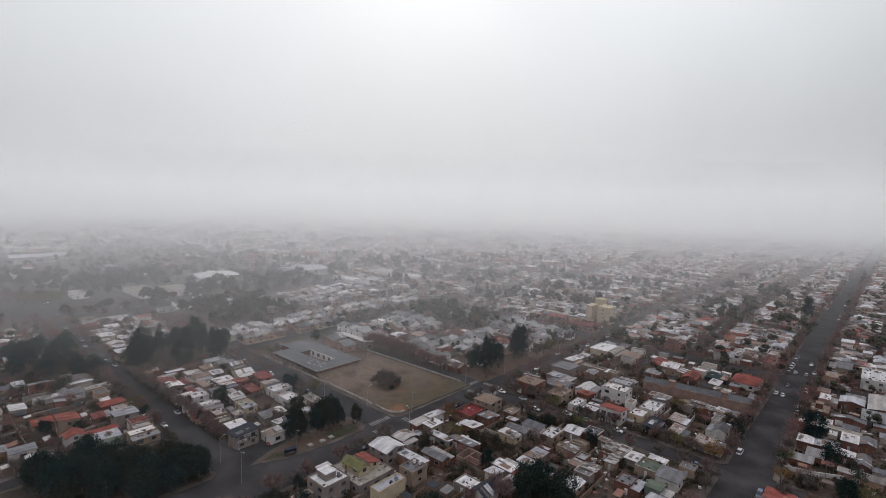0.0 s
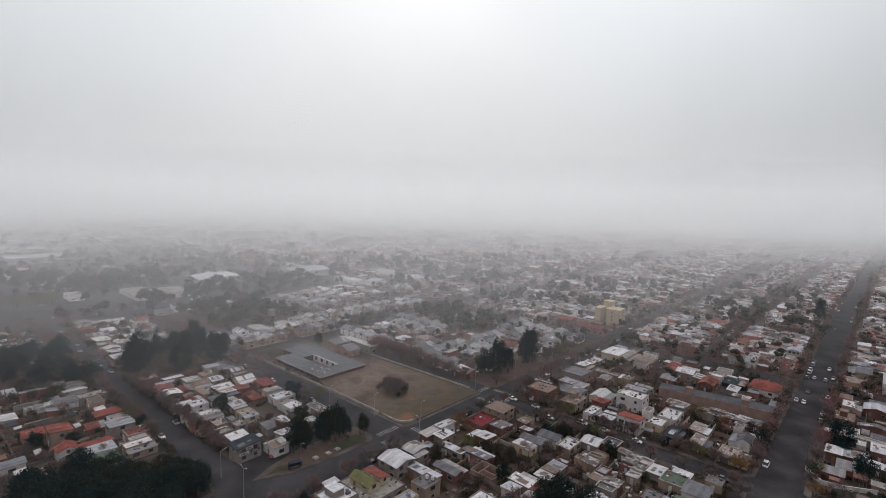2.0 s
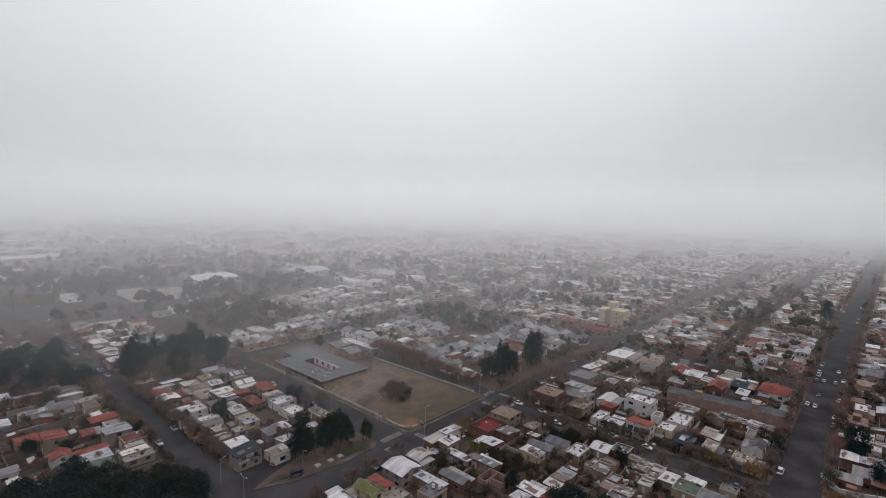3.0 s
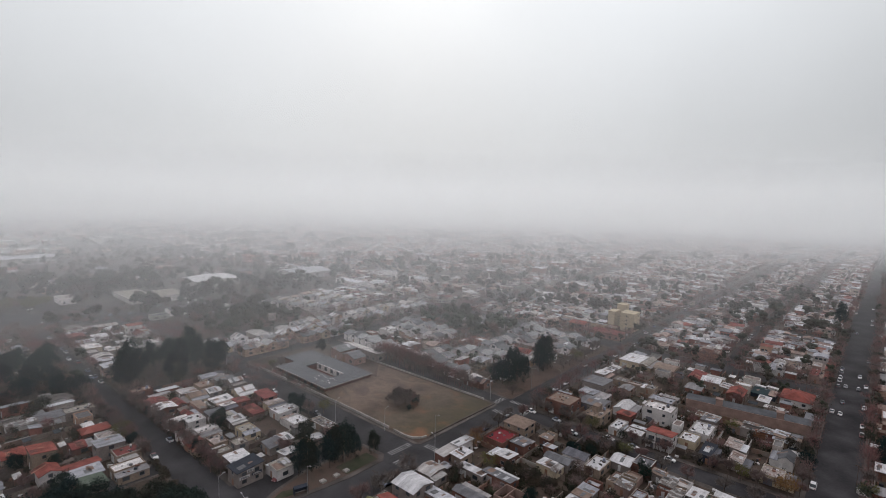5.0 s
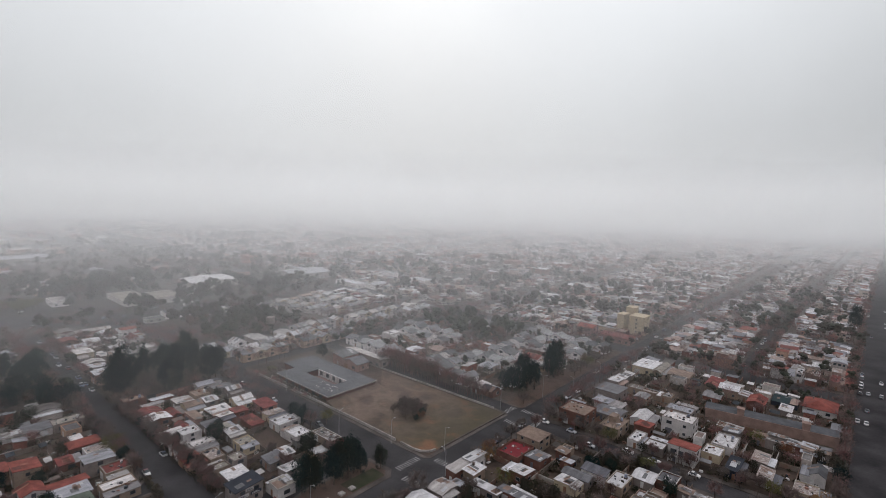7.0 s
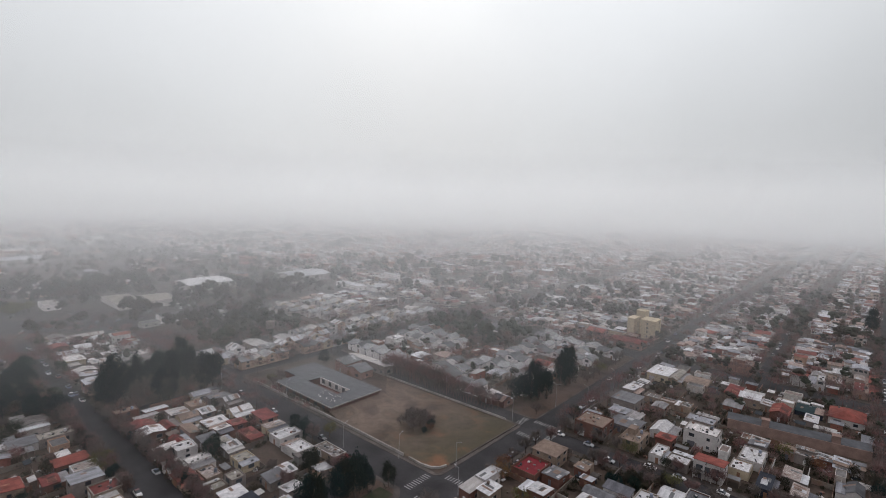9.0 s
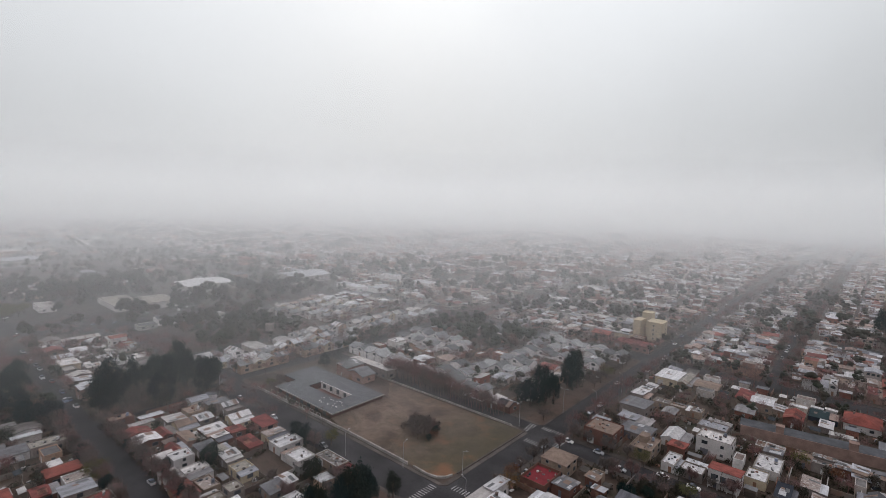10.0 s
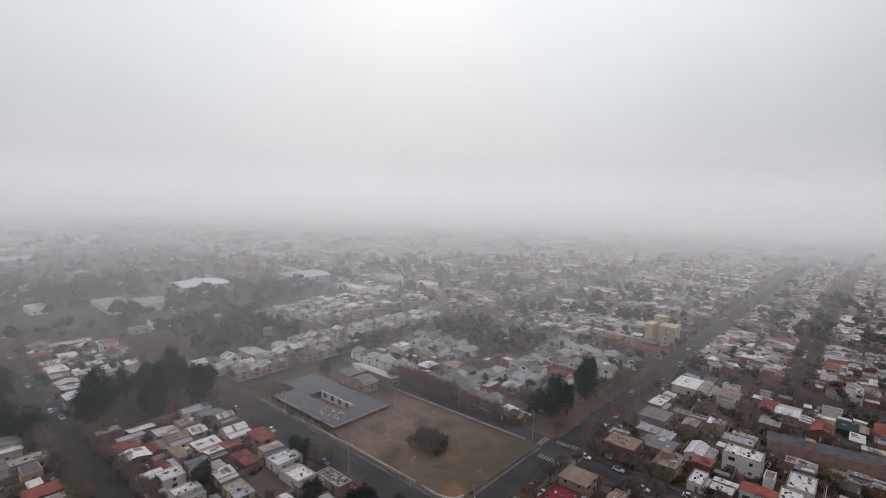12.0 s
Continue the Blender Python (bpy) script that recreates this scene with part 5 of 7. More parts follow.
home(-62.5, -57, 205, 215, 3.8, "dark slate-blue painted house", "mono_back", 0.8, W_SLATE, R_DARK)
home(-53.5, -46.8, 207, 216, 3.4, "house with a patched whitish roof", "mono_x", 0.6, W_GREY, R_PATCH)
home(-43, -36, 220, 228, 4.4, "white gabled house with a grey roof", "gable_y", 1.4, W_WHITE, R_ESTATE)
home(-43.5, -34, 205, 213, 3.8, "ochre corner shop with a patched flat roof", "flat", wall=W_CREAM, top=R_PATCH)
home(-57, -50, 219, 228, 3.2, "house under patched zinc sheets", "mono_x", 0.4, W_GREY, R_PATCH, detail=0)
home(-81.6, -73, 284, 298, 5, "house with a bright white metal gable roof", "gable_x", 1.5, W_BEIGE, R_WHITE)
home(-72.8, -68.4, 283.6, 291, 3.6, "low annex with a bright white metal roof", "mono_x", 0.5, W_BEIGE, R_WHITE)
home(-92, -85, 300, 304, 3, "low lean-to with a white roof", "mono_x", 0.3, W_GREY, R_WHITE, detail=0)
home(-87.6, -81.8, 284, 299, 4.2, "annex with a dull red roof", "mono_x", 0.8, W_BEIGE, R_REDDK)
home(-68.2, -61.6, 275, 286, 4.6, "brick house with an orange tile roof", "gable_y", 1.5, W_BRICK, R_TERRA)
home(-56.2, -51.8, 278.8, 287.6, 2.9, "shed with a bright white flat roof", "mono_x", 0.3, W_GREY, R_WHITE, detail=0)
home(-60.6, -50.6, 290, 301, 2.2, "yard under a dark teal cover", "mono_y", 0.2, W_SLATE, R_TEAL, detail=0)
for ux, uy in ((-58.5, 303), (-53.5, 304.6)):
    home(ux - 2, ux + 2, uy - 1, uy + 1, 2.4, "small white shed behind a covered yard", "mono_x", 0.3, W_WHITE, R_WHITE, detail=0)
home(-48.8, -36.6, 290, 304.6, 3.8, "house with a broad red tile hipped roof", "hip", 3.0, W_WHITE, R_TERRA, chimney=1)
home(-124, -113.7, 287, 303.5, 4.4, "white-roofed corner building by the wide road", "mono_y", 0.4, W_CREAM, R_WHITE)
home(-113.5, -107, 287, 304, 4.0, "pale building with a white gable roof beside the corner", "gable_y", 1.0, W_BEIGE, R_PALE)
home(-123.4, -119.2, 272, 277, 3.4, "small outbuilding with a white roof", "mono_x", 0.3, W_GREY, R_WHITE, detail=0)
home(-124.6, -120, 264.8, 270.6, 3.2, "small grey outbuilding with a zinc roof", "mono_x", 0.3, W_GREY, R_LIGHT, detail=0)
home(-106.6, -96.2, 289.5, 300.6, 3.6, "long shed with a tan gable roof", "gable_x", 1.0, W_BEIGE, R_TAN)
for rx0, rx1, rl, rt in ((-115, -108.4, "low walled house with a patched flat roof", R_SCRAP), (-108.2, -101.6, "low house with a patched pale roof", R_PATCH), (-101.4, -95, "low house with a weathered flat roof", R_SCRAP)):
    home(rx0, rx1, 256, 262, 3.3, rl, "flat", wall=W_BEIGE, top=rt)
cluster(-60, -36, 239, 248.5, 5, 3, 36, 0.6)
cluster(-78, -64, 237, 246, 3, 2, 37, 0.5)
home(-125, -117.4, 256, 264.4, 4.0, "grey house with zinc roof panels", "mono_y", 0.6, W_GREY, R_LIGHT)
home(-124, -112.6, 204, 215, 6.2, "two-storey brick and beige corner house", "flat", wall=W_BRICK, top=R_TAN, storeys=2)
home(-106.5, -99, 204, 216, 4.8, "brown unfinished house with a tank", "flat", wall=W_BEIGE, top=R_TAN, tank=1, storeys=2)
home(-115, -104, 217.5, 227, 3.8, "low house with grey metal roofs", "gable_x", 0.8, W_GREY, R_GREY)
home(-120.4, -107.4, 228.4, 236, 3.4, "house with a long zinc roof", "mono_y", 0.5, W_GREY, R_LIGHT)
home(-123.4, -113, 238.4, 250.6, 5.2, "grey house with a dark sheet roof", "mono_y", 0.6, W_GREY, R_GREY)
home(-93.5, -83, 243, 255, 3.8, "low grey building with a flat roof", "flat", wall=W_GREY, top=R_LIGHT)

# long brick shed with a grey metal roof and two brick towers on it
shed = thing("long_shed", "long pale brown brick shed with a narrow grey metal roof", "shed", pose(-57.5, 259.3, 0.15, 0, 0, 7.2))
reserve(-81, -34, 250.5, 268)
bm = bmesh.new()
box(bm, -23, 23, -3.6, -3.3, 0, 4.0)
box(bm, -23.05, 23.05, -3.65, -3.25, 4.0, 4.12)
part("front_wall", bm, W_SHED, shed)
bm = walls_bm(46, 5.6, 3.8, "mono_back", 0.5)
part("wall", bm, W_BRICK, shed).location = (0, 0.6, 0)
bm = roof_bm(46, 5.6, 3.8, "mono_back", 0.5)
part("roof", bm, R_SCHOOL, shed).location = (0, 0.6, 0)
for dx in (-10.0, 12.5):
    bm = bmesh.new()
    box(bm, dx - 1.3, dx + 1.3, -3.0, -0.4, 3.6, 6.6)
    box(bm, dx - 1.5, dx + 1.5, -3.2, -0.2, 6.6, 6.8)
    part("roof_tower", bm, W_SHED, shed)

# ---- beyond the next cross street ----
home(-67, -56.4, 333, 347, 4.6, "large house with a red tile roof and white parapets", "mono_y", 2.2, W_WHITE, R_TERRA)
home(-56.2, -53, 332.6, 344, 6, "narrow white two-storey block beside a red-roofed house", "flat", wall=W_WHITE, top=R_LIGHT, storeys=2)
home(-52.6, -46.5, 343, 355, 4.4, "brown house with a tan flat roof", "flat", wall=W_BEIGE, top=R_TAN)
home(-42, -36, 335, 350, 4.8, "pink house with a dull red flat roof", "flat", wall=W_PINK, top=R_REDDK)
home(-36, -32.6, 352, 366, 5.2, "pink house with an orange-red roof", "mono_left", 1.2, W_PINK, R_TERRA)
home(-42, -36.4, 352, 364, 5, "pale house with a patched pink roof", "mono_y", 0.8, W_PINK, R_PATCH)
home(-35.6, -32.6, 336, 349, 4.4, "pink annex with a red gable roof", "gable_y", 1.0, W_PINK, R_TERRA)
home(-185, -161.5, 350.6, 358, 5, "long ochre hall with a grey roof beside the tower", "mono_y", 0.5, W_CREAM, R_GREY)
home(-164, -143, 333.5, 344, 4.8, "low pink building with a wide red tile roof", "hip", 2.0, W_PINK, R_REDDK)
home(-180, -169, 336, 346, 6.4, "pink two-storey house with a red tile roof", "gable_x", 1.4, W_PINK, R_TERRA, storeys=2)
home(-158.6, -151, 346.4, 355, 5, "two-storey brick house with white roof edges", "flat", wall=W_BRICK, top=R_TAN, storeys=2)

# ochre apartment tower of three shafts
tower = thing("apartment_tower", "ochre rendered apartment tower with a taller stair shaft", "apartment building", pose(-154, 370, 0.15))
reserve(-165, -145, 358, 382)
for tx0, tx1, ty0, ty1, th in ((-8.2, -3.6, -9.8, 0, 12.6), (-0.4, 9.2, -7, 4.4, 12.4), (-6.8, -0.6, 2.4, 9.4, 16)):
    bm = bmesh.new()
    box(bm, tx0, tx1, ty0, ty1, 0, th)
    part("wall", bm, M_TOWER, tower)
    bm = bmesh.new()
    box(bm, tx0 - 0.2, tx1 + 0.2, ty0 - 0.2, ty1 + 0.2, th, th + 0.5)
    part("roof", bm, M_TOWER, tower)
for k in range(4):
    for px, py, rz in ((9.2, 1.0, 90), (4.0, -7.0, 0)):
        wo = shared("window", WINDOWS[1][0], tower, pose(px, py, 1.6 + 2.8 * k, 0, 0, rz))
        shared("pane", WINDOWS[1][1], wo)

# ---- houses west of the wide road, along the small street ----
shop = home(-170, -163.5, 84.5, 93, 5.6, "dark-roofed corner shop with sign boards", "mono_back", 1.0, W_GREY, R_DARK, storeys=2)
for sy, sz, sw, mt in ((-2.0, 2.5, 3.4, W_WHITE), (2.0, 2.5, 3.4, W_SLATE), (0.0, 4.1, 2.4, W_WHITE)):
    bm = bmesh.new()
    box(bm, 3.26, 3.36, sy - sw / 2, sy + sw / 2, sz, sz + 0.9)
    board = part("sign_board", bm, mt, shop)
    for k in range(2):
        bm = bmesh.new()
        box(bm, 3.36, 3.38, sy - sw * 0.38, sy + sw * (0.38 - 0.2 * k), sz + 0.2 + 0.32 * k, sz + 0.36 + 0.32 * k)
        part("sign_bar", bm, W_SLATE if mt is W_WHITE else W_WHITE, board)
home(-179, -171.6, 87.5, 94, 4.2, "white-roofed house behind the corner shop", "mono_x", 0.6, W_GREY, R_WHITE)
home(-165.5, -158.5, 95, 101, 4.4, "white house with a flat beige roof", "mono_x", 0.5, W_WHITE, R_PALE)
home(-169.6, -164.8, 101.8, 107, 4.2, "small house with a bright white roof", "mono_left", 0.6, W_GREY, R_WHITE)
home(-179.2, -174, 101.5, 107.2, 3.6, "house with a dark grey metal roof", "mono_x", 0.8, W_GREY, R_GREY)
home(-181.4, -175.4, 107.5, 111.6, 3.4, "small shed with a bright white roof", "gable_y", 0.5, W_GREY, R_WHITE)
home(-185.4, -180.4, 92.6, 97, 5.4, "grey two-storey house with small windows", "flat", wall=W_GREY, top=R_PALE, storeys=2)
home(-189, -182.4, 86.6, 92.4, 3.6, "wide low house with a stained beige roof", "flat", wall=W_BEIGE, top=R_PALE)
home(-197, -189.6, 89.2, 94.2, 3.6, "house with a stained whitish flat roof and tank", "flat", wall=W_BEIGE, top=R_PATCH, tank=1)
home(-200.4, -190.4, 83.2, 88.6, 3.4, "small house with an orange-red gable roof", "gable_x", 1.5, W_BEIGE, R_TERRA)
home(-206.4, -199, 89, 96.6, 3.8, "house with a broad white flat roof", "flat", wall=W_WHITE, top=R_WHITE)
home(-209, -201.4, 83.6, 88.6, 3.4, "low white house with a zinc lean-to", "mono_y", 0.4, W_WHITE, R_LIGHT)
home(-216.8, -210.4, 89, 95.6, 4.6, "white two-storey box with a white roof", "flat", wall=W_WHITE, top=R_WHITE, storeys=2)
home(-221, -216.9, 84.4, 91.4, 4.0, "narrow white house with a pale gable roof", "gable_y", 1.1, W_WHITE, R_WHITE)
home(-225, -217.2, 91.8, 97.4, 3.6, "brown-roofed house behind a white gable", "gable_x", 1.0, W_PINK, R_REDDK)
home(-231.4, -221.6, 98, 104.2, 3.6, "long house with a faded pink roof", "mono_y", 0.8, W_PINK, R_TAN)
home(-238.4, -231.8, 84.8, 93.4, 3.8, "white-roofed house with an open porch", "gable_x", 0.9, W_BRICK, R_WHITE)
home(-245, -238.9, 84, 93, 3.8, "brick house with a brown and white gable roof", "gable_x", 1.4, W_BRICK, R_REDDK)
home(-241.4, -232.6, 100.4, 107.4, 3.8, "beige house with a pale gable roof", "gable_y", 1.3, W_CREAM, R_TAN)
home(-240.6, -233, 94, 99.6, 3.2, "brick house with a small red roof", "gable_x", 0.9, W_BRICK, R_REDDK)
home(-248.6, -242.4, 99.6, 106.4, 3.4, "house with a light metal roof", "mono_y", 0.5, W_GREY, R_LIGHT)
home(-250.4, -243.6, 107.6, 113.6, 4.2, "tan house with a flat roof", "flat", wall=W_BEIGE, top=R_TAN, tank=1)
home(-242.8, -236.4, 108.8, 114, 3.3, "small grey house with white roof edges", "gable_y", 0.9, W_GREY, R_LIGHT)
home(-229.8, -222, 105, 113.4, 3.4, "house with a wide white metal roof", "mono_x", 0.4, W_BRICK, R_WHITE)
home(-221.8, -215.4, 106, 111.4, 3.3, "house with a bright white roof", "mono_left", 0.5, W_BRICK, R_WHITE)
home(-219, -211, 98.6, 105, 3.2, "house with a dark grey metal roof", "mono_x", 0.5, W_GREY, R_GREY)
home(-222.8, -217.6, 112, 117.4, 3.4, "brick outbuilding with a red-brown roof", "mono_y", 0.5, W_BRICK, R_REDDK)
home(-232.8, -224, 116.8, 125, 3.8, "house with a pale whitish gable roof", "gable_y", 1.3, W_CREAM, R_WHITE)
home(-223.6, -214.6, 122.6, 128.6, 3.2, "low house with a faded red sheet roof", "mono_x", 0.5, W_PINK, R_REDDK)
home(-244.4, -236.4, 119.8, 126, 4.4, "dark house with a light gable roof", "gable_y", 1.2, W_GREY, R_LIGHT)
home(-252, -245, 116, 125, 4.2, "grey two-storey house with white roof edges", "mono_y", 0.7, W_GREY, R_GREY)
home(-206.8, -200.4, 101.6, 107.4, 3.5, "low house with a white single-pitch roof", "mono_x", 0.6, W_GREY, R_WHITE)
home(-213.6, -207.4, 101.6, 107.6, 3.2, "low house with a stained beige roof", "mono_y", 0.4, W_BEIGE, R_PALE)
home(-197.8, -189.4, 100.8, 106.6, 3.3, "low cream house with a flat roof", "flat", wall=W_CREAM, top=R_PALE)
home(-213, -204, 111.6, 116.4, 3.0, "open shed with a dull red sheet roof", "mono_x", 0.4, W_BRICK, R_REDDK, detail=0)
home(-202.8, -195.8, 118, 127.6, 3.6, "white flat-roofed house with zinc panels", "flat", wall=W_WHITE, top=R_LIGHT, tank=1)
home(-210.6, -203.4, 119.4, 127, 3.4, "house with a stained pale roof", "mono_y", 0.5, W_CREAM, R_PATCH)
home(-193.8, -183.4, 117.2, 123.8, 3.5, "white house with a wide flat pale roof", "flat", wall=W_WHITE, top=R_WHITE, sides=(0, 1, 3))
home(-184, -172.6, 124.4, 129.4, 3.0, "unfinished grey concrete house with rubble on it", "flat", wall=W_BEIGE, top=R_SCRAP)
home(-172.2, -166.6, 124.6, 129.2, 2.8, "small bright red painted kiosk", "flat", wall=W_RED, top=R_REDDECK)
home(-258.8, -253.8, 84, 92, 5.2, "brown brick two-storey house with a flat roof", "flat", wall=W_BRICK, top=R_TAN, storeys=2, tank=1)
for x0, x1, y0, y1 in ((-193, -184, 107.5, 116.6), (-200, -194.5, 108, 117), (-188.8, -180.6, 98, 101)):
    reserve(x0, x1, y0, y1)

# ---- houses farther along the small street, beyond the grove ----
home(-301.6, -294, 84.8, 92.4, 5.4, "two-storey house with a red front and a grey roof", "mono_y", 0.6, W_PINK, R_LIGHT, storeys=2)
home(-317.4, -309, 86.6, 94.4, 4.0, "grey house with a pale sheet roof", "mono_y", 0.6, W_GREY, R_LIGHT)
home(-328, -318.6, 87, 95.4, 4.2, "low house with a wide pale gable roof", "gable_x", 1.1, W_GREY, R_LIGHT)
home(-347, -339, 88, 96, 4.2, "beige house with a bright white roof", "mono_y", 0.5, W_CREAM, R_WHITE)
home(-336.4, -328.6, 96, 103, 4.0, "house with a pale zinc roof", "mono_x", 0.5, W_GREY, R_LIGHT)
home(-358.4, -350.6, 88, 96.4, 4.2, "white house with a pale gable roof", "gable_y", 1.2, W_WHITE, R_LIGHT)
home(-377, -369.6, 88, 96, 3.8, "brick house with a red-brown roof", "gable_x", 1.0, W_BRICK, R_REDDK)
home(-367.4, -360, 97.6, 105, 3.8, "white house with a pale sheet roof", "mono_x", 0.5, W_WHITE, R_LIGHT)
home(-347, -340.6, 104, 110.4, 3.6, "small house with a whitish roof", "mono_x", 0.4, W_GREY, R_WHITE)
home(-334, -326.6, 116, 124, 4.8, "white house with a bright gable roof", "gable_y", 1.4, W_WHITE, R_WHITE)
home(-358.4, -351, 117, 124.4, 4.4, "house with red roof edges and a white wall", "gable_x", 1.2, W_WHITE, R_REDDK)
home(-380.4, -372.4, 117, 126, 4.2, "house with a wide pale double roof", "gable_y", 1.0, W_GREY, R_LIGHT)
home(-392, -385.6, 99, 117, 3.8, "long low pale house by the avenue", "gable_y", 0.9, W_PINK, R_LIGHT)

# ---- houses on the near side of the small street ----
home(-226, -218.5, 44, 50.5, 6.2, "two-storey house with a red tile roof", "mono_y", 0.9, W_BEIGE, R_TERRA, storeys=2)
home(-235, -227.5, 38, 44, 3.8, "low house with a bright red roof", "gable_y", 1.0, W_BEIGE, R_TERRA)
home(-212, -205.5, 43.5, 49, 4.6, "white two-storey house with a red gable roof", "gable_x", 1.2, W_WHITE, R_TERRA, storeys=2)
home(-210.5, -205.5, 50, 59.5, 3.2, "long wing with a red tile roof", "mono_left", 0.7, W_BRICK, R_TERRA)
home(-217, -210.8, 60, 68, 5.6, "grey two-storey box with a zinc roof", "mono_y", 0.4, W_GREY, R_LIGHT, storeys=2)
home(-226.5, -220, 55, 62, 3.6, "small brick house with a red roof", "gable_y", 1.0, W_BRICK, R_REDDK)
home(-234.5, -228.5, 60, 69, 4.4, "house with a large red roof", "hip", 1.4, W_BRICK, R_TERRA)
home(-227, -219, 63, 70.5, 3.8, "white flat-roofed house with rubble on it", "flat", wall=W_WHITE, top=R_PATCH)
home(-204.8, -199, 49, 58.6, 3.4, "house with a grey metal roof", "mono_x", 0.6, W_GREY, R_LIGHT)
home(-210.4, -200.6, 63.5, 71, 3.8, "brown-red flat-roofed house with low parapets", "flat", wall=W_BEIGE, top=R_REDDK)
home(-199.5, -191, 60, 69, 3.8, "large flat white roof on a house by the trees", "flat", wall=W_BEIGE, top=R_WHITE)
home(-198, -191.5, 51, 57.5, 3.6, "low house with a dark green roof", "mono_y", 0.6, W_GREY, R_GREEN)
home(-259.5, -253.5, 43, 52, 3.7, "white end house of a long row with a ridge roof", "gable_y", 0.7, W_WHITE, R_SCRAP, sides=(1,), chimney=1)
home(-260, -253.8, 52.1, 60.5, 3.4, "white house of a long row with a stained roof", "mono_x", 0.5, W_WHITE, R_GREY, sides=(1,))
home(-259.2, -253.2, 60.6, 71, 3.9, "white street end of a long house row", "flat", wall=W_GREY, top=R_PALE, sides=(1,), tank=1)

# ---- east of the second long road ----
home(-14.2, -9.5, 235.6, 242, 3.8, "red brick workshop with a white metal roof", "mono_back", 0.5, W_BRICK, R_WHITE)
home(-9.3, -2.2, 236.2, 242.2, 3.7, "red brick workshop with a grey metal roof", "mono_back", 0.5, W_BRICK, R_LIGHT)
home(-1.4, 3.6, 246, 256.4, 4.2, "brick workshop with a bright white metal roof", "mono_y", 0.5, W_BRICK, R_WHITE)
home(3.9, 8.8, 249, 256.8, 4, "brick workshop with a grey gable roof", "gable_y", 0.9, W_BRICK, R_GREY)
home(-1.8, 3.2, 233, 238.2, 3.8, "brick shed with a white metal roof", "mono_x", 0.4, W_BRICK, R_WHITE)
home(3.6, 7.6, 228, 238, 3.8, "brick shed with a dark gable roof", "gable_y", 0.9, W_BRICK, R_GREY)
home(-15.8, -6.8, 257.2, 260.4, 3.4, "narrow shed with a pale metal roof", "mono_x", 0.3, W_BRICK, R_LIGHT, detail=0)
home(-6.6, 4.2, 258.6, 262.4, 3.2, "long low shed with a weathered pale roof", "mono_x", 0.3, W_GREY, R_PALE, detail=0)
home(-6.4, 5.3, 272.4, 279, 4, "red brick workshop with a white-edged gable", "gable_y", 1.3, W_BRICK, R_GREY)
home(-12.6, -5.4, 294, 304.4, 3.9, "house with a patched white roof", "flat", wall=W_PINK, top=R_WHITE)
home(-4.8, 4, 297, 306, 4, "low workshop with a pale vaulted roof", "gable_y", 1.2, W_BRICK, R_LIGHT)
home(5.4, 26, 292, 316, 5.2, "large hall with a pale metal roof", "gable_y", 2.0, W_BRICK, R_LIGHT)
home(-14.5, -7.2, 276, 288, 3.2, "low brown yard building with a tan roof", "flat", wall=W_BRICK, top=R_TAN)
home(-13.4, -3, 356.6, 371, 4.6, "brown hall with a grey gable roof", "gable_x", 1.4, W_BEIGE, R_GREY)
home(1.4, 12, 336, 360, 6.2, "white two-storey building with a grey flat roof", "flat", wall=W_WHITE, top=R_LIGHT, storeys=2)
home(-17, -4, 176, 189, 3.8, "low house with a bright red roof by the crossing", "mono_y", 0.6, W_BEIGE, R_TERRA)

# dark evergreens among the eastern workshops and by the second long road
tree(-10.4, 250.5, "evergreen", 1.15, 0.12, RNG, 1.0)
tree(-32.4, 245, "evergreen", 0.6, 0.12, RNG, 0.8)
tree(-33.6, 264, "evergreen", 0.55, 0.12, RNG, 0.8)
tree(-36.5, 486, "evergreen", 1.15, 0.12, RNG, 1.9)

# ---- school and its field ----
reserve(-270, -144, 144, 194)
field = bmesh.new()
prism(field, [(-207, 145.6), (-156, 145.6), (-148, 146), (-144.8, 150.5), (-144.4, 193.5), (-219, 192), (-201, 174)], 0.06, 0.17)
tagged(part("ground_field", field, M_FIELD), "dry grass and bare earth of an empty playing field", "field", kind="structure")


def low_wall(pts, h, t, label, m=M_KERBWALL):
    """A low wall in straight runs; every run is a part of it."""
    w = thing("low_wall", label, "wall")
    for (ax, ay), (bx, by) in zip(pts, pts[1:]):
        ln, a = math.hypot(bx - ax, by - ay), math.degrees(math.atan2(by - ay, bx - ax))
        bm = bmesh.new()
        box(bm, -ln / 2, ln / 2, -t / 2, t / 2, 0, h)
        box(bm, -ln / 2, ln / 2, -t / 2 - 0.05, t / 2 + 0.05, h, h + 0.08)
        part("wall_run", bm, m, w).matrix_basis = pose((ax + bx) / 2, (ay + by) / 2, 0.12, 0, 0, a)
    return w


low_wall([(-257, 144), (-230, 144.6), (-207, 145), (-185, 145.2), (-160, 144.8)], 1.0, 0.35, "whitewashed low wall along the school street")
low_wall([(-157.5, 145), (-151, 144.7), (-147.5, 145.5), (-145.3, 147.5), (-144.6, 150)], 0.7, 0.4, "curved whitewashed corner wall of the field")
low_wall([(-144.2, 152), (-143.9, 194)], 0.35, 0.4, "worn concrete kerb along the field", M_PAVE)
low_wall([(-222, 193.4), (-185, 194), (-150, 194.4)], 0.8, 0.2, "pale rendered wall behind the field")

low_wall([(-18.6, 221), (-15.9, 216), (-13.3, 213), (-7, 214.6), (1.6, 219), (11, 221)], 1.5, 0.3, "white plastered wall round a corner plot", W_WHITE)

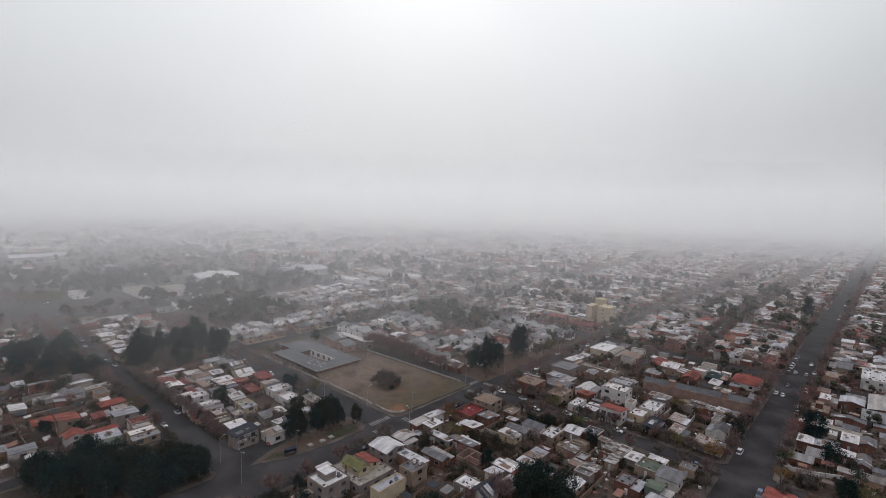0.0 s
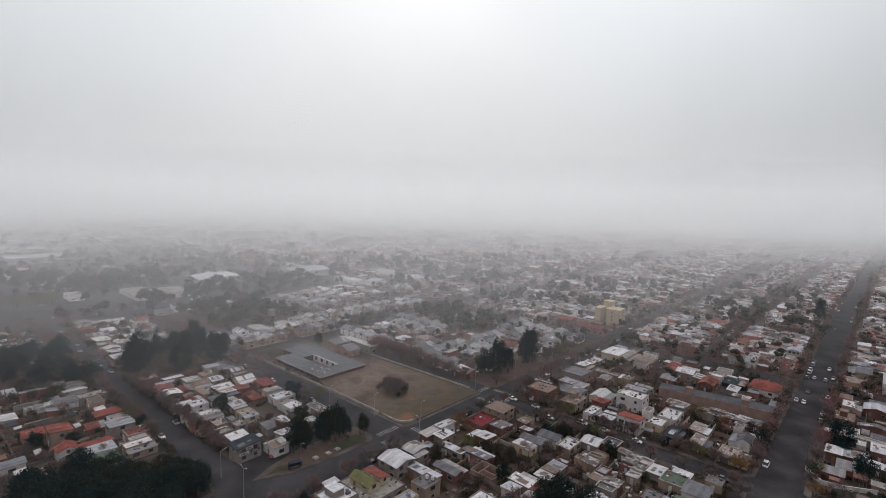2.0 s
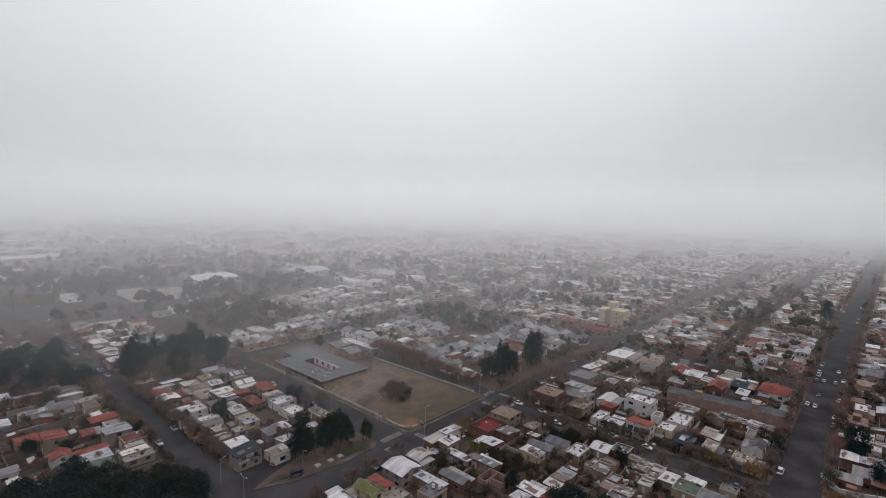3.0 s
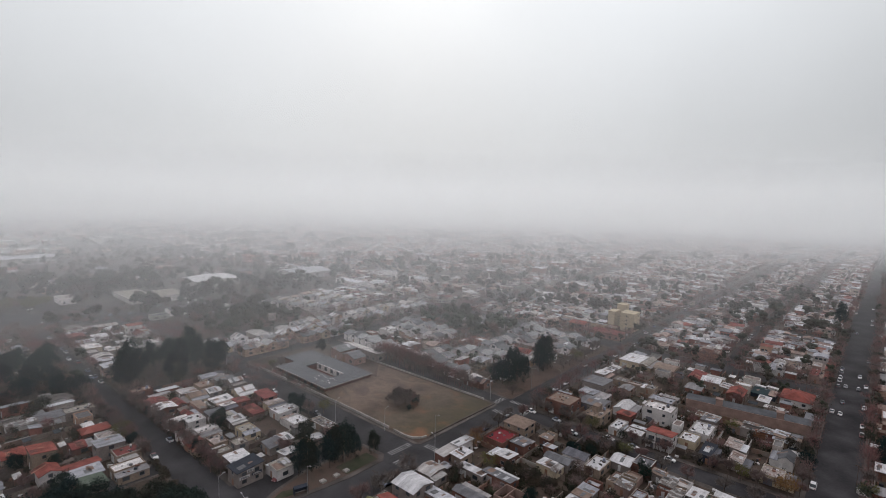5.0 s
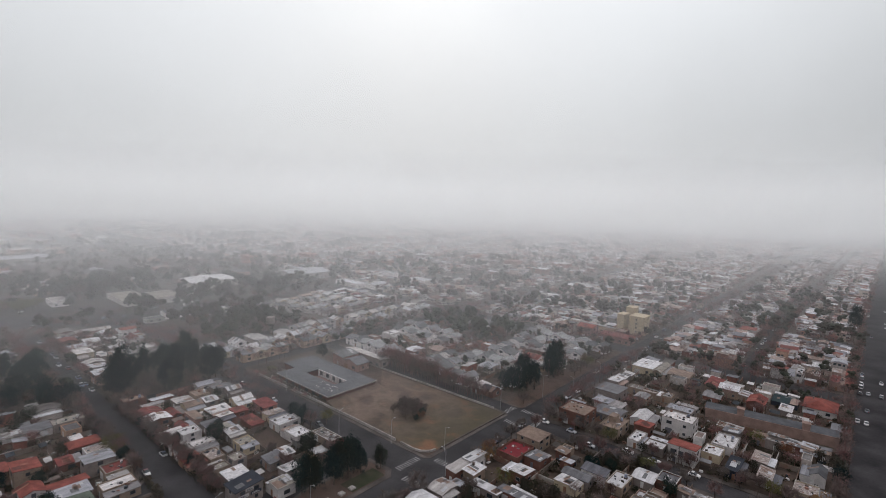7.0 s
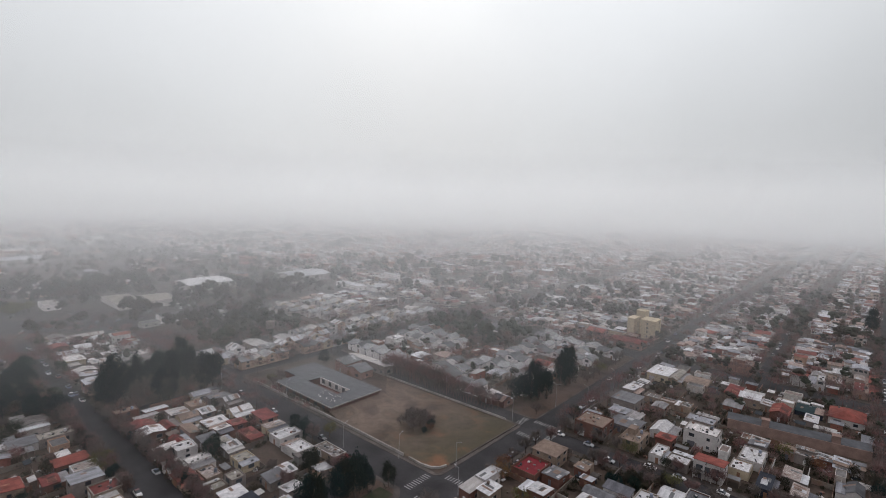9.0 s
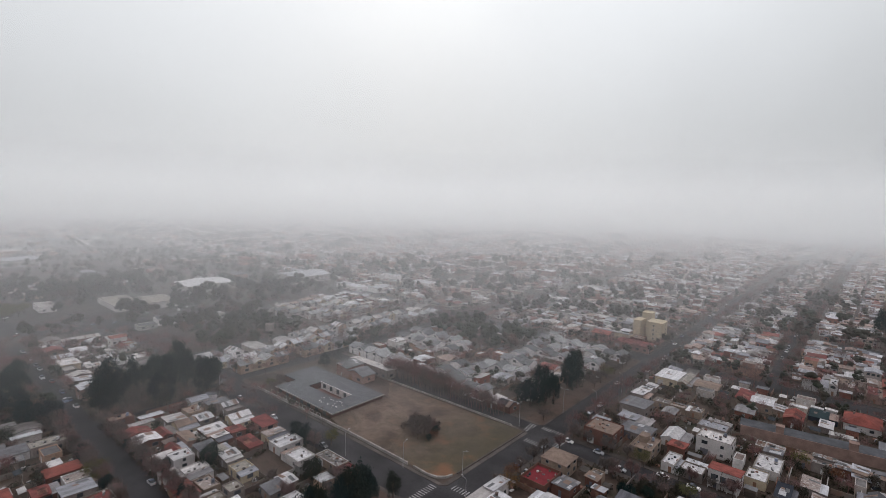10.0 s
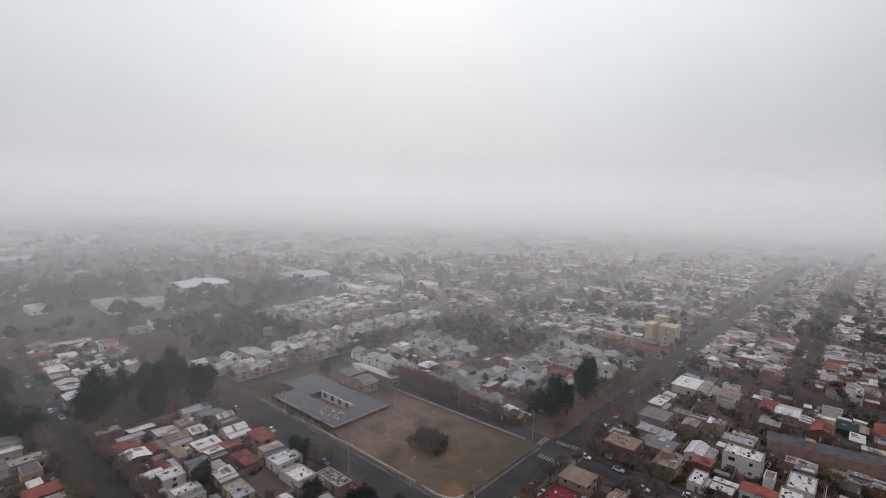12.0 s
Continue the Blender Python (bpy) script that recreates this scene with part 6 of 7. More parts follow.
# earth bank against the east side of the school, and its raised front garden
bm = bmesh.new()
bank = [bm.verts.new(p) for p in ((-204.6, 146.4, 0.1), (-204.6, 176, 0.1), (-197, 176, 0.15), (-198.5, 146.4, 0.15), (-204.6, 146.4, 1.75), (-204.6, 176, 1.75))]
for f in ((4, 3, 2, 5), (0, 3, 4), (5, 2, 1), (0, 4, 5, 1), (0, 1, 2, 3)):
    bm.faces.new([bank[i] for i in f])
tagged(part("ground_bank", bm, M_FIELD), "grassy earth bank beside the low school", "ground", kind="structure")
bm = bmesh.new()
box(bm, -246, -204.6, 145.4, 147.5, 0.1, 0.95)
tagged(part("ground_garden", bm, M_LITTER), "raised front garden of the school", "garden", kind="structure")
for k in range(70):
    shrub(-205 - 41 * ((k * 0.618) % 1), 146.2 + 0.4 * (k % 3), RNG, 0.7 + 0.2 * (k % 4))

school = thing("school", "low grey-roofed school with an open courtyard", "school")
SH = 3.0
for x0, x1, y0, y1 in ((-246, -204.5, 147, 157.5), (-256, -236, 157.5, 175), (-214, -204.5, 157.5, 175), (-236, -214, 164.5, 175)):
    bm = bmesh.new()
    box(bm, x0 + 0.6, x1 - 0.6, y0 + (0.6 if y0 < 150 else 0), y1 - (0.6 if y1 > 170 else 0), 0.15, SH)
    part("wall", bm, W_BRICK, school)
    bm = bmesh.new()
    box(bm, x0, x1, y0, y1, SH, SH + 0.4)
    part("roof", bm, R_SCHOOL, school)
bm = bmesh.new()
box(bm, -236, -214, 157.5, 164.5, 0.15, 0.2)
part("courtyard_floor", bm, W_BRICK, school)
for x0, x1, y0, y1 in ((-204.55, -204.3, 146.9, 175), (-246, -204.5, 146.75, 147)):
    bm = bmesh.new()
    box(bm, x0, x1, y0, y1, SH - 0.05, SH + 0.45)
    part("roof_edge", bm, M_KERBWALL, school)
bm = bmesh.new()
box(bm, -236, -214, 164.2, 164.6, 0.2, SH + 0.5)
part("courtyard_wall", bm, W_WHITE, school)
for k in range(4):
    bm = bmesh.new()
    box(bm, -234 + k * 5, -232.2 + k * 5, 164.0, 164.25, 1.2, 3.1)
    part("courtyard_opening", bm, M_GLASS, school)
rs = random.Random(5)
for k in range(40):
    bm = bmesh.new()
    px, py, s = -208 - rs.uniform(0, 13), 150 + rs.uniform(0, 6.6), rs.uniform(0.15, 0.6)
    box(bm, px, px + s, py, py + s * 0.8, SH + 0.38, SH + 0.4 + rs.uniform(0.06, 0.2))
    part("roof_debris", bm, W_WHITE, school)
for k in range(7):
    bm = bmesh.new()
    px = -244 + k * 5.4
    box(bm, px, px + 2.0, 147.45, 147.65, 0.9, 2.5)
    part("window", bm, M_GLASS, school)
fence = thing("school_fence", "white pipe railings on the low school wall", "fence")
for k in range(8):
    bm = bmesh.new()
    ring(bm, 2.6, 1.5, 0.14, -0.07, 0.07)
    part("railing", bm, M_KERBWALL, fence).matrix_basis = pose(-245 + k * 4.9, 144.75, 1.18)
home(-246, -238, 181, 192, 6.0, "pinkish school hall with a grey roof", "mono_x", 1.0, W_PINK, R_ESTATE, name="school_hall")
home(-238, -226, 181, 189, 4.6, "pinkish wing with a weathered grey gable roof", "gable_y", 2.0, W_PINK, R_GREY, name="school_hall")
home(-250, -222, 193, 199, 5.0, "long hall with a pale zinc roof", "mono_y", 1.0, W_GREY, R_LIGHT, name="school_hall")

# ---- plaza strip with its lawn ----
bm = bmesh.new()
prism(bm, [(-151, 83), (-146, 94), (-143.8, 112), (-143.8, 127), (-147, 130.5), (-158, 130), (-158, 104), (-155, 92)], -0.02, 0.12)
tagged(part("pavement", bm, M_PAVE), "concrete edge of a narrow plaza strip", "pavement", kind="structure")
bm = bmesh.new()
prism(bm, [(-151, 86), (-147.5, 95), (-145.6, 112), (-145.6, 126), (-148, 128.5), (-156.5, 128.5), (-156.8, 104), (-153.8, 93)], 0.05, 0.16)
tagged(part("ground_plaza", bm, M_LITTER), "bare trodden earth under the plaza trees", "plaza", kind="structure")
for pts in ([(-150.6, 88), (-148.6, 95), (-150, 99), (-152.6, 93)], [(-152, 113), (-146, 113), (-146, 126.4), (-152, 126.4)]):
    bm = bmesh.new()
    prism(bm, pts, 0.1, 0.21)
    tagged(part("ground_lawn", bm, M_LAWN), "damp green lawn of the plaza strip", "lawn", kind="structure")
# bus shelter at the kerb
shelter = thing("bus_shelter", "dark open bus shelter at the plaza kerb", "bus shelter", pose(-147.6, 96.5, 0.16, 0, 0, 75))
for nm, b6 in (("roof", (-2.2, 2.2, -0.9, 0.9, 2.3, 2.42)), ("back_panel", (-2.1, 2.1, 0.75, 0.82, 0.2, 2.3)), ("side_panel", (-2.15, -2.08, -0.7, 0.75, 0.2, 2.3)), ("side_panel", (2.08, 2.15, -0.7, 0.75, 0.2, 2.3)), ("bench", (-1.6, 1.6, 0.3, 0.7, 0.4, 0.48)), ("bench_leg", (-1.5, -1.4, 0.3, 0.7, 0, 0.4)), ("bench_leg", (1.4, 1.5, 0.3, 0.7, 0, 0.4))):
    bm = bmesh.new()
    box(bm, *b6)
    part(nm, bm, W_SLATE if nm != "bench" else M_KERBWALL, shelter)
for bx, by in ((-148, 105), (-147.6, 110), (-147.6, 114)):
    bm = bmesh.new()
    box(bm, -0.9, 0.9, -0.9, 0.9, 0, 0.5)
    box(bm, -0.7, 0.7, -0.7, 0.7, 0.5, 0.6)
    tagged(part("planter", bm, M_KERBWALL), "square concrete planter on the plaza lawn", "planter", "plaza planters").matrix_basis = pose(bx, by, 0.16)
for tx, ty, k, s, tl in ((-156.4, 101.6, "evergreen", 0.8, 1.45), (-154.8, 103.6, "evergreen", 0.85, 1.6), (-155.6, 106, "evergreen", 0.75, 1.4), (-153.4, 111.6, "evergreen", 0.8, 1.35), (-154.6, 114.6, "evergreen", 0.9, 1.5),
                         (-153, 117, "evergreen", 0.9, 1.55), (-154.2, 120, "evergreen", 0.85, 1.6), (-152.6, 121.8, "evergreen", 0.7, 1.3), (-149.8, 128, "evergreen", 0.68, 1.25), (-156, 123, "bare", 0.9, 1.0)):
    tree(tx, ty, k, s, tall=tl)
# clump of bare and green bushes in the field
for tx, ty, k, s in ((-173.5, 161.5, "bare", 1.15), (-171, 165, "bare", 1.2), (-175.8, 164, "bare", 1.05), (-170, 160, "bare", 0.95), (-173, 168, "bare", 0.95), (-168.6, 164, "bare", 0.8), (-167, 166.6, "evergreen", 0.4), (-165.6, 164.4, "autumn", 0.5), (-169.4, 167.4, "bare", 0.85), (-166, 162, "evergreen", 0.28), (-168, 169, "bare", 0.7), (-178, 161, "bare", 0.6), (-258.5, 183, "evergreen", 0.75), (-250, 152, "bare", 0.8), (-253, 149, "autumn", 0.7), (-249, 147.5, "bare", 0.7), (-254, 154, "bare", 0.8)):
    tree(tx, ty, k, s)
# tall dark trees by the wide road
for tx, ty, k, s, tl in ((-158, 214.5, "evergreen", 0.8, 1.3), (-155, 216.5, "evergreen", 0.9, 1.6), (-153, 219.5, "poplar", 1.2, 0.98), (-150.8, 222.5, "evergreen", 0.9, 1.9), (-148.8, 226.6, "evergreen", 0.85, 1.8), (-152.2, 226, "evergreen", 0.8, 1.6),
                         (-151.6, 245, "evergreen", 0.95, 1.75), (-150, 248, "evergreen", 1.0, 1.9), (-149.6, 251.6, "poplar", 1.35, 0.92), (-152.4, 250, "evergreen", 0.9, 1.7), (-143.5, 208, "bare", 0.9, 1), (-143.5, 258, "bare", 1.0, 1), (-143.8, 266, "bare", 1.1, 1),
                         (-144, 274, "autumn", 1.1, 1), (-143.6, 284, "bare", 1.1, 1), (-144, 296, "bare", 1.1, 1), (-146, 279, "bare", 1.2, 1), (-145, 304, "bare", 1.1, 1)):
    tree(tx, ty, k, s, tall=tl)
# row of bare trees behind the field wall
for k in range(8):
    tree(-226 + k * 8.3, 197.6 + (k % 3) * 2.0, "bare", 1.0 + 0.1 * (k % 4))
for k in range(58):
    far_bare(-226 + k * 1.18, 197.4 + (k * 7 % 5), (1.35 if k < 34 else 0.95) + 0.12 * (k % 4), RNG)
for k in range(30):
    far_bare(-224 + k * 1.2, 199 + (k * 5 % 4), 1.2 + 0.14 * (k % 3), RNG)
# grove beside the small street
rg = random.Random(3)
for k in range(46):
    tx, ty = rg.uniform(-292, -266), rg.uniform(86, 129)
    tree(tx, ty, rg.choices(("evergreen", "bare"), (6, 3))[0], rg.uniform(0.85, 1.25), tall=rg.uniform(1.1, 1.8))
for k in range(44):
    tx = rg.uniform(-185, -150)
    tree(tx, 31 + 0.75 * (tx + 212) - rg.uniform(2, 30), "evergreen", rg.uniform(0.85, 1.2))
for k in range(9):
    tree(rg.uniform(-176, -158), rg.uniform(60, 71), "evergreen", rg.uniform(0.5, 0.62))
for k in range(60):
    tree(rg.uniform(-345, -272), rg.uniform(44, 74), rg.choices(("evergreen", "bare"), (3, 1))[0], rg.uniform(0.7, 1.15))
for k in range(16):
    tree(rg.uniform(-336, -292), rg.uniform(20, 71), rg.choice(("evergreen", "bare", "bare")), rg.uniform(0.8, 1.2))
for tx, ty, k, s in ((-73, 133, "evergreen", 1.2), (-70, 136.5, "evergreen", 1.25), (-67, 132.5, "evergreen", 1.2), (-69.5, 129, "evergreen", 1.15), (-62, 136, "evergreen", 1.1), (-59.5, 132.5, "evergreen", 1.0), (-66, 141, "autumn", 0.8), (-79, 128, "bare", 1.25), (-76, 125, "bare", 1.1), (-96, 176, "evergreen", 0.5), (-92, 181, "evergreen", 0.5),
                     (-99, 178, "evergreen", 0.45), (-59, 240, "autumn", 0.8), (-48, 236, "autumn", 0.8), (-56, 204, "bare", 0.9), (-52, 203.5, "bare", 0.9), (-9, 243, "evergreen", 0.6), (-12, 244, "evergreen", 0.55), (-83, 118, "bare", 0.9)):
    reserve(tx - 1, tx + 1, ty - 1, ty + 1)
    tree(tx, ty, k, s, 0.15)
for k in range(46):
    tx, ty = rg.uniform(-264, -200), rg.uniform(270, 303)
    far_tree(tx, ty, rg.uniform(1.4, 2.0), rg)
    reserve(tx - 1.5, tx + 1.5, ty - 1.5, ty + 1.5)

# ---- estate of white terraced houses behind the field ----
home(-262, -251.5, 231, 241, 4.8, "pavilion with a bright square white roof", "flat", wall=W_WHITE, top=R_WHITE)


def terrace(x, y, n, turn):
    for k in range(n):
        dx = k * 6.1
        px, py = (x, y + dx) if turn else (x + dx, y)
        if is_free(px - 2.9, px + 2.9, py - 4, py + 4, 0):
            reserve(px - 3, px + 3, py - 4, py + 4)
            key = ("terrace", k % 2)
            m = pose(px, py, 0.15, 0, 0, 90 if turn else 0)
            if key in PROTO:
                copy_thing(PROTO[key], m)
            else:
                PROTO[key] = tagged(house(m, 6, 8.5, 4.3 if k % 2 else 3.9, "gable_y" if k % 2 else "gable_x", 1.4, W_ESTATE, R_ESTATE, 2, label="white terraced house with a grey gable roof", sides=(0,)), group="white terraced houses")


reserve(-156.5, -141, 203, 263)
home(-168.5, -163.4, 202.6, 211, 3.6, "brick house with a white sheet roof behind the field wall", "mono_x", 0.5, W_BRICK, R_WHITE)
home(-163.2, -156.8, 203.4, 210.6, 4.2, "brick house with a dark roof under the tall trees", "gable_x", 1.2, W_BRICK, R_DARK)
home(-174, -162.5, 257.5, 265.5, 4.2, "house with an orange-red roof in the estate", "gable_x", 1.4, W_ESTATE, R_TERRA)
terrace(-194, 242.5, 4, False)
terrace(-205.6, 218, 4, True)
terrace(-182, 209.5, 3, False)
terrace(-225.6, 247, 6, True)
terrace(-193, 268, 4, True)
terrace(-158.5, 268, 2, True)
for k, y in enumerate((213, 236, 258, 292, 309)):
    terrace(-203 + (k % 3) * 5, y, 4 + k % 3, False)
    terrace(-168 + (k % 2) * 4, y + 7, 3, True) if k % 2 else terrace(-168, y - 1, 4, False)
for k, y in enumerate((212, 248, 262, 301)):
    terrace(-266 + (k % 2) * 4, y, 7, False)
for k, y in enumerate((222, 246, 269, 281, 301)):
    terrace(-196 + (k % 2) * 6, y, 4, k % 2 == 0)
    terrace(-160, y + 3, 2, False)
infill(-270, -143, 204, 317, random.Random(41), 120, 360, 400)
reserve(-272, -141, 203, 318)

rt = random.Random(29)
# trees and thickets in the backyards nearest to the camera
for x, y, r, n in ((-92, 153, 4, 5), (-87, 156, 3, 4), (-90, 166, 3.5, 4), (-95, 185, 3, 4), (-91, 186, 2.5, 4), (-104, 136, 2.5, 3), (-95, 130, 3, 4), (-102, 152, 3, 4), (-74, 157, 2.5, 3), (-57, 171, 2.5, 2), (-117, 133.5, 2, 2),
                   (-106, 151, 3.5, 4), (-100, 150, 3, 3), (-62, 239, 3.5, 3), (-47, 235, 3, 3), (-72, 238, 4, 4), (-93, 270, 6, 6), (-110, 276, 6, 6), (-77, 264, 5, 5), (-49, 312, 4, 4), (-66, 262, 4, 4), (-50, 265, 5, 4), (-104, 240, 4, 4), (-88, 190, 3, 3), (-9, 206, 3.5, 4), (5, 207, 4, 4), (18, 207, 4, 4)):
    for k in range(n):
        px, py = x + rt.gauss(0, r * 0.6), y + rt.gauss(0, r * 0.6)
        if is_free(px - 0.3, px + 0.3, py - 0.3, py + 0.3, 0.1):
            (far_tree if rt.random() < 0.5 else far_bare)(px, py, rt.uniform(0.5, 0.85), rt)
    for k in range(n * 4):
        px, py = x + rt.gauss(0, r), y + rt.gauss(0, r)
        if is_free(px - 0.3, px + 0.3, py - 0.3, py + 0.3, 0.1):
            shrub(px, py, rt, rt.uniform(0.8, 2.0))
    reserve(x - r, x + r, y - r, y + r)

for k, (bx0, bx1, by0, by1, seed) in enumerate(BLOCKS):
    fill(bx0, bx1, by0, by1, random.Random(seed), along="y" if seed in (5, 6) else "x", street_trees=0.85, density={1: 0.25, 2: 0.55, 8: 0.0, 9: 0.12, 13: 0.8, 14: 0.35}.get(seed, 1.0))
for (bx0, bx1, by0, by1, seed), tries, nt in zip(BLOCKS, (150, 170, 120, 60, 130, 120, 60, 90, 50, 60, 40, 20), (60, 120, 120, 60, 20, 15, 30, 90, 130, 110, 120, 160)):
    infill(bx0, bx1, by0, by1, random.Random(seed + 100), tries, nt, 700)

# ---- west side: beige estate, warehouses, the wide avenue ----
block(-318, -282, 145, 318)
block(-400, -326, 145, 318)
ESTATE = [("peach two-storey terraced house with a grey gable roof", W_PEACH), ("white two-storey terraced house with a grey gable roof", W_WHITE),
          ("beige terraced house with a grey gable roof", W_CREAM)]


def estate_row(x, y, n, step, kinds, depth=8.0, h=4.9, rise=1.5):
    """Terraced houses one behind the other along y, with roofs of uneven height."""
    for k in range(n):
        label, wall = ESTATE[kinds[k % len(kinds)]]
        y0 = y + k * step
        if is_free(x + 0.2, x + depth - 0.2, y0 + 0.2, y0 + step - 0.3, 0):
            home(x + 0.6 * (k % 2), x + depth, y0, y0 + step - 0.15, h - 0.5 * (k % 3 == 1), label, ("gable_y", "gable_x", "gable_x")[k % 3], rise, wall, (R_ESTATE, R_ESTATE, R_LIGHT)[(k + n) % 3], storeys=2, sides=(0, 1))


estate_row(-286, 147, 4, 6.8, (0, 2, 0))
estate_row(-286, 184, 6, 6.6, (0, 0, 2, 1))
home(-307, -299, 153, 160, 5.2, "white gabled house at the edge of the estate", "gable_x", 1.9, W_ESTATE, R_WHITE, storeys=2)
home(-298.6, -291, 156, 163, 4.4, "white house with a pale roof in the estate", "gable_y", 1.4, W_ESTATE, R_LIGHT)
estate_row(-312, 139, 2, 6.5, (1, 1), h=4.2)
estate_row(-300, 141, 2, 6.0, (2, 1), h=4.0)
estate_row(-299, 165, 3, 6.4, (1, 2, 0), h=4.4)
estate_row(-301, 187, 5, 6.4, (0, 1, 2), h=4.6)
estate_row(-313, 196, 6, 6.4, (1, 1, 0))
estate_row(-298, 226, 6, 6.4, (1, 0, 1))
estate_row(-312, 240, 8, 6.4, (1, 1, 2))
estate_row(-298, 272, 6, 6.4, (1, 1))
for ex, ey in ((-340, 238), (-352, 234), (-364, 226), (-376, 222), (-388, 218), (-340, 262), (-354, 258), (-368, 256), (-382, 250)):
    estate_row(ex, ey, 3, 6.4, (1, 1, 2), h=4.6)
for k in range(120):
    tx, ty = rg.uniform(-392, -318), rg.uniform(150, 214)
    if is_free(tx - 2, tx + 2, ty - 2, ty + 2, 0):
        far_tree(tx, ty, rg.uniform(1.1, 1.9), rg)
for k in range(40):
    far_tree(rg.uniform(-470, -405), rg.uniform(198, 300), rg.uniform(1.4, 2.2), rg)
water_tower = thing("water_tower", "round grey water tank on a concrete tower", "water tower", pose(-318, 186.5, 0.1))
bm = bmesh.new()
tube(bm, (0, 0, 0), (0, 0, 7), 0.9, 0.9, 12)
part("shaft", bm, W_GREY, water_tower)
bm = bmesh.new()
tube(bm, (0, 0, 7), (0, 0, 11), 2.6, 2.6, 16)
tube(bm, (0, 0, 11), (0, 0, 11.5), 2.6, 0.8, 16)
part("tank", bm, W_GREY, water_tower)
reserve(-392, -318, 146, 222)
fill(-318, -282, 145, 318, random.Random(21), along="y")
fill(-400, -326, 222, 318, random.Random(22), along="x")


def warehouse(x0, x1, y0, y1, h, label, rise=1.0, roof="gable_y", wall=W_DEPOT, top=R_LIGHT):
    reserve(x0, x1, y0, y1)
    h *= 0.8
    house(pose((x0 + x1) / 2, (y0 + y1) / 2, 0), x1 - x0, y1 - y0, h, roof, rise, wall, top, 1, 0, 0, label, (1,), random.Random(4), 2, name="warehouse", category="warehouse")


warehouse(-503, -468, 300, 345, 8, "large warehouse with a pale shallow roof", 2.2)
warehouse(-521, -487, 211, 254, 7, "long warehouse with a light flat roof", 1.2, "gable_x")
warehouse(-497, -454, 146, 165, 4.4, "pale depot building with a flat roof and a yard", 0.6, "flat", wall=W_WHITE, top=R_PALE)
warehouse(-476, -449, 165.3, 186, 6, "white two-storey depot building", 0.6, "flat", wall=W_WHITE, top=R_PALE)
warehouse(-478, -472, 201, 217, 4, "low white shed behind the depot", 0.4, "flat")
warehouse(-406, -397, 153, 173, 6, "long white building with a grey roof", 1.2, wall=W_ESTATE, top=R_GREY)
warehouse(-400, -393, 140, 151, 3.6, "low grey shed beside a white building", 0.4, "flat", top=R_GREY)
warehouse(-403, -391, 178, 195, 4, "low white hall behind the trees", 0.5, "flat")
warehouse(-504, -485, 108, 118, 5, "small white flat-roofed pavilion by the avenue", 0.5, "flat", wall=W_ESTATE)
warehouse(-760, -736, 104, 158, 9, "huge pale hall far off in the fog", 2.5)
warehouse(-622, -602, 146, 190, 6, "grey hall far off in the fog", 2.0, wall=W_GREY, top=R_GREY)
warehouse(-433, -400, 325, 336, 5, "white hall behind the estate", 0.8, "flat", wall=W_ESTATE)
warehouse(-397, -384, 333, 352, 5.5, "white workshop with a pale roof", 0.8, "gable_y", wall=W_ESTATE)
warehouse(-433, -414, 386, 393, 8, "tall white block behind a workshop", 0.4, "flat", wall=W_ESTATE)
warehouse(-395, -372, 388, 402, 5, "long low white hall", 0.6, "flat", wall=W_ESTATE)
bm = bmesh.new()
prism(bm, [(-520, 10), (-480, 10), (-395, 135), (-395, 165), (-415, 165)], -0.02, 0.05)
tagged(part("road_avenue", bm, M_ASPHALT), "wide asphalt avenue in front of the depots", "road", kind="structure")
reserve(-470, -428, 20, 140)
bm = bmesh.new()
box(bm, -1000, -404, 0, 330, -0.02, 0.03)
tagged(part("ground_west", bm, M_EARTH), "rough earth between the depots", "ground", kind="structure")
for k in range(1100):
    tx, ty = rg.uniform(-820, -404), rg.uniform(5, 330)
    if is_free(tx - 2, tx + 2, ty - 2, ty + 2):
        (far_tree if k % 3 else far_bare)(tx, ty, rg.uniform(0.9, 1.8), rg)
# gardens between the terraces
for k in range(260):
    tx, ty = rg.uniform(-318, -148), rg.uniform(200, 316)
    if is_free(tx - 0.8, tx + 0.8, ty - 0.8, ty + 0.8, 0):
        (far_tree, far_bare, far_tree)[k % 3](tx, ty, rg.uniform(0.5, 1.0), rg)
# a russet tree at the corner of the field street, and a clump of them by the avenue
tree(-189.5, 135.0, "autumn", 0.85)
for k in range(14):
    tree(rg.gauss(-486, 8), rg.gauss(88, 7), "autumn", rg.uniform(1.1, 1.6))
# reddish bare trees along the avenue and about the small houses
for cx, cy, r, n in ((-512, 62, 14, 30), (-490, 84, 12, 16), (-352, 75, 8, 22), (-350, 104, 7, 16), (-352, 140, 8, 18), (-335, 136, 6, 14), (-318, 128, 6, 12), (-420, 98, 12, 16), (-455, 120, 16, 16), (-400, 60, 12, 18)):
    for k in range(n):
        tx, ty = rg.gauss(cx, r), rg.gauss(cy, r)
        if is_free(tx - 1, tx + 1, ty - 1, ty + 1, 0):
            far_bare(tx, ty, rg.uniform(0.9, 1.5), rg)
for cx, cy, r, n in ((-520, 150, 16, 40), (-560, 176, 18, 40), (-445, 196, 10, 24), (-440, 150, 8, 14), (-540, 120, 14, 24), (-580, 90, 20, 30)):
    for k in range(n):
        tx, ty = rg.gauss(cx, r), rg.gauss(cy, r)
        if is_free(tx - 1.5, tx + 1.5, ty - 1.5, ty + 1.5, 0):
            far_tree(tx, ty, rg.uniform(1.1, 1.9), rg)
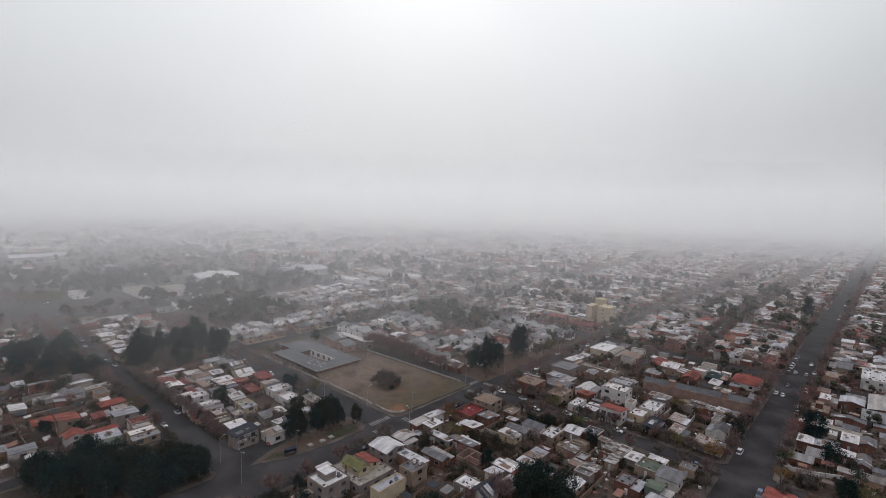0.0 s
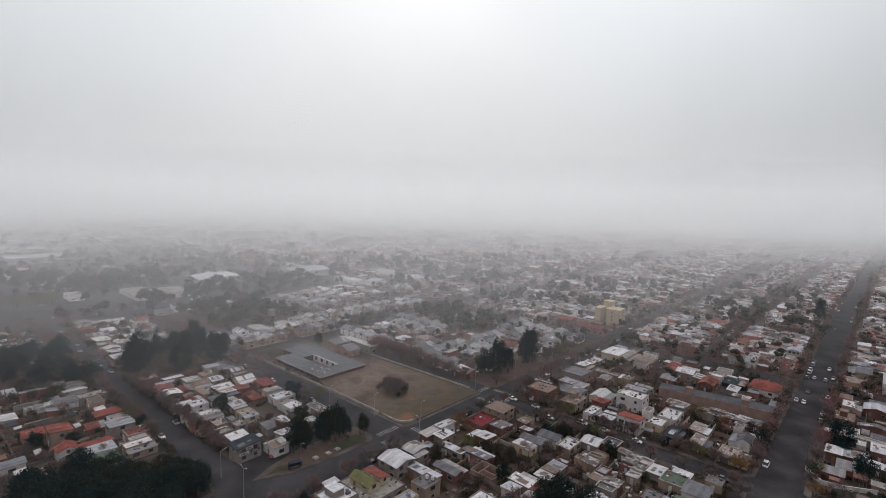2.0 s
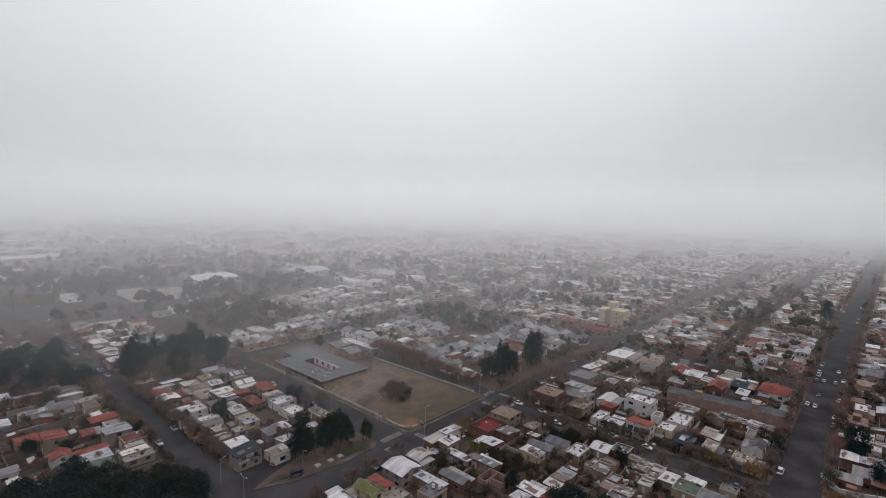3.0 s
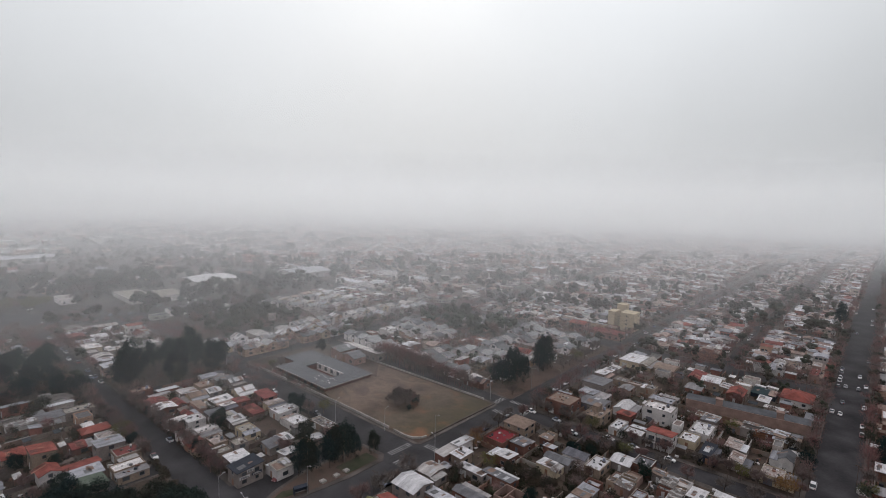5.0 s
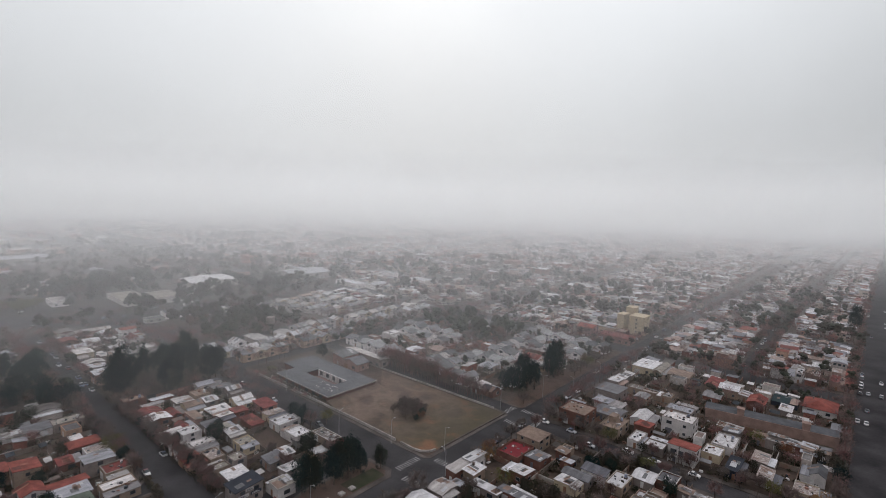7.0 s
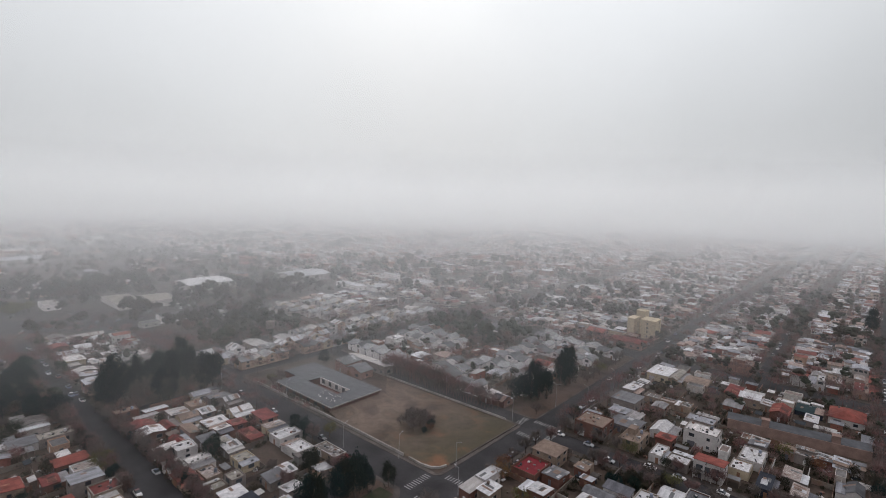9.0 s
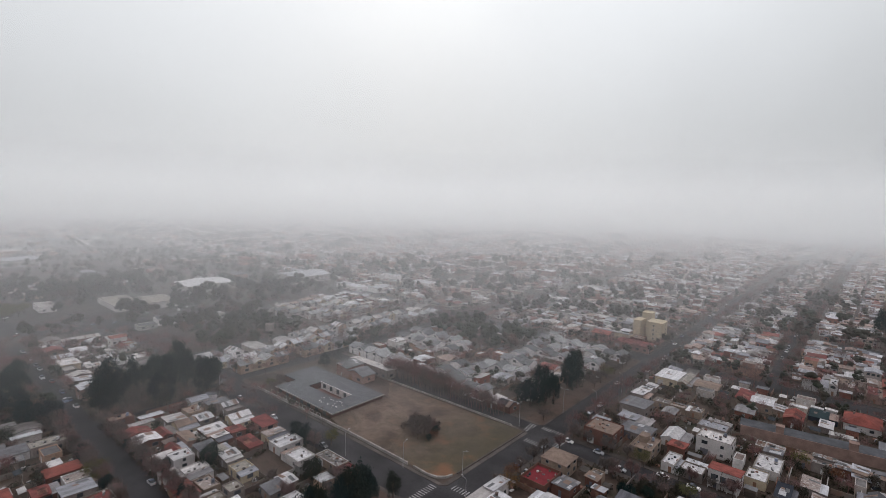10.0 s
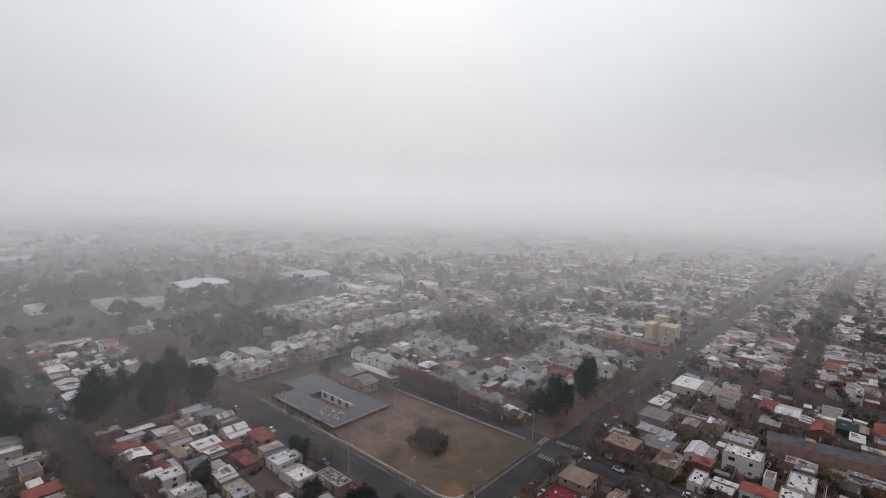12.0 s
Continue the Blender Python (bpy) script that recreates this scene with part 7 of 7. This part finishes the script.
for k in range(26):
    tx, ty = rg.uniform(-700, -520), rg.uniform(5, 330)
    if is_free(tx - 6, tx + 6, ty - 6, ty + 6):
        far_house(tx, ty, rg.uniform(7, 14), rg.uniform(8, 18), rg.uniform(3, 5), rg.choice((0, 1.4)), rg.random() < 0.5, rg)

for k in range(420):
    (far_tree if k % 3 else far_bare)(rg.uniform(-1400, -800), rg.uniform(-100, 600), rg.uniform(1.2, 2.2), rg)
for k in range(60):
    far_house(rg.uniform(-1300, -800), rg.uniform(-50, 330), rg.uniform(9, 22), rg.uniform(9, 22), rg.uniform(3, 6), rg.choice((0, 1.4)), rg.random() < 0.5, rg)


# ---- bare trees along the kerbs ----
def kerb_trees(x0, x1, y0, y1, step, s0, s1, rng, keep=0.7):
    n = int(max(abs(x1 - x0), abs(y1 - y0)) / step)
    for k in range(n):
        if rng.random() < keep:
            x, y = x0 + (x1 - x0) * k / n + rng.uniform(-0.6, 0.6), y0 + (y1 - y0) * k / n + rng.uniform(-1.5, 1.5)
            (far_bare if rng.random() < 0.88 else far_tree)(x, y, rng.uniform(s0, s1), rng)


rk = random.Random(19)
for x0, x1, y0, y1 in ((-33, -33, 218, 316), (-33, -33, 332, 640), (-16.2, -16.2, 214, 316), (-15.6, -14, 332, 640), (-129.4, -129.4, 204, 316),
                       (-128, -36, 316.6, 316.6), (-128, -36, 331.6, 331.6), (-270, -145, 316.6, 316.6), (-270, -145, 331.6, 331.6), (-18, 70, 316.4, 316.4)):
    kerb_trees(x0, x1, y0, y1, 5.2, 0.85, 1.45, rk, 0.85)
for x0, y1 in ((-85, 640), (-74, 640), (-129.8, 700), (-142.4, 700)):
    kerb_trees(x0, x0, 332, y1, 6.5, 0.65, 1.05, rk, 0.55)
kerb_trees(-128, -36, 201.4, 201.4, 13, 0.5, 0.8, rk, 0.6)
for x0, y0, y1 in ((-129.8, 445, 900), (-142.6, 445, 900), (-84.6, 445, 900), (-74.4, 445, 900), (-29, 640, 900), (-12, 640, 900)):
    kerb_trees(x0, x0, y0, y1, 6, 0.9, 1.4, rk, 0.7)
for y in (440, 451, 555, 566):
    kerb_trees(-128, -36, y, y, 6, 0.9, 1.4, rk)
for x0, x1, y in ((-400, -300, 84.2), (-400, -262, 71.4), (-400, -270, 69)):
    kerb_trees(x0, x1, y, y, 4.0, 0.8, 1.3, rk)
for x in (-282, -318, -327):
    kerb_trees(x, x, 147, 316, 5.0, 0.9, 1.4, rk)
kerb_trees(-266, -172, 84.2, 84.2, 2.4, 0.6, 1.1, rk, 0.9)
kerb_trees(-300, -200, 72.2, 72.2, 3.0, 0.6, 1.05, rk, 0.85)
for k in range(150):
    px, py = rk.uniform(-300, -176), rk.choice((83.8, 72.4)) + rk.uniform(-0.6, 0.6)
    shrub(px, py, rk, rk.uniform(0.7, 1.5))
for k in range(26):
    tree(-264 + k * 3.5 + rk.uniform(-1, 1), 84.6 + rk.uniform(-0.5, 0.8), "bare" if k % 4 else "evergreen", rk.uniform(0.7, 1.0) * (1 if k % 4 else 0.55))
for k in range(24):
    tree(-302 + k * 4.2 + rk.uniform(-1, 1), 71.8 + rk.uniform(-0.8, 0.5), "bare" if k % 3 else "evergreen", rk.uniform(0.7, 1.0) * (1 if k % 3 else 0.6))
kerb_trees(-268, -212, 129.4, 129.4, 3.5, 0.8, 1.2, rk)
kerb_trees(-266, -266, 88, 128, 3.2, 0.7, 1.1, rk)
kerb_trees(-300, -225, 134.5, 134.5, 5, 0.7, 1.1, rk)
for k in range(40):
    px, py = rk.uniform(-304, -262), rk.uniform(46, 74)
    if is_free(px - 0.3, px + 0.3, py - 0.3, py + 0.3, 0.1):
        (far_tree if k % 2 else far_bare)(px, py, rk.uniform(0.8, 1.3), rk)
kerb_trees(-271, -271, 147, 201, 4, 0.7, 1.1, rk)
kerb_trees(-274, -274, 201, 316, 4, 0.8, 1.3, rk, 0.9)
kerb_trees(-280.6, -280.6, 182, 316, 5, 0.8, 1.2, rk, 0.8)
for k in range(26):
    far_tree(-276 + rk.uniform(-4, 4), rk.uniform(200, 314), rk.uniform(0.8, 1.2), rk)
kerb_trees(-283, -283, 148, 205, 7, 0.6, 0.9, rk)
kerb_trees(-16.2, -16.2, 110, 172, 6, 0.7, 1.1, rk)
kerb_trees(-33, -33, 120, 172, 7, 0.7, 1.1, rk, 0.6)
kerb_trees(-255, -208, 142.2, 142.2, 6, 0.5, 0.75, rk)


# ---- cars ----
M_CAR = material("car_paint", [(0.7083, 0.6701, 0.6944), (0.3733, 0.365, 0.3904), (0.0373, 0.0353, 0.0427), (0.754, 0.7133, 0.728), (0.13, 0.022, 0.024), (0.1244, 0.1295, 0.1586), (0.0622, 0.0824, 0.1464), (0.6283, 0.5944, 0.6048)], 0.3, 0.0, depth=0.12, bump=0, spec=0.6)
M_TYRE = material("tyre_rubber", [(0.0187, 0.0177, 0.0195)], 0.9)
M_LAMP = material("headlight_glass", [(0.6854, 0.6485, 0.6496)], 0.2, bump=0)
M_TAIL = material("taillight_red", [(0.3111, 0.0235, 0.0244)], 0.3, bump=0)


def loft(bm, rows):
    """Joins cross rows of points given along the car."""
    vs = [[bm.verts.new(p) for p in r] for r in rows]
    n = len(vs[0])
    for a, b in zip(vs, vs[1:]):
        for i in range(n - 1):
            bm.faces.new((a[i], a[i + 1], b[i + 1], b[i]))
    bm.faces.new(vs[0][::-1])
    bm.faces.new(vs[-1])


def car_proto(i):
    ln, wd, ht = ((4.2, 1.7, 1.45), (3.8, 1.65, 1.5), (5.0, 1.85, 1.8))[i]
    c = thing("car", ("parked saloon car", "small parked hatchback car", "parked pickup or van")[i] + " standing at the kerb", "car", group="parked cars")
    bm = bmesh.new()
    a, w = ln / 2, wd / 2

    def row(y, z, k):
        return [(-w * k, y, 0.28), (-w * k, y, z * 0.75), (-w * k * 0.9, y, z), (w * k * 0.9, y, z), (w * k, y, z * 0.75), (w * k, y, 0.28)]
    loft(bm, [row(-a, 0.62, 0.88), row(-a + 0.25, 0.78, 0.97), row(-a * 0.4, 0.92, 1), row(a * 0.5, 0.95, 1), row(a - 0.2, 0.9, 0.97), row(a, 0.7, 0.9)])
    part("body", bm, M_CAR, c)
    bm = bmesh.new()
    y0, y1 = (-a * 0.42, a * 0.78) if i < 2 else (-a * 0.5, a * 0.95)

    def crow(y, z, k):
        return [(-w * 0.9 * k, y, 0.9), (-w * 0.78 * k, y, z), (w * 0.78 * k, y, z), (w * 0.9 * k, y, 0.9)]
    loft(bm, [crow(y0, 0.93, 1), crow(y0 + 0.75, ht - 0.03, 0.98), crow(y1 - 0.55, ht - 0.03, 0.98), crow(y1, 0.95, 0.95)])
    part("window_glass", bm, M_GLASS, c)
    bm = bmesh.new()
    box(bm, -w * 0.74, w * 0.74, y0 + 0.8, y1 - 0.6, ht - 0.03, ht + 0.02)
    part("roof", bm, M_CAR, c)
    for sx in (-1, 1):
        for sy in (-0.62, 0.62):
            bm = bmesh.new()
            tube(bm, (sx * (w - 0.2), a * sy, 0.32), (sx * (w + 0.01), a * sy, 0.32), 0.32, 0.32, 10)
            part("wheel", bm, M_TYRE, c)
        for y, m, nm in ((-a - 0.01, M_LAMP, "headlight"), (a - 0.03, M_TAIL, "taillight")):
            bm = bmesh.new()
            box(bm, sx * w * 0.62 - 0.16, sx * w * 0.62 + 0.16, y, y + 0.05, 0.5, 0.64)
            part(nm, bm, m, c)
    return c


CARS = {}


def car(x, y, turn, i=0, z=0.0):
    m = pose(x, y, z - 0.025, 0, 0, turn)
    if i in CARS:
        return copy_thing(CARS[i], m)
    CARS[i] = car_proto(i)
    CARS[i].matrix_basis = m


def truck(x, y, turn):
    """A lorry with a closed box."""
    t = thing("truck", "white lorry with a long grey box body", "truck", pose(x, y, 0.13, 0, 0, turn))
    bm = bmesh.new()
    box(bm, -1.2, 1.2, -2.4, 4.2, 1.0, 3.3)
    part("cargo_box", bm, R_LIGHT, t)
    bm = bmesh.new()
    loft(bm, [[(-1.1, -4.6, 0.6), (-1.1, -4.6, 1.5), (1.1, -4.6, 1.5), (1.1, -4.6, 0.6)], [(-1.15, -4.2, 0.6), (-1.1, -4.0, 2.5), (1.1, -4.0, 2.5), (1.15, -4.2, 0.6)], [(-1.15, -2.5, 0.6), (-1.1, -2.5, 2.6), (1.1, -2.5, 2.6), (1.15, -2.5, 0.6)]])
    part("cab", bm, W_WHITE, t)
    for sx in (-1, 1):
        for wy in (-3.6, 2.2, 3.2):
            bm = bmesh.new()
            tube(bm, (sx * 0.85, wy, 0.48), (sx * 1.2, wy, 0.48), 0.48, 0.48, 10)
            part("wheel", bm, M_TYRE, t)


truck(-6.6, 325.4, 90)
rc = random.Random(8)
for y in range(150, 640, 9):
    for x, p in ((-29.6, 0.22), (-18.6, 0.22), (-26.6, 0.07), (-21.6, 0.07)):
        if rc.random() < p and not 192 < y < 200 and not 316 < y < 332:
            car(x, y + rc.uniform(-2, 2), 180 if x < -25 else 0, rc.choice((0, 0, 1, 2)))
for y in range(60, 560, 10):
    for x, p in ((-139.6, 0.1), (-132.4, 0.3), (-137.5, 0.07)):
        if rc.random() < p and not 128 < y < 146 and not 190 < y < 204:
            car(x, y + rc.uniform(-2, 2), 180 if x < -136 else 0, rc.choice((0, 1, 1, 2)))
for x in range(-390, -165, 10):
    for y, p in ((74.0, 0.4), (82.2, 0.45)):
        if rc.random() < p:
            car(x + rc.uniform(-2, 2), y, 90 if y < 78 else -90, rc.choice((0, 0, 1)))
for x in range(-126, -36, 11):
    for y, p in ((192.6, 0.2), (198.5, 0.35)):
        if rc.random() < p:
            car(x + rc.uniform(-2, 2), y, 90, rc.choice((0, 1)))
for x in range(-262, -160, 12):
    if rc.random() < 0.5:
        car(x + rc.uniform(-3, 3), 132.6, 90, rc.choice((0, 1)))
for y in range(334, 620, 10):
    if rc.random() < 0.35:
        car(-81.2, y, 0, rc.choice((0, 1, 2)))
for x, y, r, i in ((-160, 96, 20, 0), (-127.5, 168, 0, 0), (-235, 226, 80, 0), (-245, 224.5, 85, 1), (-430, 128, 50, 0), (-424, 136, 50, 1), (-441, 150, 55, 0), (-436, 158, 55, 2), (-428.7, 86, 50, 0), (-428.2, 112.7, 50, 0), (-427.9, 125, 50, 1), (-437.6, 161, 50, 0), (-432.6, 180, 70, 0), (-439, 188.7, 70, 1), (-440.2, 194, 70, 0), (-464.6, 120, 30, 0), (-482, 89.4, 50, 1), (-337.3, 80.2, 90, 0), (-299.4, 80.5, 90, 0), (-326.6, 66.5, 10, 0), (-284.8, 137.2, 90, 0), (-280.4, 137.4, 90, 1)):
    car(x, y, r, i, 0.05 if x < -300 or x < -230 else 0)


# ---- crossings, poles ----
def crossing(x, y, n, along):
    """Zebra stripes on the asphalt; along: the way in which the stripes follow one another."""
    c = thing("crosswalk", "worn white zebra stripes on the asphalt", "crosswalk", pose(x, y, -0.03))
    for k in range(n):
        bm = bmesh.new()
        if along == "x":
            box(bm, k * 1.05, k * 1.05 + 0.42, 0, 2.7, 0.001, 0.008)
        else:
            box(bm, 0, 2.7, k * 1.05, k * 1.05 + 0.42, 0.001, 0.008)
        part("stripe", bm, M_PAINT, c)


crossing(-140.5, 128.5, 9, "x")
crossing(-140.5, 144.2, 9, "x")
crossing(-147, 132, 10, "y")
crossing(-131.5, 132, 4, "y")
crossing(-140.5, 187.5, 9, "x")
crossing(-140.5, 201, 9, "x")
crossing(-146, 195.6, 7, "y")
crossing(-130.6, 191.8, 8, "y")


def pole_proto(i):
    p = thing("street_lamp", ("tall grey street lamp with a curved arm", "tall street lamp with two lamp heads", "plain wooden utility pole with a cross-arm")[i], "street lamp", group=("street lamps", "double street lamps", "utility poles")[i])
    h = (9.0, 10.5, 8.0)[i]
    bm = bmesh.new()
    tube(bm, (0, 0, 0), (0, 0, h), 0.1, 0.06, 8)
    part("pole", bm, M_POLE if i < 2 else M_BARK, p)
    for s in ((1,), (1, -1), (1,))[i]:
        bm = bmesh.new()
        if i < 2:
            tube(bm, (0, 0, h - 0.1), (s * 1.6, 0, h + 0.5), 0.07, 0.05, 6)
            part("arm", bm, M_POLE, p)
            bm = bmesh.new()
            box(bm, s * 1.6 - 0.4, s * 1.6 + 0.4, -0.16, 0.16, h + 0.45, h + 0.62)
            part("lamp_head", bm, M_POLE, p)
        else:
            box(bm, -1.0, 1.0, -0.07, 0.07, h - 0.7, h - 0.52)
            part("cross_arm", bm, M_BARK, p)
    return p


POLES = {}


def pole(x, y, turn=0, i=0):
    m = pose(x, y, -0.03, 0, 0, turn)
    if i in POLES:
        return copy_thing(POLES[i], m)
    POLES[i] = pole_proto(i)
    POLES[i].matrix_basis = m


for x, y, r, i in ((-148, 196.5, -45, 1), (-141.2, 221, 0, 1), (-146.4, 98, 0, 0), (-180, 134, 90, 0), (-142, 152, 0, 0), (-160, 142.5, 90, 0), (-160, 77, 90, 0), (-143, 76, 0, 1), (-131.5, 112, 180, 2),
                   (-131.4, 140, 180, 0), (-131.4, 232, 180, 0), (-131.4, 262, 180, 0), (-230, 142.5, 90, 0), (-205, 142.5, 90, 2), (-266, 84, 90, 2), (-240, 83.4, 90, 2), (-213, 83.4, 90, 2), (-186, 83.4, 90, 2),
                   (-100, 200.6, 90, 2), (-76, 200.6, 90, 2), (-52, 200.6, 90, 2), (-30.6, 210, 0, 2), (-30.6, 240, 0, 2), (-30.6, 270, 0, 2), (-18.8, 225, 0, 2), (-18.8, 262, 0, 2), (-262, 128.8, 90, 0)):
    pole(x, y, r, i)
# ---- the town beyond ----
rng_far = random.Random(77)
for bx in range(-14, 2):
    for by in range(0, 13):
        bend = max(0, by - 4) * 2.4
        if bx >= -1:
            X0, X1 = ((-131, -84), (-15.5, 80))[bx + 1] if bx < 1 else (92, 190)
            X0, X1 = X0 + bend, X1 + bend
        else:
            X0 = -272 - (-2 - bx) * 112
            X1 = X0 + 102 if bx < -2 else -141
        Y0 = 452 + (by - 4) * 114 if by >= 4 else (10, 84, 207, 330)[by]
        Y1 = Y0 + 103 if by >= 4 else (73, 193, 318, 440)[by]
        if (by < 4 and bx >= -2) or (by < 3 and X1 > -1000):
            continue
        if math.hypot((X0 + X1) / 2 + 30, (Y0 + Y1) / 2 - 20) > 1500:
            continue
        if bx == -1:
            block(-75 + bend, -31 + bend, Y0, Y1)
            fill(-75 + bend, -31 + bend, Y0, Y1, rng_far)
        block(X0, X1, Y0, Y1)
        fill(X0, X1, Y0, Y1, rng_far, along="y" if bx >= -1 else "x", density=0.95 if X0 > -300 else 0.72, trees=0.5 if X0 > -300 else 1.1, street_trees=0.6 if X0 > -300 else 0.8)

# clumps of trees that break up the rows of roofs
for k in range(760):
    a, r = rng_far.uniform(-0.9, 0.95), 400 + 1000 * rng_far.random() ** 1.3
    px, py = -30 - math.sin(a + 0.716 - 0.1) * r, 20 + math.cos(a + 0.716 - 0.1) * r
    if py < 335 or (px > -40 and px < -14) or (-142 < px < -131) or (px > -170 and k % 4):
        continue
    if k % 9 == 0 and r > 620:
        far_house(px + 18, py, rng_far.uniform(12, 26), rng_far.uniform(10, 20), rng_far.uniform(4.5, 8), rng_far.choice((0, 0, 1.5)), 0, rng_far)
    for j in range(rng_far.choice((1, 2, 4, 8, 12))):
        (far_tree if rng_far.random() < 0.7 else far_bare)(px + rng_far.gauss(0, 7), py + rng_far.gauss(0, 7), rng_far.uniform(1.0, 2.0), rng_far)


for k in range(420):
    px, py = rng_far.uniform(-131, 80), 335 + 560 * rng_far.random() ** 1.2
    if not (-33 < px < -12) and is_free(px - 0.4, px + 0.4, py - 0.4, py + 0.4, 0.1):
        (far_bare if k % 5 else far_tree)(px, py, rng_far.uniform(0.8, 1.35), rng_far)


def joined(name, v, f, m, label, category):
    me = bpy.data.meshes.new(name)
    me.from_pydata(v, [], f)
    me.materials.append(m)
    tagged(new(name, me), label, category, kind="stuff")


for key, (vs, fs) in WOODS.items():
    kind, piece = key.split()
    joined("wood_" + piece + "s", vs, fs, M_BARK if piece == "trunk" else {"bare": M_TWIG, "autumn": M_AUTUMN}.get(kind, M_LEAF),
           {"trunk": "trunks and limbs of ", "crown": "crowns of "}[piece] + {"bare": "many bare winter trees", "autumn": "russet autumn trees"}.get(kind, "many dark evergreen trees") + " farther off", "trees")
joined("distant_house_walls", FAR["v"], FAR["f"], M_FARWALL, "walls of distant low houses fading into fog", "houses")
joined("distant_house_roofs", FAR["rv"], FAR["rf"], M_FARROOF, "grey and white roofs of distant houses in fog", "roofs")
joined("distant_trees", FAR["tv"], FAR["tf"], M_FARTREE, "bare and evergreen trees far off in the fog", "trees")
joined("bare_trees", FAR["bv"], FAR["bf"], M_FARTWIG, "many bare reddish winter trees between the houses", "trees")
joined("shrubs", FAR["sv"], FAR["sf"], M_SHRUB, "dark green and brown shrubs in the gardens", "shrubs")
joined("distant_windows", FAR["wv"], FAR["wf"], M_GLASS, "dark windows of the farther houses", "windows")
joined("party_walls", FAR["pv"], FAR["pf"], M_PARTY, "weathered brick and render walls between the backyards", "walls")
joined("yard_clutter", FAR["cv"], FAR["cf"], M_CLUTTER, "odd planks, drums and junk lying in the yards", "clutter")
